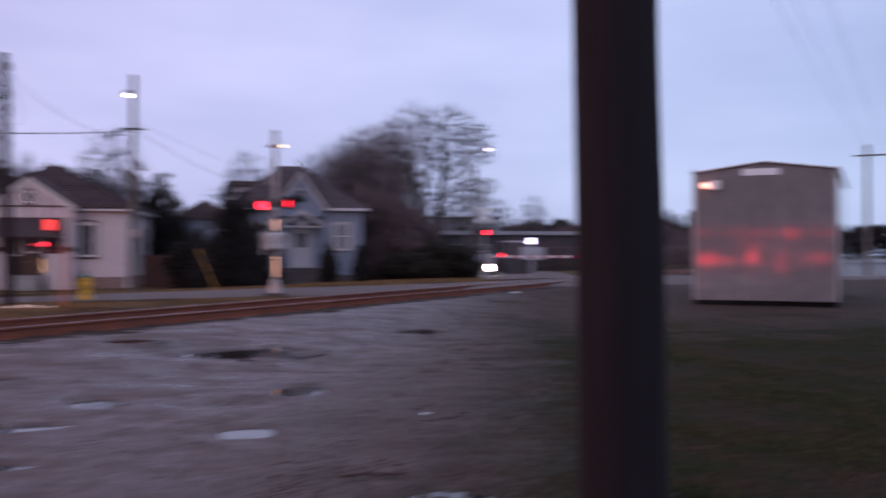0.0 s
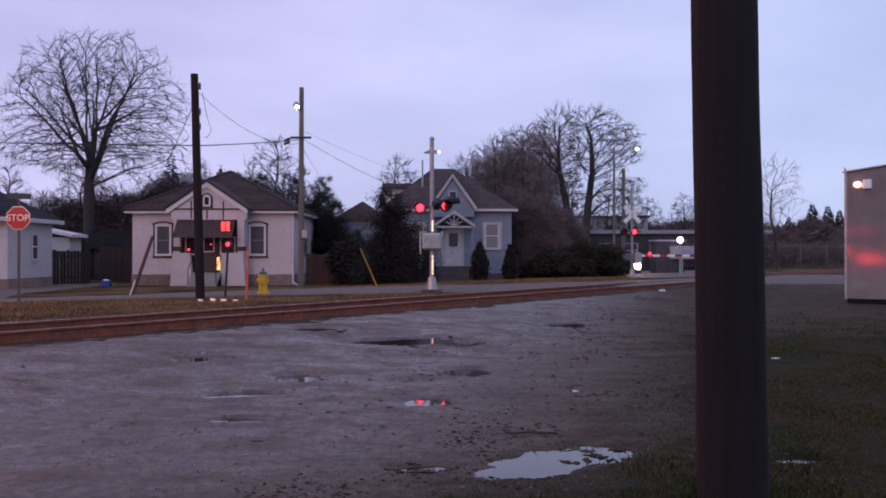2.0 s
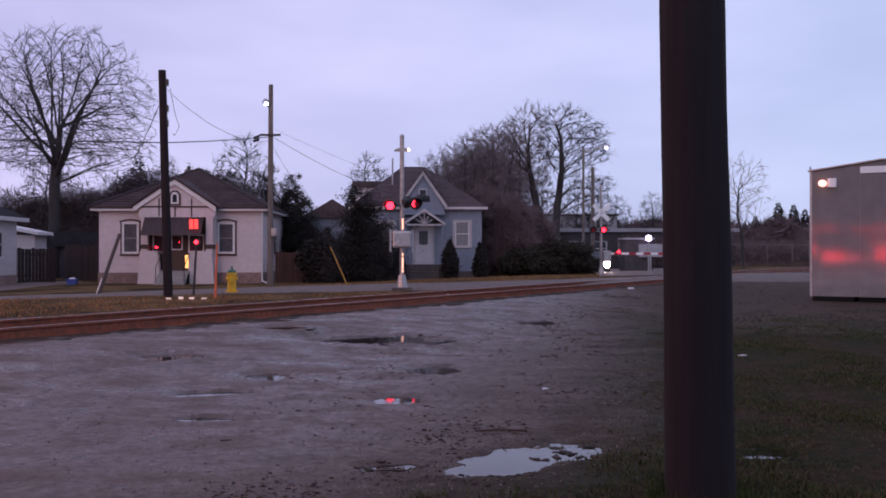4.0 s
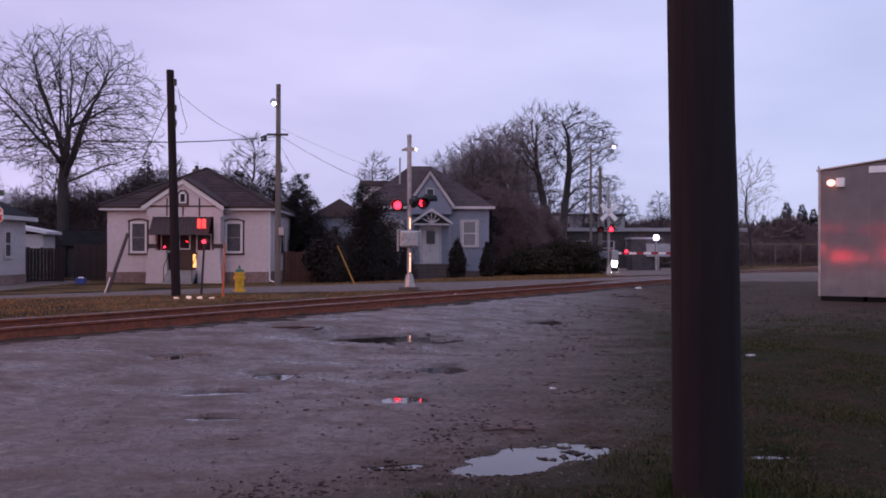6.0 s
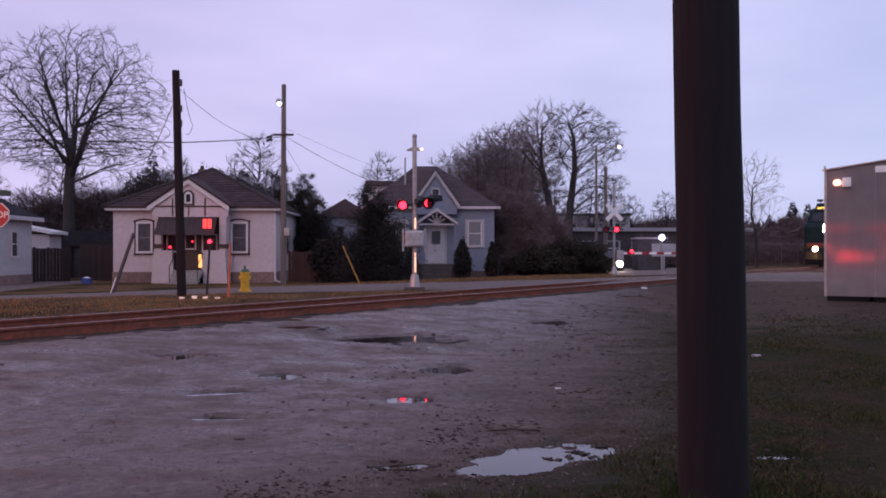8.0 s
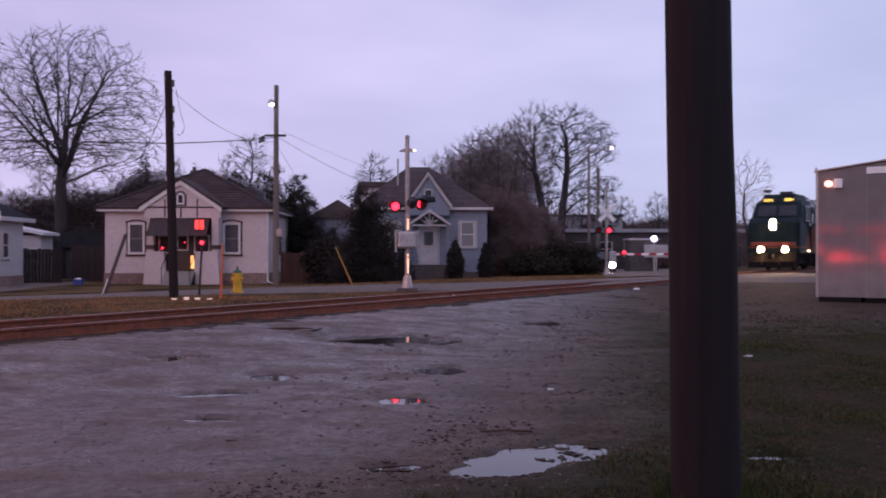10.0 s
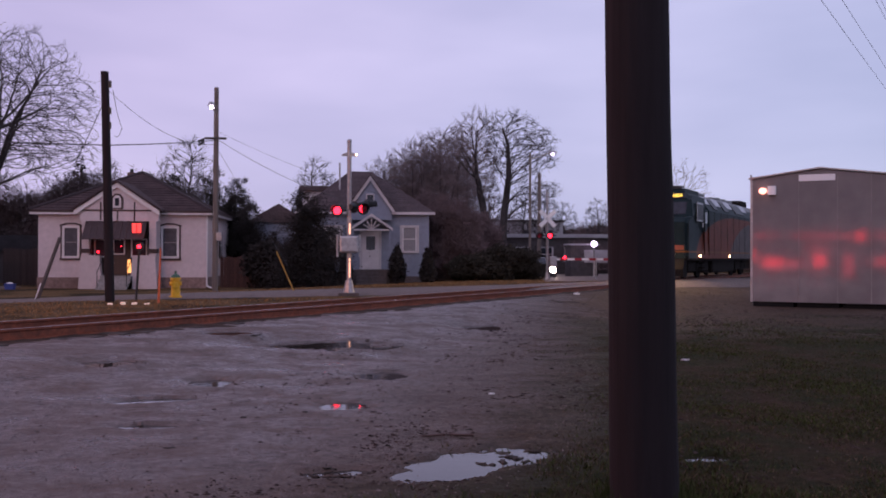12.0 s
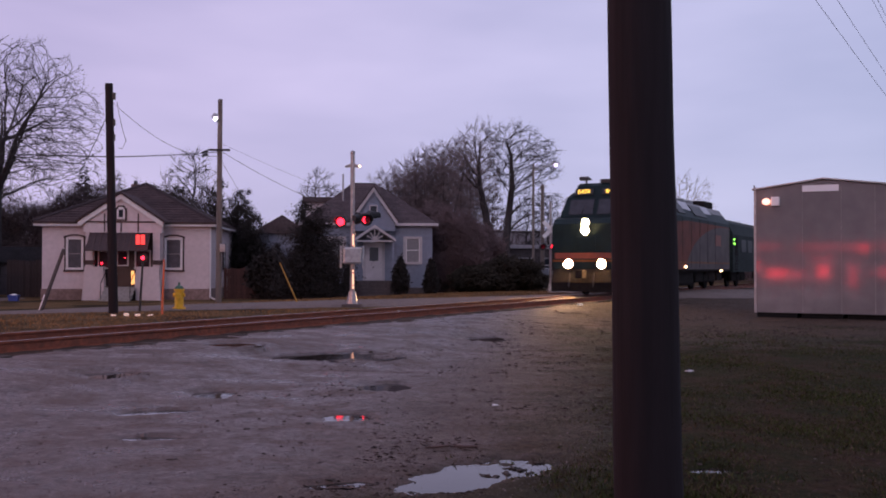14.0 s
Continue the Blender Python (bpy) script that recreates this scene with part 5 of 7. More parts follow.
def evergreen(name, x, y, z, height, radius, seed, label, needles=5200, material=None, ragged=0.35, size=0.3):
    """A conifer: a trunk with whorls of drooping sprays, denser towards the rim."""
    rnd = random.Random(seed)
    ob = thing(name, x, y, z, label, "tree")
    part("trunk", rod((0, 0, -0.2), (0, 0, height * 0.9), 0.03 * height * 0.6, 0.02, 7), M_BARK, ob)
    vs, fs = [], []
    lobes = [rnd.uniform(1 - ragged, 1 + ragged) for _ in range(40)]
    for i in range(needles):
        t = 1 - math.sqrt(rnd.random())
        a = rnd.uniform(0, math.tau)
        tier = 1 - ragged * 0.5 + ragged * 0.5 * math.cos(t * 38)
        rr = radius * (1 - t) ** 0.8 * lobes[int(a / math.tau * 8) + 8 * min(4, int(t * 5))] * tier
        q = rr * math.sqrt(rnd.uniform(0.15, 1))
        p = Vector((q * math.cos(a), q * math.sin(a), height * (0.04 + 0.96 * t) - 0.25 * q * 0.4))
        out = Vector((math.cos(a), math.sin(a), rnd.uniform(-0.7, 0.25))).normalized()
        s = size * rnd.uniform(0.6, 1.3) * (0.55 + 0.45 * (1 - t))
        side = Vector((-math.sin(a), math.cos(a), rnd.uniform(-0.4, 0.4))) * s * 0.38
        b = len(vs)
        vs += [tuple(p - side), tuple(p + side), tuple(p + out * s), tuple(p + Vector((0, 0, 0.3 * s)))]
        fs += [(b, b + 1, b + 2), (b, b + 2, b + 3)]
    raw("crown", vs, fs, material or M_SPRUCE, ob)
    return ob


def ragged_evergreen(name, x, y, z, height, radius, seed, label, boughs=90, sprays=300, size=0.12, material=None, lean=0.0, full=0.75):
    """A dense cedar or spruce: boughs of uneven reach, each a cloud of short sprays, with gaps between."""
    rnd = random.Random(seed)
    ob = thing(name, x, y, z, label, "tree")
    part("trunk", rod((0, 0, -0.2), (lean * 0.6, 0, height * 0.9), 0.02 * height, 0.02, 7), M_BARK, ob)
    leaders = [(rnd.uniform(-0.5, 0.5) * radius, rnd.uniform(-0.5, 0.5) * radius, rnd.uniform(0.55, 0.9)) for _ in range(4)] + [(0.0, 0.0, 1.0)]
    vs, fs = [], []
    for k in range(boughs):
        lx, ly, top = leaders[k % 5]
        t = min(0.99, ((k // 5) + rnd.random()) * 5 / boughs) ** 1.15
        a = rnd.uniform(0, math.tau)
        wide = 0.62 if top < 1 else 1.0
        reach = radius * wide * (1 - t) ** full * rnd.uniform(0.55, 1.22) + 0.06
        h = height * top * (0.03 + 0.97 * t)
        spread = 0.08 + 0.21 * reach
        for i in range(int(sprays * (0.25 + 1.1 * (1 - t)))):
            q = reach * (0.25 + 0.75 * rnd.random() ** 0.6)
            p = Vector((lx * (1 - t) + lean * t + q * math.cos(a) + rnd.gauss(0, spread), ly * (1 - t) + q * math.sin(a) + rnd.gauss(0, spread), max(0.02, h + 0.22 * q + rnd.gauss(0, spread * 0.7))))
            u = Vector((math.cos(a) + rnd.gauss(0, 0.6), math.sin(a) + rnd.gauss(0, 0.6), rnd.gauss(0.25, 0.6))).normalized()
            w = u.orthogonal().normalized()
            s = size * rnd.uniform(0.5, 1.4)
            b = len(vs)
            vs += [tuple(p - w * s * 0.26), tuple(p + w * s * 0.26), tuple(p + u * s)]
            fs.append((b, b + 1, b + 2))
    raw("crown", vs, fs, material or M_SPRUCE, ob)
    return ob


def bush(name, x, y, z, sx, sy, sz, seed, label, leaves=5000, material=None, size=0.16, pointed=False, category="bush", rough=1.0, thin=0.45, rise=0.0):
    """A shrub of many small leaves round a few stems, uneven in outline."""
    rnd = random.Random(seed)
    ob = thing(name, x, y, z, label, category)
    vs, fs = [], []
    stems = []
    for k in range(7):
        a = k * math.tau / 7
        stems.append(([(Vector((0.1 * math.cos(a), 0.1 * math.sin(a), -0.15)), 0.03), (Vector((sx * 0.45 * math.cos(a), sy * 0.45 * math.sin(a), sz * 0.75)), 0.012)], 4))
    raw("stem", *tubes(stems), M_BARK, ob)
    for i in range(leaves):
        v = Vector((rnd.gauss(0, 1), rnd.gauss(0, 1), rnd.gauss(0, 1))).normalized()
        r = rnd.uniform(0.35, 1) ** 0.5
        k = 1 + rough * (0.28 * noise.noise(v * 2.2 + Vector((seed, 0, 0))) + 0.16 * noise.noise(v * 6 + Vector((seed, 3, 0))) + 0.08 * noise.noise(v * 14 + Vector((seed, 5, 0))))
        h = (v.z * r * k + 1) / 2
        slim = (1 - 0.75 * max(0, h - 0.25)) if pointed else 1
        p = Vector((v.x * r * k * sx * slim, v.y * r * k * sy * slim, h * sz))
        u = Vector((rnd.gauss(0, 1), rnd.gauss(0, 1), rnd.gauss(rise, 1))).normalized()
        w = u.orthogonal().normalized()
        s = size * rnd.uniform(0.5, 1.3)
        b = len(vs)
        vs += [tuple(p - w * s * thin), tuple(p + w * s * thin), tuple(p + u * s)]
        fs.append((b, b + 1, b + 2))
    raw("foliage", vs, fs, material or M_HEDGE, ob)
    return ob


big = bare_tree("bare_shade_tree", -20.7, 55.0, "large leafless shade tree behind the houses", ((0, 0, -0.2), (0.03, 0, 5.4), (0.1, 0, 6.6), (0.4, 0.1, 9.0)), ((0.42, 0, 9.8, 5.15, 4.35), (0.4, 0, 7.4, 5.2, 1.4)), 11, limbs=17, steep=(12, 82), buds=4700, step=0.27, trunk=0.31, tip=0.0105, low=0.60, sprays=3)
r1 = bare_tree("bare_roadside_tree", 10.25, 70.0, "leafless roadside tree with long sideways limbs", ((-0.1, 0, -0.2), (0.1, 0, 2.5), (0.25, 0, 4.9), (0.6, 0, 7.8), (0.5, 0, 9.9), (0.0, 0, 11.3)), ((1.4, 0, 9.3, 2.7, 2.2), (2.2, 0, 6.3, 2.1, 1.1), (0.5, 0, 11.2, 1.9, 1.1)), 5, limbs=17, steep=(8, 62), buds=3000, step=0.27, trunk=0.30, tip=0.0095, low=0.34, sprays=6)
r2 = bare_tree("bare_roadside_tree", 9.75, 71.0, "leafless roadside tree leaning away from the road", ((0, 0, -0.2), (-0.05, 0, 2.5), (-0.75, 0, 5.3), (-1.15, 0, 7.4), (-1.35, 0, 9.1), (-1.1, 0, 11.0)), ((-1.8, 0, 8.6, 2.2, 3.2), (-1.1, 0, 11.2, 1.5, 1.2)), 6, limbs=15, steep=(20, 75), buds=2400, step=0.27, trunk=0.28, tip=0.0095, low=0.38, sprays=6, twig_mat=M_TWIG)
thick = bare_tree("bare_thicket_tree", 4.2, 76.0, "dense leafless tree in the thicket behind the blue house", ((0, 0, -0.2), (0.05, 0, 1.6), (0.1, 0, 3.2)), ((0, 0, 6.4, 2.5, 4.2),), 8, limbs=9, steep=(40, 85), buds=2000, step=0.3, trunk=0.14, tip=0.0095, low=0.2, twig_mat=M_TWIG, sprays=7)
rnd = random.Random(3)
for k, (x, y, sc, tn) in enumerate(((6.6, 76, 1.1, 40), (1.9, 78, 0.92, 110), (8.2, 78, 1.16, 200), (7.0, 84, 1.18, 330), (0.2, 80, 0.76, 300), (13.5, 90, 0.6, 20), (5.3, 80, 1.12, 160), (3.1, 82, 1.0, 260))):
    copy_thing(thick, pose(x, y, 0, 0, 0, tn)).scale = (sc,) * 3
small = bare_tree("bare_small_tree", -11.2, 62.0, "small leafless tree with fine upright twigs", ((0, 0, -0.2), (0, 0, 1.2), (0.05, 0, 2.6)), ((0, 0, 5.6, 1.7, 3.2),), 21, limbs=8, steep=(50, 85), buds=1300, step=0.27, trunk=0.12, tip=0.0115, low=0.3, sprays=6)
for x, y, sc, tn in ((-30.5, 66, 0.85, 30), (-27.5, 72, 0.95, 70), (-3.2, 66, 0.92, 120), (18, 105, 1.0, 10), (21, 108, 1.0, 50), (15, 110, 1.1, 90), (24, 112, 0.9, 150), (30, 120, 1.0, 210), (12, 112, 0.9, 250), (-36, 60, 1.0, 300), (-33, 58, 1.2, 20)):
    copy_thing(small, pose(x, y, 0, 0, 0, tn)).scale = (sc,) * 3

ragged_evergreen("spruce_tree", -2.25, 44.6, 0.0, 4.45, 1.6, 44, "broad dense dark spruce beside the blue house", 190, 520, 0.095, lean=-0.35, full=0.42)
ragged_evergreen("cedar_tree", -4.8, 53.0, 0.0, 2.8, 1.3, 42, "broad low dark cedar between the houses", 80, 420, 0.10)
ragged_evergreen("cedar_tree", -7.2, 54.0, 0.0, 5.9, 1.9, 43, "tall dark cedar behind the white house", 130, 420, 0.10)
bare_tree("bare_sapling", 25.8, 74.0, "thin leafless tree standing beside the railway", ((0, 0, -0.2), (-0.1, 0, 2.4), (-0.5, 0, 4.6), (-0.4, 0, 6.6)), ((-0.2, 0, 6.0, 1.9, 3.1),), 77, limbs=8, steep=(10, 65), buds=700, step=0.29, trunk=0.11, tip=0.009, low=0.35, twig_mat=M_TWIG_PALE)
evergreen("spruce_tree", -19.0, 66.0, 0.0, 8.6, 1.4, 3, "tall dark narrow spruce far behind the houses", 2600, size=0.4)
for k, (x, y, h, r) in enumerate(((-7.0, 56, 6.0, 2.1), (-5.6, 57, 3.4, 1.6), (-8.9, 58, 7.0, 2.2), (-3.9, 58, 5.6, 1.5), (-11.6, 60, 6.6, 2.4), (-15.6, 62, 6.2, 2.6), (-18.8, 64, 5.6, 2.6), (-6.3, 53, 4.6, 1.6), (-6.0, 54.5, 4.3, 1.5))):
    ragged_evergreen("evergreen_tree", x, y, 0.0, h, r, 30 + k, "dark evergreen in the row behind the white house", 110, 300, 0.11)
cone = evergreen("far_conifer", 54.0, 140.0, 0.0, 9.2, 2.6, 50, "far dark pointed conifer", 3200, size=0.55)
for k, (x, y, sc) in enumerate(((57.5, 143, 0.98), (60.5, 146, 0.92), (52.0, 144, 0.80), (55.8, 138, 0.72), (63.5, 148, 1.0), (50.0, 150, 0.62), (66, 150, 0.8), (70, 152, 0.95), (74, 155, 0.85), (46.5, 152, 0.5))):
    copy_thing(cone, pose(x, y, 0, 0, 0, 40 * k)).scale = (sc,) * 3
bush("clipped_evergreen", 1.72, 47.6, 0.08, 0.50, 0.48, 2.05, 1, "clipped dark egg-shaped evergreen by the porch steps", 2600, M_SPRUCE, 0.13, True)
bush("clipped_evergreen", 3.25, 47.6, 0.08, 0.44, 0.42, 1.85, 2, "clipped dark egg-shaped evergreen under the window", 2400, M_SPRUCE, 0.13, True)
bush("clipped_evergreen", -0.85, 47.6, 0.08, 0.36, 0.36, 1.7, 3, "clipped dark evergreen beside the porch", 2000, M_SPRUCE, 0.13, True)
bush("bare_brown_bush", 5.0, 53.0, 0.0, 1.6, 1.5, 4.6, 4, "tall dense brown-red leafless bush by the house", 38000, M_REDBUSH, 0.55, rough=1.5, thin=0.022)
bush("bare_brown_bush", 6.6, 55.5, 0.0, 1.6, 1.5, 3.8, 5, "dense brown-red leafless bush behind the hedge", 34000, M_REDBUSH, 0.55, rough=1.5, thin=0.022)
bush("bare_brown_bush", 3.9, 56.0, 0.0, 1.7, 1.5, 5.2, 15, "tall dense brown-red leafless bush behind the house", 36000, M_REDBUSH, 0.55, rough=1.5, thin=0.022)
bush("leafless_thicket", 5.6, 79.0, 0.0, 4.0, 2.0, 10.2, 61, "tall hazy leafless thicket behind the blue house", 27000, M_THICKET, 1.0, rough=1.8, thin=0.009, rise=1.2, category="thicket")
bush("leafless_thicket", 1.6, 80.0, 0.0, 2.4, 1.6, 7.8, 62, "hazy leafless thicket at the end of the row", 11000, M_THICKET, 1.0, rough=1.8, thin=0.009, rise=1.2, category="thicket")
bush("dark_hedge", 7.9, 51.5, 0.1, 2.0, 1.3, 2.0, 6, "broad dark hedge beside the crossing", 22000, M_HEDGE, 0.11, rough=1.6, category="hedge")
bush("dark_hedge", 6.0, 51.0, 0.1, 1.5, 1.2, 1.6, 7, "low dark hedge beside the crossing", 14000, M_HEDGE, 0.11, category="hedge")
bush("dark_shrub", -4.6, 46.0, 0.0, 1.1, 0.9, 2.2, 8, "dark shrub between the houses", 3500, M_SPRUCE, 0.18)
bush("dark_shrub", -14.9, 52.5, 0.0, 1.6, 1.0, 2.6, 9, "dark shrub behind the drive", 3500, M_SPRUCE, 0.2)
bush("dark_shrub", -17.0, 60.5, 0.0, 3.8, 1.6, 6.4, 51, "dark tangled evergreens behind the garage", 34000, M_SCRUB, 0.6, rough=1.9, thin=0.03)
bush("dark_shrub", -25.5, 62.0, 0.0, 4.6, 1.6, 4.9, 52, "dark tangled growth behind the corner house", 34000, M_SCRUB, 0.6, rough=1.9, thin=0.03)
bush("dark_shrub", -13.0, 61.0, 0.0, 4.2, 1.6, 6.4, 10, "dark tangled growth behind the white house", 34000, M_SCRUB, 0.6, rough=1.9, thin=0.03)
bush("dark_shrub", -21.5, 63.0, 0.0, 4.5, 1.6, 5.6, 12, "dark tangled growth behind the garage", 34000, M_SCRUB, 0.6, rough=1.9, thin=0.03)

# distant woods: joined crowns, uncountable
def far_woods(x0, y0, x1, y1, h, seed, label, material, n=9000, size=1.0, thin=0.35):
    rnd = random.Random(seed)
    vs, fs = [], []
    for i in range(n):
        t = rnd.random()
        top = h * (0.62 + 0.38 * noise.noise(Vector((t * 14, seed, 0))) + 0.22 * noise.noise(Vector((t * 60, seed, 4))))
        p = Vector((x0 + (x1 - x0) * t, y0 + (y1 - y0) * t + rnd.uniform(-5, 5), max(0.2, top) * math.sqrt(rnd.random())))
        u = Vector((rnd.gauss(0, 0.5), rnd.gauss(0, 0.5), rnd.gauss(0.6, 0.6))).normalized()
        w = u.orthogonal().normalized()
        s = size * rnd.uniform(0.5, 1.4)
        b = len(vs)
        vs += [tuple(p - w * s * thin), tuple(p + w * s * thin), tuple(p + u * s)]
        fs.append((b, b + 1, b + 2))
    return tagged(raw("far_woods", vs, fs, material), label, "woods", kind="stuff")


far_woods(-140, 150, 20, 165, 9, 1, "far grey-brown leafless woods", M_REDBUSH, 40000, 1.6, 0.05)
far_woods(0, 130, 60, 140, 7.6, 2, "far grey-brown leafless scrub", M_REDBUSH, 30000, 1.5, 0.05)
far_woods(40, 165, 200, 185, 10, 3, "far dark evergreen woods", M_SPRUCE, 14000, 1.4)
far_woods(-70, 68, -24, 74, 4.2, 4, "dark undergrowth behind the houses", M_SPRUCE, 9000, 0.7)
far_woods(18, 84, 48, 92, 3.6, 5, "brown scrub along the railway", M_REDBUSH, 26000, 0.9, 0.03)

# ---- far buildings, past the crossing ----
depot = thing("far_long_building", 10.5, 84.0, 0.0, "long low grey building with pale roof edge", "building")
part("wall", box(0, 18, 0, 9, -0.3, 3.3), M_FARDARK, depot)
part("roof_edge", box(-0.3, 18.3, -0.35, 9.2, 3.3, 3.62), M_FARWALL, depot)
for i in range(5):
    window(depot, 1.5 + i * 2.2, 1.2, 2.4, 1.1, 0, M_FARWALL, trim=0.08)
part("wall_lamp_arm", box(5.9, 6.0, -0.5, 0, 3.0, 3.1), M_GALV, depot)
block = thing("far_pale_building", 12.0, 108.0, 0.0, "far pale two storey block behind the tracks", "building")
part("wall", box(0, 11, 0, 10, -0.3, 5.6), M_FARWALL, block)
part("roof", box(-0.2, 11.2, -0.2, 10.2, 5.6, 5.85), M_FARDARK, block)
for i in range(4):
    window(block, 1.5 + i * 2.6, 3.2, 4.6, 1.2, 0, M_FARDARK, trim=0.08)
hut = thing("signal_hut", 14.1, 60.5, 0.0, "grey steel signal hut by the crossing", "hut")
part("hut_body", box(-0.9, 0.9, -0.8, 0.8, -0.2, 2.3, 0.03), M_FARDARK, hut)
part("hut_roof", box(-1.0, 1.0, -0.9, 0.9, 2.3, 2.4, 0.02), M_FARWALL, hut)
for k, (x, y, z, h, g) in enumerate(((11.0, 62.0, 0.1, 8.3, G_VIOLET),)):
    lamp = thing("street_lamp", x, y, z, "tall street lamp glowing violet white", "street lamp")
    part("column", rod((0, 0, -0.2), (0, 0, h), 0.10, 0.07), M_POLE_GREY, lamp)
    part("arm", rod((0, 0, h - 0.4), (1.35, -0.2, h + 0.05), 0.035), M_GALV, lamp)
    part("lamp_head", ball((1.45, -0.2, h + 0.06), 0.2, sx=1.5, sz=0.5), M_GALV, lamp)
    part("lamp_glass", ball((1.45, -0.26, h - 0.05), 0.12), g, lamp)
yard = thing("yard_light", 14.6, 59.2, 0.0, "bright white yard light on a short pole", "yard light")
part("column", rod((0, 0, -0.2), (0, 0, 2.25), 0.06, 0.05), M_GALV, yard)
part("lamp_glass", ball((0, -0.05, 2.38), 0.2), G_VIOLET, yard)
part("sign_panel", box(-0.6, 0.9, 0.06, 0.1, 1.2, 2.0, 0.01), M_FARWALL, yard)
wood_pole("utility_pole", (11.9, 63.5, 0.0), (11.9, 63.5, 7.2), 0.15, 0.11, M_POLE_GREY, "grey wooden utility pole by the side street", "utility pole", 0.03)
fence = thing("chain_fence", 20.5, 78.0, 0.0, "grey chain link fence along the railway yard", "fence", turn=12)
for i in range(12):
    part("fence_post", rod((i * 2.4, 0, -0.2), (i * 2.4, 0, 2.2), 0.04, 0.04, 6), M_POLE_GREY, fence)
for i in range(90):
    part("fence_wire", rod((i * 0.3, 0, 0.05), (i * 0.3 + 0.12, 0, 2.1), 0.012, 0.012, 3), M_POLE_GREY, fence)
part("fence_rail", rod((0, 0, 2.15), (26.4, 0, 2.15), 0.03, 0.03, 6), M_POLE_GREY, fence)


def build_car(x, y, z, turn):
    ob = thing("waiting_car", x, y, z, "dark car waiting at the gate with headlights on", "car", turn=turn)
    side = [(-2.1, 0.35), (2.1, 0.35), (2.15, 0.75), (1.95, 0.92), (0.95, 1.0), (0.35, 1.45), (-1.25, 1.48), (-1.9, 1.0), (-2.15, 0.9)]
    bm = prism(side, -0.85, 0.85)
    bmesh.ops.bevel(bm, geom=list(bm.edges), offset=0.06, segments=2, affect="EDGES")
    part("body", bm, M_BLACK, ob).matrix_basis = pose(0, 0, 0, 0, 0, -90)
    part("windscreen", solid([(-0.66, -0.99, 1.03), (0.66, -0.99, 1.03), (0.60, -0.42, 1.42), (-0.60, -0.42, 1.42)], [(0, 1, 2, 3)]), M_GLASS, ob)
    for sx in (-1, 1):
        for yy in (-1.35, 1.3):
            w = part("wheel", rod((sx * 0.70, yy, 0.32), (sx * 0.88, yy, 0.32), 0.32, 0.32, 20), M_RUBBER, ob)
            part("rim", rod((sx * 0.87, yy, 0.32), (sx * 0.892, yy, 0.32), 0.2, 0.2, 14), M_GALV, w)
    part("headlight", ball((0.62, -2.13, 0.72), 0.17, sy=0.4, sz=1.3, u=20, v=12), G_CAR, ob, "bright lit headlight")
    part("headlight", ball((-0.66, -2.13, 0.68), 0.085, sy=0.5), G_MARK, ob, "amber lit lamp")
    part("bumper", box(-0.84, 0.84, -2.2, -2.08, 0.3, 0.52, 0.03), M_BLACK, ob)


build_car(11.2, 59.5, 0.06, -6)


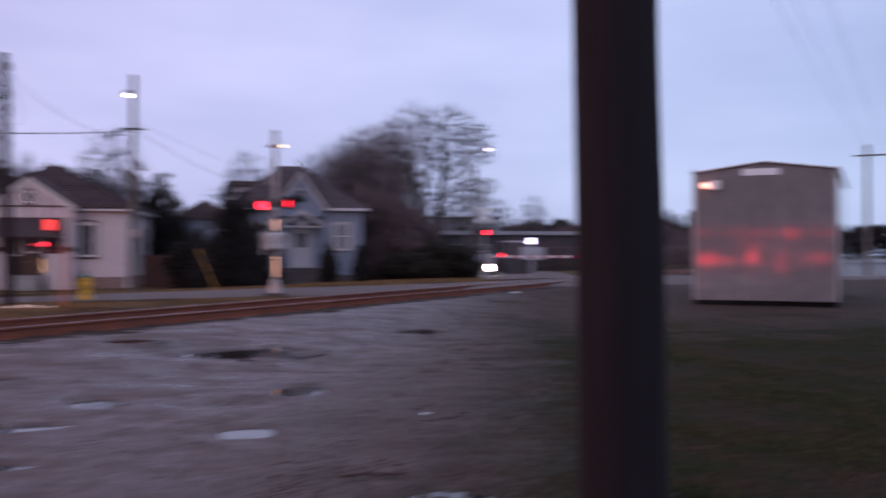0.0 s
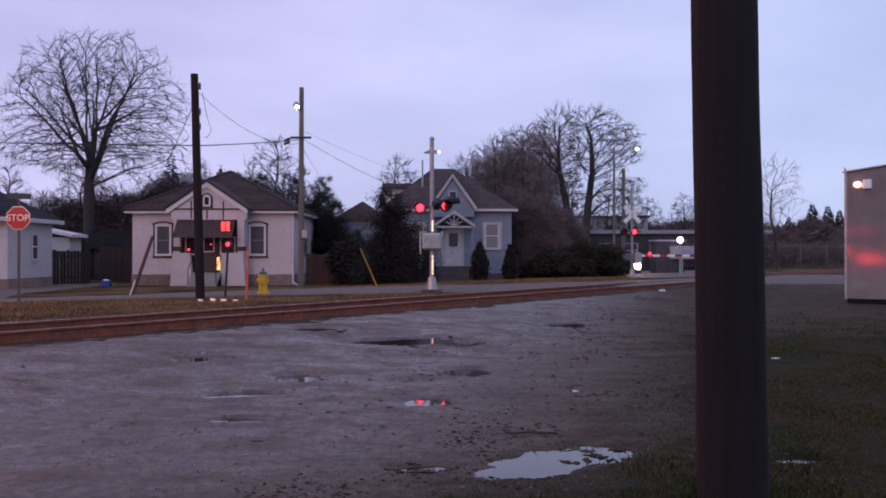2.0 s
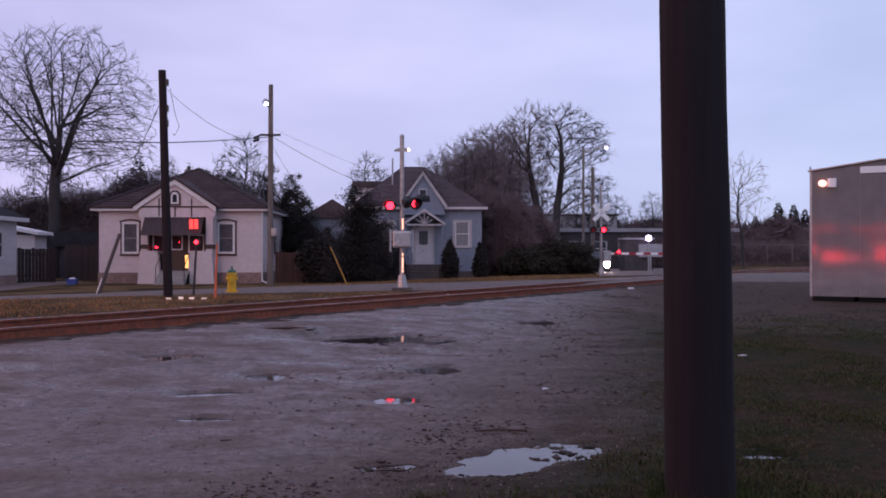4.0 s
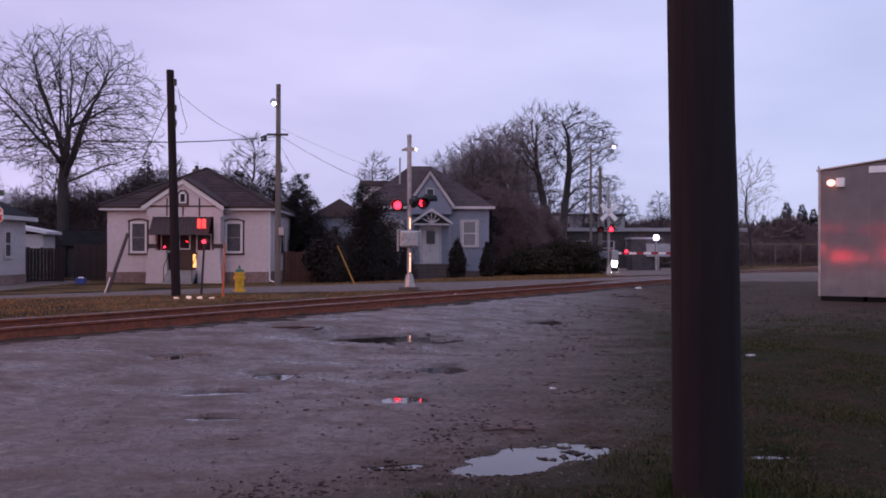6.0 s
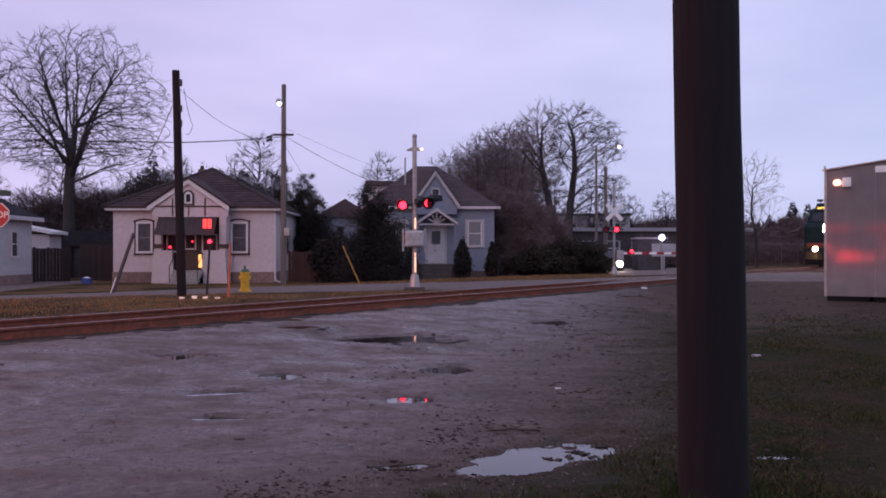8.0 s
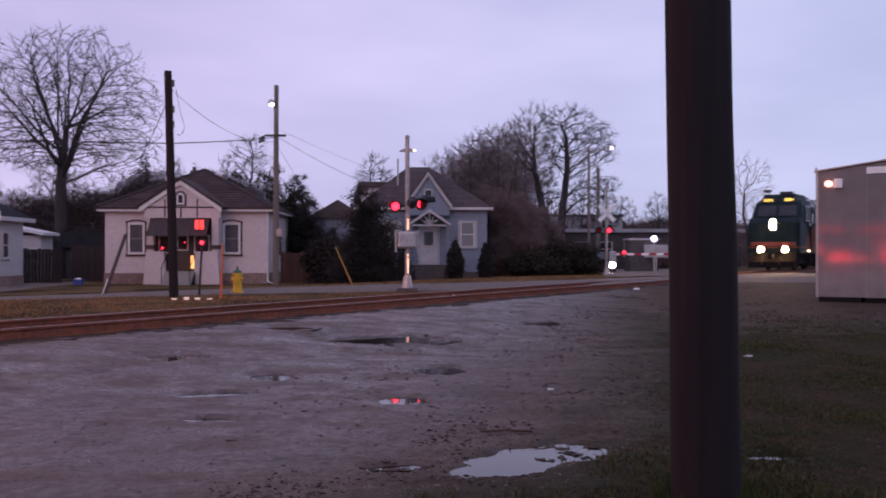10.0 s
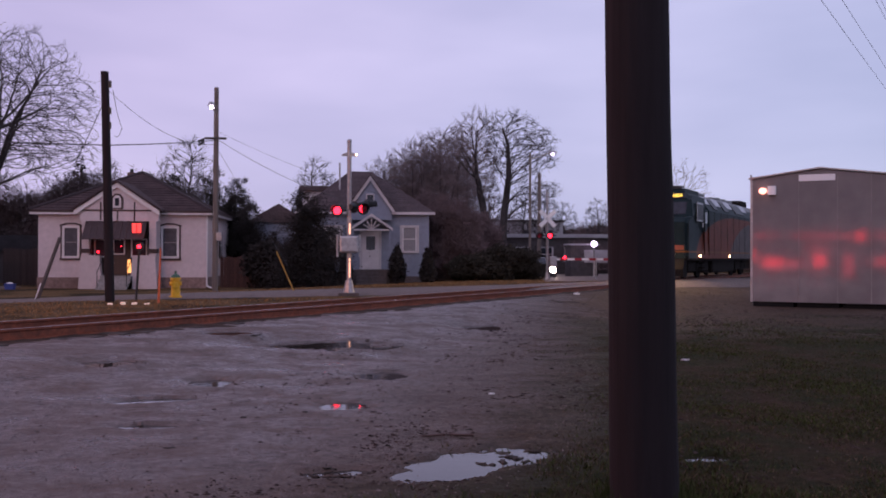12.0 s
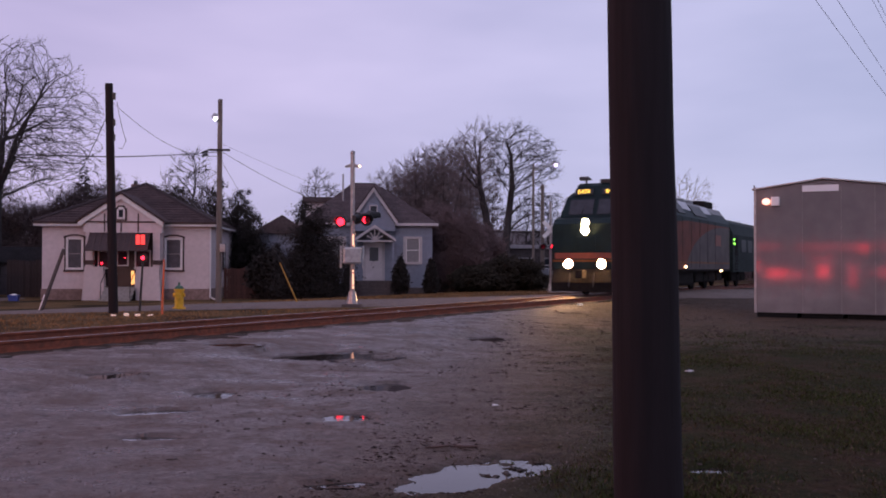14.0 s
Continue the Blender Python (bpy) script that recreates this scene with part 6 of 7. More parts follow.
# ---- the train ----
def livery():
    """Dark teal paint with an orange sweep and a grey flank: bands by place on the body."""
    m = bpy.data.materials.new("teal_orange_grey_body_paint")
    m.use_nodes = True
    n, l = m.node_tree.nodes, m.node_tree.links
    b = n["Principled BSDF"]
    b.inputs["Roughness"].default_value = 0.55
    b.inputs["Specular IOR Level"].default_value = 0.12
    co, sep = n.new("ShaderNodeTexCoord"), n.new("ShaderNodeSeparateXYZ")
    l.new(co.outputs["Object"], sep.inputs[0])

    def op(kind, a, c):
        o = n.new("ShaderNodeMath")
        o.operation = kind
        for k, v in enumerate((a, c)):
            if hasattr(v, "is_output"):
                l.new(v, o.inputs[k])
            else:
                o.inputs[k].default_value = v
        return o.outputs[0]

    def mixed(fac, a, c):
        x = n.new("ShaderNodeMix")
        x.data_type = "RGBA"
        l.new(fac, x.inputs[0])
        for k, v in ((6, a), (7, c)):
            if hasattr(v, "is_output"):
                l.new(v, x.inputs[k])
            else:
                x.inputs[k].default_value = (*v, 1)
        return x.outputs[2]

    x, z = sep.outputs["X"], sep.outputs["Z"]
    # the sweep: a quarter ellipse that rises from the cab's foot to the flank's upper line
    ex = op("DIVIDE", op("ADD", x, 10.6), 8.9)
    ez = op("DIVIDE", op("SUBTRACT", z, 1.0), 2.25)
    inside = op("LESS_THAN", op("ADD", op("MULTIPLY", ex, ex), op("MULTIPLY", ez, ez)), 1.0)
    behind = op("MULTIPLY", op("LESS_THAN", x, -10.6), op("LESS_THAN", z, 3.25))
    low = op("MAXIMUM", inside, behind)
    gx = op("DIVIDE", op("ADD", x, 17.5), 8.4)
    gz = op("DIVIDE", op("SUBTRACT", z, 0.6), 2.6)
    grey = op("MULTIPLY", op("LESS_THAN", op("ADD", op("MULTIPLY", gx, gx), op("MULTIPLY", gz, gz)), 1.0), low)
    grey = op("MAXIMUM", grey, op("MULTIPLY", op("LESS_THAN", x, -17.5), op("LESS_THAN", z, 3.18)))
    dirt = n.new("ShaderNodeTexNoise")
    dirt.inputs["Scale"].default_value, dirt.inputs["Detail"].default_value = 1.6, 6.0
    l.new(co.outputs["Object"], dirt.inputs["Vector"])
    c = mixed(low, (0.011, 0.026, 0.029), (0.165, 0.040, 0.022))
    c = mixed(grey, c, (0.105, 0.08, 0.078))
    c = mixed(op("MULTIPLY", op("LESS_THAN", z, 1.36), op("GREATER_THAN", z, 1.28)), c, (0.20, 0.075, 0.025))
    # grey roof and upper slope, with the sky's sheen painted in
    c = mixed(op("MULTIPLY", op("GREATER_THAN", z, 3.88), op("LESS_THAN", x, -4.25)), c, (0.30, 0.30, 0.31))
    grime = n.new("ShaderNodeMix")
    grime.data_type, grime.blend_type = "RGBA", "MULTIPLY"
    grime.inputs[0].default_value = 0.8
    l.new(c, grime.inputs[6])
    r = n.new("ShaderNodeValToRGB")
    r.color_ramp.elements[0].position, r.color_ramp.elements[1].position = 0.3, 0.7
    r.color_ramp.elements[0].color, r.color_ramp.elements[1].color = (0.45, 0.42, 0.40, 1), (1, 1, 1, 1)
    l.new(dirt.outputs["Fac"], r.inputs[0])
    l.new(r.outputs[0], grime.inputs[7])
    l.new(grime.outputs[2], b.inputs["Base Color"])
    return m


M_LIVERY = livery()
M_UNDER = mat("grimy_running_gear", (0.020, 0.017, 0.016), 0.9, spec=0.08, scale=8, vary=0.4, bump=0.3)
M_STEEL = mat("grimy_dark_coach", (0.026, 0.036, 0.036), 0.75, 0.0, spec=0.12, scale=5, vary=0.3)
M_COACHGLASS = mat("dirty_tinted_coach_glass", (0.02, 0.022, 0.024), 0.4, spec=0.1)
# Grey roof sheet whose base colour is lightened for the sky it reflects.
M_ROOFPANEL = mat("grey_roof_sheet_with_sky_sheen", (0.46, 0.46, 0.48), 0.4, scale=3, vary=0.3)
M_ROOFGREY = mat("grey_engine_roof", (0.20, 0.21, 0.22), 0.5, scale=4, vary=0.3)
LOCO_LENGTH = 18.4


def bogie(parent, x, name="truck"):
    t = new(name)
    t.parent = parent
    t.matrix_basis = pose(x, 0, 0)
    for sy in (-1, 1):
        part("side_frame", box(-2.1, 2.1, sy * 1.10 - 0.09, sy * 1.10 + 0.09, 0.36, 0.92, 0.08), M_UNDER, t)
        for wx in (-1.35, 1.35):
            part("wheel", rod((wx, sy * 0.69, 0.51), (wx, sy * 0.83, 0.51), 0.51, 0.50, 26), M_UNDER, t)
            part("axle_box", box(wx - 0.2, wx + 0.2, sy * 1.0 - 0.16, sy * 1.0 + 0.16, 0.36, 0.72, 0.04), M_UNDER, t)
        for sx in (-0.55, 0.55):
            part("spring", rod((sx, sy * 1.1, 0.42), (sx, sy * 1.1, 0.86), 0.13, 0.13, 12), M_UNDER, t)
        part("brake_cylinder", rod((-0.2, sy * 1.2, 0.85), (0.5, sy * 1.2, 0.85), 0.11, 0.11, 10), M_UNDER, t)
    part("bolster", box(-0.5, 0.5, -1.0, 1.0, 0.5, 0.95), M_UNDER, t)


def build_locomotive():
    """A boxy passenger diesel: nose at x = 0, the body runs back along -x, rail top at z = 0."""
    ob = thing("locomotive", 0, 0, 0, "grimy teal and orange passenger diesel locomotive with lit headlights", "locomotive")
    L = LOCO_LENGTH
    bm = prism([(0, 1.0), (0, 2.72), (-0.22, 2.92), (-0.95, 3.0), (-1.32, 3.78), (-1.50, 4.28), (-1.75, 4.40), (-4.3, 4.40), (-4.3, 1.0)], -1.5, 1.5)
    top = [e for e in bm.edges if abs(e.verts[0].co.y - e.verts[1].co.y) < 1e-4 and min(v.co.z for v in e.verts) > 4.2]
    bmesh.ops.bevel(bm, geom=top, offset=0.34, segments=3, affect="EDGES")
    nose = [e for e in bm.edges if max(v.co.x for v in e.verts) > -0.3 and min(v.co.x for v in e.verts) > -0.3 and abs(e.verts[0].co.y - e.verts[1].co.y) < 1e-4]
    bmesh.ops.bevel(bm, geom=nose, offset=0.16, segments=3, affect="EDGES")
    for v in bm.verts:
        v.co.y *= 1 - 0.20 * ease(3.15, 4.40, v.co.z)
    cab = part("cab", bm, M_LIVERY, ob)
    bm = bmesh.new()
    prof = [(-1.5, 1.0), (1.5, 1.0), (1.5, 3.42), (0.92, 4.18), (0.45, 4.33), (-0.45, 4.33), (-0.92, 4.18), (-1.5, 3.42)]
    a = [bm.verts.new((-4.3, y, z)) for y, z in prof]
    b = [bm.verts.new((-L, y, z)) for y, z in prof]
    bm.faces.new(a[::-1])
    bm.faces.new(b)
    for i in range(len(prof)):
        j = (i + 1) % len(prof)
        bm.faces.new((a[i], a[j], b[j], b[i]))
    bmesh.ops.recalc_face_normals(bm, faces=bm.faces)
    body = part("body", bm, M_LIVERY, ob)
    # windscreens lie on the slope of the cab front
    sl = math.degrees(math.atan2(0.78, -0.37))
    for y0, y1 in ((-1.12, -0.10), (0.10, 1.12)):
        q = []
        for t, yy in ((0.16, y0), (0.16, y1), (0.92, y1), (0.92, y0)):
            q.append((-0.95 - 0.37 * t + 0.018, yy, 3.0 + 0.78 * t + 0.008))
        w = part("windscreen", solid(q + [(x - 0.03, y, z - 0.01) for x, y, z in q], [(0, 1, 2, 3), (7, 6, 5, 4), (0, 4, 5, 1), (1, 5, 6, 2), (2, 6, 7, 3), (3, 7, 4, 0)]), M_GLASS, cab)
        part("wiper", rod((q[0][0] + 0.02, (y0 + y1) / 2, q[0][2]), (q[2][0] + 0.03, (y0 + y1) / 2 + 0.25, q[2][2] - 0.1), 0.012, 0.012, 5), M_BLACK, w)
    for yc in (-0.60, 0.60):
        nb = part("number_board", box(-0.03, 0.03, -0.40, 0.40, -0.13, 0.13, 0.02), M_BLACK, cab)
        nb.matrix_basis = pose(-1.385, yc, 4.03, 0, -20, 0)
        lettering("digits", "6404", 0.26, G_AMBER, nb, pose(0.033, 0, 0, 90, 0, 90), 0.003)
    for z in (2.46, 2.76):
        hl = part("headlight", rod((-0.05, 0, z), (0.07, 0, z), 0.165, 0.15, 18), M_GALV, cab)
        part("headlight_lens", rod((0.07, 0, z), (0.085, 0, z), 0.150, 0.14, 18), G_WARM, hl, "glowing headlight lens")
    for yc in (-0.69, 0.69):
        dl = part("ditch_light", rod((-0.02, yc, 1.20), (0.10, yc, 1.20), 0.18, 0.17, 16), M_GALV, cab)
        part("ditch_light_lens", rod((0.10, yc, 1.20), (0.115, yc, 1.20), 0.165, 0.15, 16), G_DITCH, dl, "glowing ditch light lens")
    part("nose_door", box(-0.012, 0.02, -0.42, 0.42, 1.65, 2.24, 0.02), M_LIVERY, cab)
    part("nose_stripe", box(-0.01, 0.012, -1.3, 1.3, 1.40, 1.62), mat("red_nose_band", (0.18, 0.035, 0.022), 0.6), cab)
    horn = part("horn", rod((-1.95, -0.72, 4.38), (-1.95, -0.72, 4.55), 0.04), M_BLACK, ob)
    for dy in (-0.14, 0.0, 0.14):
        part("horn_bell", rod((-2.1, -0.72 + dy, 4.58), (-1.7, -0.72 + dy, 4.60), 0.035, 0.085, 10), M_BLACK, horn)
    part("roof_beacon", box(-2.05, -1.62, 0.0, 0.75, 4.38, 4.54, 0.02), M_BLACK, ob)
    # cab side: window, door, handrails, steps
    for sy in (-1, 1):
        part("side_window_frame", box(-2.95, -1.75, sy * 1.50 - 0.02, sy * 1.50 + 0.02, 2.80, 3.72, 0.02), M_GALV, cab)
        part("side_window", box(-2.87, -1.83, sy * 1.522 - 0.008, sy * 1.522 + 0.008, 2.88, 3.64), M_BLACK, cab)
        d = part("cab_door", box(-3.9, -3.2, sy * 1.505 - 0.015, sy * 1.505 + 0.015, 1.45, 3.45, 0.01), M_LIVERY, cab)
        part("door_window", box(-3.75, -3.35, sy * 1.525 - 0.006, sy * 1.525 + 0.006, 2.75, 3.30), M_GLASS, d)
        for hx in (-3.05, -4.02):
            part("handrail", rod((hx, sy * 1.56, 1.2), (hx, sy * 1.56, 2.9), 0.018, 0.018, 6), M_UNDER, ob)
        for k in range(4):
            part("step", box(-3.9, -3.2, sy * 1.38 - 0.16, sy * 1.38 + 0.16, 0.30 + 0.22 * k, 0.34 + 0.22 * k), M_UNDER, ob)
        part("plate", box(-3.02, -2.82, sy * 1.508 - 0.006, sy * 1.508 + 0.006, 2.55, 2.75), M_SIGNWHITE, cab)
        for x in (-2.3, -9.0, -16.2):
            part("step_light", ball((x, sy * 1.54, 1.12 if x > -12 else 0.92), 0.065), G_MARK, ob, "lit step light")
        for x in (-5.4, -7.0, -8.6, -10.2, -11.8, -13.4, -15.0):
            part("body_panel_seam", box(x - 0.012, x + 0.012, sy * 1.5 - 0.008, sy * 1.5 + 0.008, 1.1, 3.40), M_UNDER, body)
        for x0, x1 in ((-6.6, -5.6), (-9.4, -8.2), (-13.6, -11.2)):
            g = part("air_grille", box(x0, x1, -0.03, 0.03, -0.32, 0.32), M_BLACK, body)
            g.matrix_basis = pose(0, sy * 1.235, 3.80, sy * 37.5, 0, 0)
        for x0, x1 in ((-5.5, -4.4), (-8.1, -6.75), (-11.1, -9.55), (-15.2, -13.75)):
            g = part("roof_panel", box(x0, x1, -0.022, 0.022, -0.02, 0.46), M_ROOFPANEL, body, "sloping grey roof panel, paled by a painted sky sheen")
            g.matrix_basis = pose(0, sy * 1.215, 3.80, sy * 37.5, 0, 0)
        part("emblem_panel", box(-16.3, -15.1, sy * 1.505 - 0.006, sy * 1.505 + 0.006, 2.2, 2.75), mat("plain_orange_panel", (0.20, 0.05, 0.03), 0.6), body)
        part("sill", box(-L, -0.1, sy * 1.42 - 0.06, sy * 1.42 + 0.06, 0.92, 1.10), M_UNDER, ob)
    # roof fans, exhaust, raised rear hatch
    for x in (-10.6, -12.2, -13.8):
        f = part("radiator_fan", rod((x, 0, 4.30), (x, 0, 4.46), 0.62, 0.60, 22), M_ROOFGREY, body)
        part("fan_hub", rod((x, 0, 4.46), (x, 0, 4.50), 0.18, 0.15, 12), M_UNDER, f)
    part("exhaust_stack", box(-7.9, -7.2, -0.3, 0.3, 4.3, 4.52, 0.03), M_UNDER, body)
    part("roof_hatch", box(-6.6, -4.9, -0.7, 0.7, 4.30, 4.42, 0.04), M_ROOFGREY, body)
    part("roof_hatch", box(-17.2, -15.3, -0.85, 0.85, 4.22, 4.56, 0.05), M_UNDER, body)
    part("pilot", prism([(0.28, 0.16), (0.30, 0.5), (0.02, 1.0), (-0.35, 1.0), (-0.35, 0.16)], -1.35, 1.35), M_UNDER, ob, "dark steel snow plough pilot")
    part("coupler", box(0.25, 0.75, -0.14, 0.14, 0.66, 0.98, 0.04), M_UNDER, ob)
    for yc in (-0.55, 0.45):
        part("air_hose", rod((0.3, yc, 0.85), (0.42, yc, 0.35), 0.03, 0.03, 6), M_BLACK, ob)
    part("fuel_tank", box(-11.4, -5.9, -1.3, 1.3, 0.24, 1.0, 0.14), M_UNDER, ob)
    part("equipment_box", box(-17.6, -16.4, -1.25, 1.25, 0.4, 1.0, 0.06), M_UNDER, ob)
    part("underframe", box(-L, 0, -1.35, 1.35, 0.86, 1.02), M_UNDER, ob)
    bogie(ob, -3.3)
    bogie(ob, -14.2)
    return ob


def build_coach():
    ob = thing("passenger_coach", 0, 0, 0, "dark stainless passenger coach coupled behind the locomotive", "railway coach")
    L = 25.9
    bm = bmesh.new()
    prof = [(-1.5, 0.9), (1.5, 0.9), (1.52, 3.1), (1.25, 3.75), (0.7, 4.05), (-0.7, 4.05), (-1.25, 3.75), (-1.52, 3.1)]
    a = [bm.verts.new((0, y, z)) for y, z in prof]
    b = [bm.verts.new((-L, y, z)) for y, z in prof]
    bm.faces.new(a[::-1])
    bm.faces.new(b)
    for i in range(len(prof)):
        j = (i + 1) % len(prof)
        bm.faces.new((a[i], a[j], b[j], b[i]))
    bmesh.ops.recalc_face_normals(bm, faces=bm.faces)
    body = part("body", bm, M_STEEL, ob)
    for sy in (-1, 1):
        for i in range(10):
            part("coach_window", box(-3.9 - i * 2.0, -2.5 - i * 2.0, sy * 1.512 - 0.01, sy * 1.512 + 0.01, 2.1, 2.85), M_COACHGLASS, body)
        part("vestibule_door", box(-1.4, -0.6, sy * 1.51 - 0.012, sy * 1.51 + 0.012, 1.0, 2.95), M_UNDER, body)
        for k in range(5):
            part("fluting", box(-L, 0, sy * 1.515 - 0.012, sy * 1.515 + 0.012, 1.1 + 0.17 * k, 1.17 + 0.17 * k), M_STEEL, body)
    for z in (2.55, 2.80):
        part("marker_light", ball((-0.2, 1.56, z), 0.06), G_GREEN, body, "lit green marker lamp")
    part("diaphragm", box(0, 0.5, -0.55, 0.55, 1.0, 3.3), M_UNDER, ob)
    bogie(ob, -3.2)
    bogie(ob, -22.7)
    return ob


loco = build_locomotive()
loco.scale = (1.08, 1, 1.055)
coach = build_coach()


# ---- what lies about on the lot ----
def scatter_stones():
    rnd = random.Random(17)
    vs, fs = [], []
    for i in range(30000):
        y = 4.9 + 13.5 * rnd.random() ** 1.7
        x = rnd.uniform(-0.56, 0.56) * y + rnd.uniform(-0.5, 0.5)
        n = across(x, y)
        if n < 1.7 or x - min(0.24 * y - 0.35, y - 5.75) > 0.5 or noise.noise(Vector((x * 0.6, y * 0.6, 7))) < rnd.uniform(-0.7, 0.45):
            continue
        s = 0.005 + 0.012 * rnd.random() ** 3 + 0.0004 * y + (0.03 if rnd.random() < 0.006 else 0)
        z = land(x, y)
        b = len(vs)
        a0 = rnd.uniform(0, math.tau)
        for k in range(4):
            a = a0 + k * math.pi / 2
            q = s * rnd.uniform(0.7, 1.3)
            vs.append((x + q * math.cos(a), y + q * math.sin(a), z - 0.3 * s))
        vs.append((x + rnd.uniform(-0.3, 0.3) * s, y + rnd.uniform(-0.3, 0.3) * s, z + s * rnd.uniform(0.25, 0.6)))
        fs += [(b + k, b + (k + 1) % 4, b + 4) for k in range(4)]
    tagged(raw("loose_stones", vs, fs, M_STONES), "loose wet stones and grit strewn over the lot", "gravel", kind="stuff")


def scatter_clods():
    """Small dark lumps and pale crumbs over the trodden soil between gravel and grass."""
    rnd = random.Random(29)
    dark, pale = ([], []), ([], [])
    for i in range(85000):
        y = 5.2 + 34 * rnd.random() ** 1.7
        x = rnd.uniform(-0.22, 0.58) * y
        edge = x - min(0.24 * y - 0.35, y - 5.75)
        heap = noise.noise(Vector((x * 0.9, y * 0.45, 21))) + 0.7 * noise.noise(Vector((x * 2.9, y * 1.3, 22)))
        if not -3.2 < edge + rnd.gauss(0, 0.7) < 2.6 + 14 * ease(14, 22, y) or across(x, y) < 2.2 or heap < rnd.uniform(-0.1, 0.7):
            continue
        z = land(x, y)
        if z < -0.045:
            continue
        vs, fs = pale if rnd.random() < 0.10 else dark
        s = (0.003 + 0.014 * rnd.random() ** 5) * (1 + 0.06 * y) * (0.6 if vs is pale[0] else 1)
        a0, b = rnd.uniform(0, math.tau), len(vs)
        for k in range(5):
            a, q = a0 + k * math.tau / 5, s * rnd.uniform(0.7, 1.5)
            vs.append((x + 1.4 * q * math.cos(a), y + q * math.sin(a), z - 0.004))
        for k in range(3):
            a, q = a0 + k * math.tau / 3, s * rnd.uniform(0.3, 0.8)
            vs.append((x + q * math.cos(a), y + q * math.sin(a), z + s * rnd.uniform(0.2, 0.5)))
        fs += [(b, b + 1, b + 5), (b + 1, b + 2, b + 6, b + 5), (b + 2, b + 3, b + 6), (b + 3, b + 4, b + 7, b + 6), (b + 4, b, b + 5, b + 7), (b + 5, b + 6, b + 7)]
    tagged(raw("mud_crumbs", *dark, M_CLOD), "dark wet crumbs of mud trodden about the lot", "mud", kind="stuff")
    tagged(raw("pale_crumbs", *pale, M_STONES), "pale stone chips lying in the mud", "gravel", kind="stuff")


def scatter_grass():
    rnd = random.Random(23)
    street = [(p[0] + (q[0] - p[0]) * k / 10, p[1] + (q[1] - p[1]) * k / 10) for p, q in zip(STREET[1:-2], STREET[2:-1]) for k in range(10)]
    green, dry = ([], []), ([], [])
    for i in range(230000):
        y = 4.7 + 21 * rnd.random() ** 1.8
        x = rnd.uniform(-0.1, 0.62) * y
        edge = x - min(0.24 * y - 0.25, y - 5.85) + 1.5 * noise.noise(Vector((x * 0.9, y * 0.9, 3))) + 0.8 * noise.noise(Vector((x * 3, y * 3, 8)))
        patch = noise.noise(Vector((x * 0.8, y * 0.5, 12))) + 0.5 * noise.noise(Vector((x * 2.6, y * 1.7, 14)))
        if edge < rnd.uniform(0.0, 2.2) or across(x, y) < 2.4 or patch + 0.25 < rnd.uniform(-0.4, 0.7) or rnd.random() < ease(14, 25, y):
            continue
        z = land(x, y)
        if z < -0.03:
            continue
        vs, fs = dry if rnd.random() < 0.42 - 0.4 * patch else green
        h = rnd.uniform(0.010, 0.030) * (1 + 0.7 * patch) * (1 + 0.7 * (1 - ease(5.5, 9.0, y)))
        a = rnd.uniform(0, math.tau)
        w = 0.003 + 0.0005 * y
        lx, ly = rnd.gauss(0, 0.9) * h, rnd.gauss(0, 0.9) * h
        b = len(vs)
        vs += [(x - w * math.cos(a), y - w * math.sin(a), z - 0.01), (x + w * math.cos(a), y + w * math.sin(a), z - 0.01), (x + lx, y + ly, z + h)]
        fs.append((b, b + 1, b + 2))
    tagged(raw("lawn_grass", *green, M_GRASSBLADE), "short thin winter grass at the edge of the lot", "grass", kind="stuff")
    tagged(raw("dead_grass", *dry, M_GRASSDRY), "dead brown grass trodden into the mud", "grass", kind="stuff")
    vs, fs = [], []
    for i in range(60000):
        s, n = rnd.uniform(-14, 40), -1.7 - 10 * rnd.random() ** 1.3
        x, y = on_track(s, n)
        if min(math.hypot(x - a, y - b) for a, b in street) < 3.3 or noise.noise(Vector((x * 0.5, y * 0.5, 2))) < rnd.uniform(-0.9, 0.2):
            continue
        z = land(x, y)
        h = rnd.uniform(0.015, 0.055)
        a = rnd.uniform(0, math.tau)
        b = len(vs)
        vs += [(x - 0.02 * math.cos(a), y - 0.02 * math.sin(a), z - 0.02), (x + 0.02 * math.cos(a), y + 0.02 * math.sin(a), z - 0.02), (x + rnd.gauss(0, 0.4) * h, y + rnd.gauss(0, 0.4) * h, z + h)]
        fs.append((b, b + 1, b + 2))
    tagged(raw("verge_grass", vs, fs, M_LEAFDEAD), "dry tawny grass on the railway verge", "grass", kind="stuff")
    vs, fs = [], []
    for i in range(420):
        a, q = rnd.uniform(0, math.tau), rnd.uniform(0.19, 0.34)
        x, y = 1.735 + q * math.cos(a), 5.70 + q * math.sin(a)
        h = rnd.uniform(0.04, 0.14)
        b = len(vs)
        vs += [(x - 0.005, y, -0.02), (x + 0.005, y, -0.02), (x + rnd.gauss(0, 0.3) * h, y + rnd.gauss(0, 0.3) * h, h)]
        fs.append((b, b + 1, b + 2))
    tagged(raw("tall_grass_tuft", vs, fs, M_GRASSBLADE), "taller dry grass round the foot of the pole", "grass", kind="stuff")


scatter_stones()
scatter_clods()
scatter_grass()


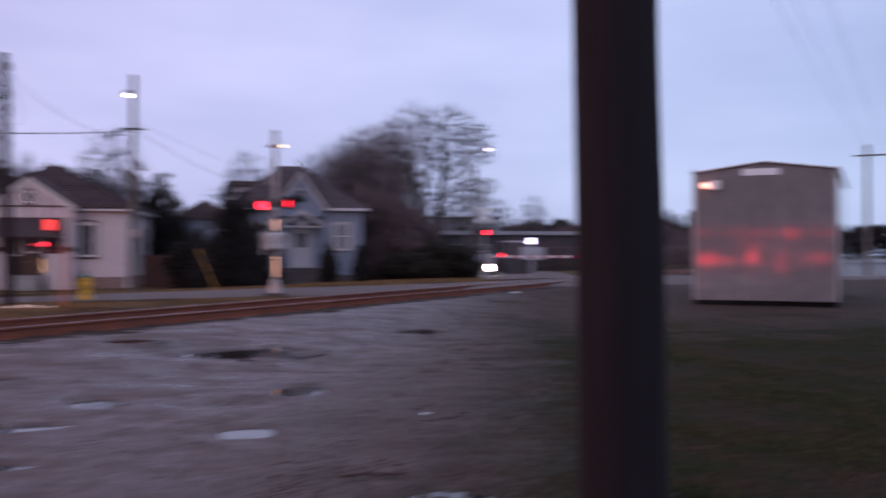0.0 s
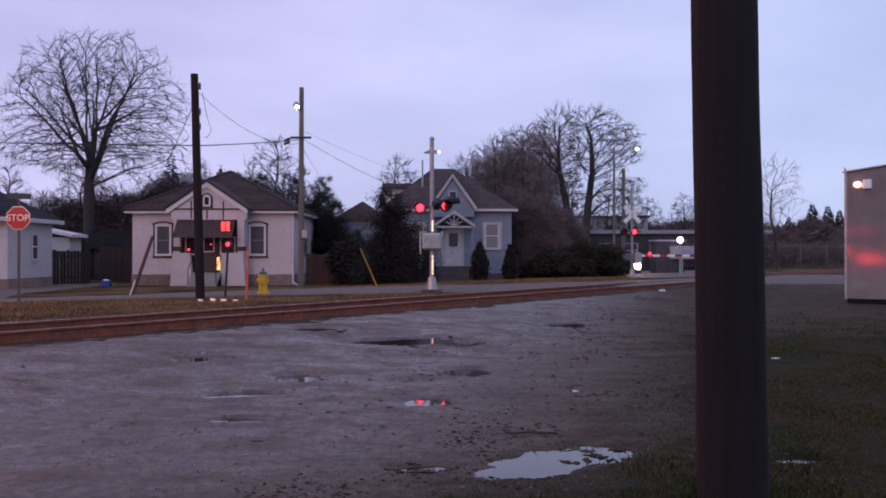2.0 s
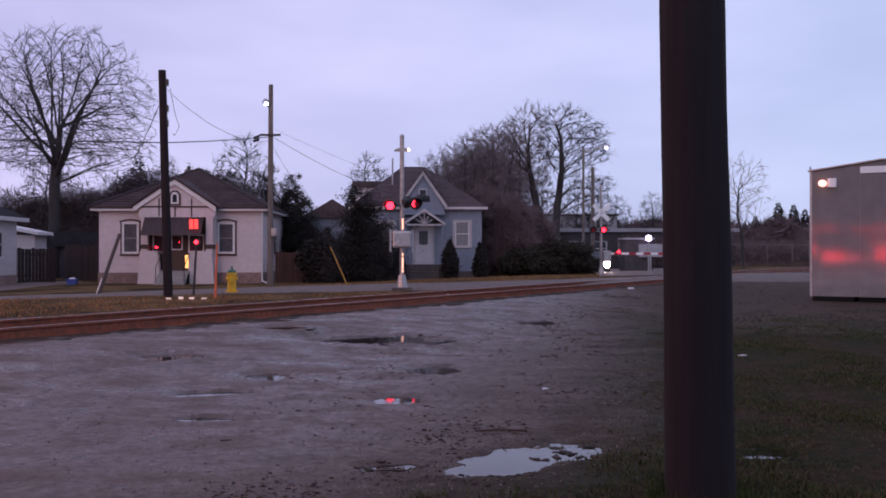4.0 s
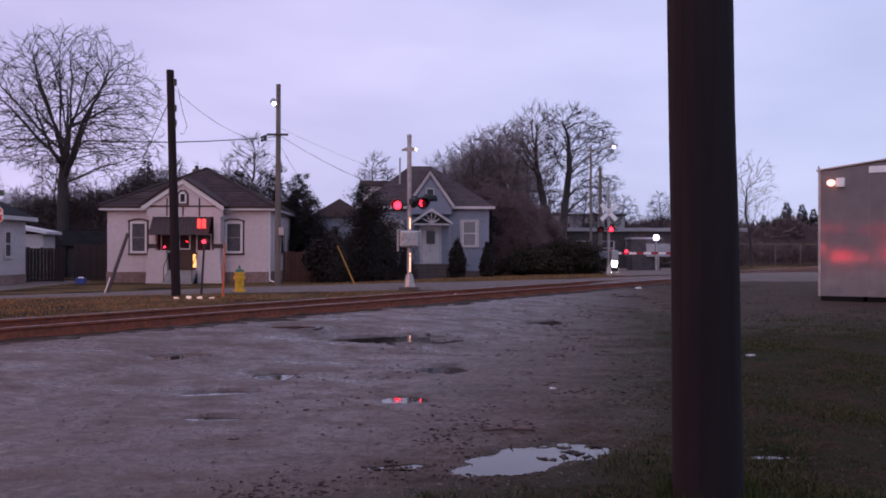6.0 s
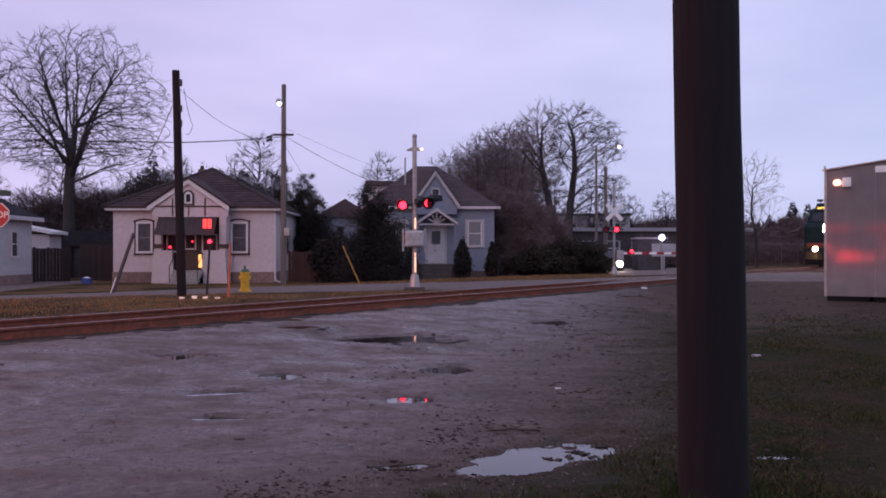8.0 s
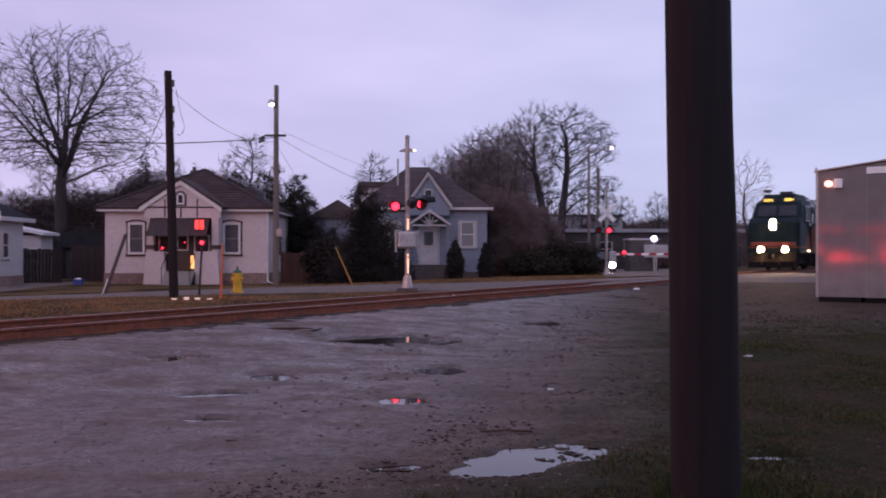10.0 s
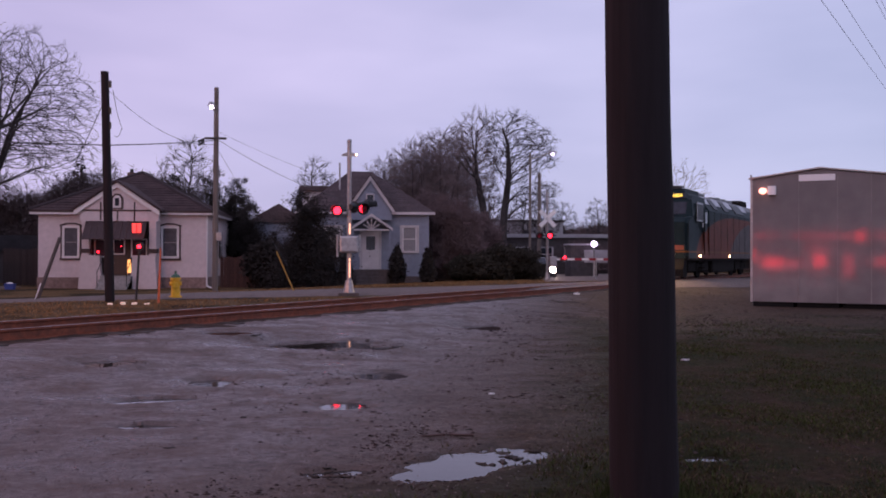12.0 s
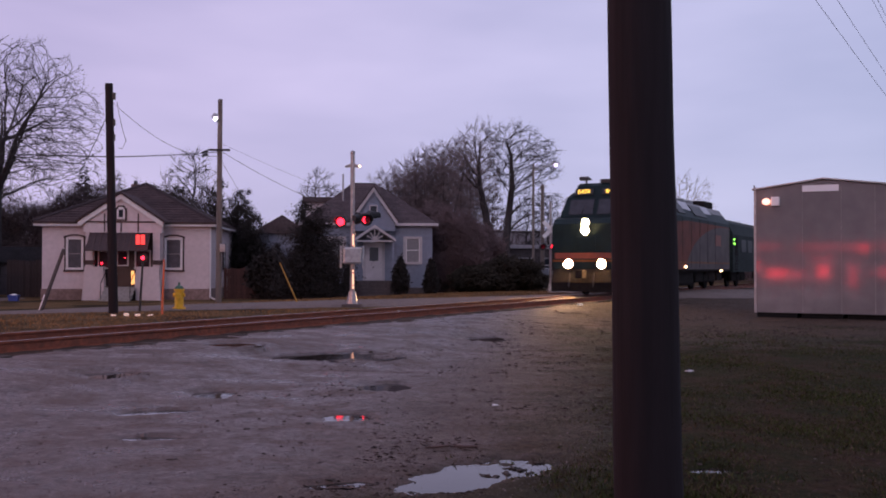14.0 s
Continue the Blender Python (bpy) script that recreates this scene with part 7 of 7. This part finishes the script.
def litter(name, x, y, w, d, h, material, label, category, turn=0.0, seed=0):
    """A crumpled scrap lying on the ground."""
    rnd = random.Random(seed)
    bm = box(-w / 2, w / 2, -d / 2, d / 2, 0, h)
    bmesh.ops.subdivide_edges(bm, edges=list(bm.edges), cuts=2, use_grid_fill=True)
    for v in bm.verts:
        v.co += Vector((rnd.gauss(0, w * 0.05), rnd.gauss(0, d * 0.05), abs(rnd.gauss(0, h * 0.35)) if v.co.z > h * 0.3 else 0))
    ob = part(name, bm, material)
    ob.matrix_basis = pose(x, y, land(x, y) - 0.004, 0, 0, turn)
    return tagged(ob, label, category)


litter("crumpled_paper", 4.72, 13.6, 0.12, 0.06, 0.02, M_WHITESIDE, "crumpled white paper scrap lying in the grass", "litter", 20, 1)
litter("crumpled_paper", 0.95, 26.2, 0.22, 0.16, 0.05, M_SIGNWHITE, "crumpled white paper scrap lying on the gravel", "litter", 50, 2)
litter("crumpled_paper", 1.42, 10.4, 0.06, 0.03, 0.01, M_SIGNWHITE, "small pale scrap lying on the wet gravel", "litter", 10, 3)
litter("crumpled_paper", -4.75, 15.9, 0.16, 0.10, 0.05, M_SIGNWHITE, "crumpled pale scrap lying beside the rail", "litter", 80, 4)
litter("crumpled_paper", 7.3, 32.0, 0.18, 0.10, 0.04, M_SIGNWHITE, "crumpled white paper scrap lying beside the road", "litter", 35, 5)
litter("crumpled_paper", 18.6, 46.0, 0.34, 0.16, 0.08, M_WHITESIDE, "crumpled white paper scrap lying on the road", "litter", 35, 6)
stick = tagged(part("broken_stick", rod((0, 0, 0.008), (0.20, 0.04, 0.014), 0.007, 0.009, 7, rod((0.24, 0.03, 0.012), (0.44, 0.0, 0.010), 0.012, 0.008, 7)), M_BRICK), "rusty broken stick lying on the wet gravel", "stick")
stick.matrix_basis = pose(0.50, 7.98, land(0.7, 7.98))
for k, (x, y, s) in enumerate(((0.12, 9.25, 0.035), (1.05, 9.6, 0.03), (-0.55, 9.3, 0.04), (0.65, 9.0, 0.03), (1.35, 7.4, 0.035), (1.18, 7.15, 0.05), (0.95, 6.95, 0.04), (1.05, 7.05, 0.05), (0.88, 7.0, 0.045), (1.12, 7.22, 0.06), (1.22, 7.05, 0.04), (0.35, 6.35, 0.05), (0.52, 6.42, 0.035), (0.05, 6.75, 0.05), (-0.25, 6.85, 0.035), (-1.1, 9.0, 0.035), (-0.7, 8.1, 0.03), (0.2, 10.8, 0.03), (-1.5, 7.6, 0.04), (-0.35, 7.4, 0.03))):
    rock = ball((0, 0, s * 0.08), s * 0.6, sx=1.7, sz=0.34, u=10, v=7)
    for v in rock.verts:
        v.co *= 1 + 0.9 * noise.noise(v.co * 45 + Vector((k, 0, 0)))
    o = part("mud_clod", rock, M_TIE)
    o.matrix_basis = pose(x, y, max(land(x, y), -0.03), 0, 0, 40 * k)
    tagged(o, "dark wet clod of mud on the lot", "mud clod", "mud clods")

# ---- behind the camera: unseen wall and red bands added for the shed's mirror image ----
store = thing("roadside_store", -22.0, -12.0, 0.0, "unseen dark wall with red lit bands, added for the shed to mirror", "store", turn=-55)
part("wall", box(-34, 34, -6, 0, -0.3, 11.0), M_FARDARK, store)
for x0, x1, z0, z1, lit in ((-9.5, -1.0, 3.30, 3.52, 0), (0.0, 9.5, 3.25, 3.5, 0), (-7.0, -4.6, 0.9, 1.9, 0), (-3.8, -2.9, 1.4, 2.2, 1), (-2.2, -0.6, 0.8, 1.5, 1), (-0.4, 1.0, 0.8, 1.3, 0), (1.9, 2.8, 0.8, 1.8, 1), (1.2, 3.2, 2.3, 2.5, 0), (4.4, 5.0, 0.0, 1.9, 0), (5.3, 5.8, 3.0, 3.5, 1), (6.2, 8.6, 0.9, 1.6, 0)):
    part("mirrored_band", box(x0, x1, 0.01, 0.08, z0, z1), G_MIRRORPANEL if lit else G_MIRRORBAND, store, "bright red glowing panel" if lit else "glowing red band")


def motions():
    # the lens turns once a second, like a beacon
    walk(beacon, [(k / 6, pose(0.44, -0.12, 2.66, 0, 0, 60 * k - 108)) for k in range(85)])
    # nose of the locomotive along the track
    nose = [(0.0, 120.0), (2.0, 106.0), (4.0, 92.0), (6.0, 78.2), (7.0, 71.2), (7.7, 66.3), (8.8, 58.6), (9.8, 51.7), (10.5, 47.3), (11.0, 44.3), (11.5, 41.7), (12.0, 39.0), (12.5, 36.2), (13.5, 30.6), (14.0, 28.0)]
    for thing_, back in ((loco, 0.0), (coach, LOCO_LENGTH * 1.08 + 0.9)):
        rows = []
        for t, s in nose:
            x, y = on_track(s + back)
            rows.append((t, pose(x, y, RAIL_TOP, 0, 0, TRACK_TURN + 180)))
        walk(thing_, rows)


motions()
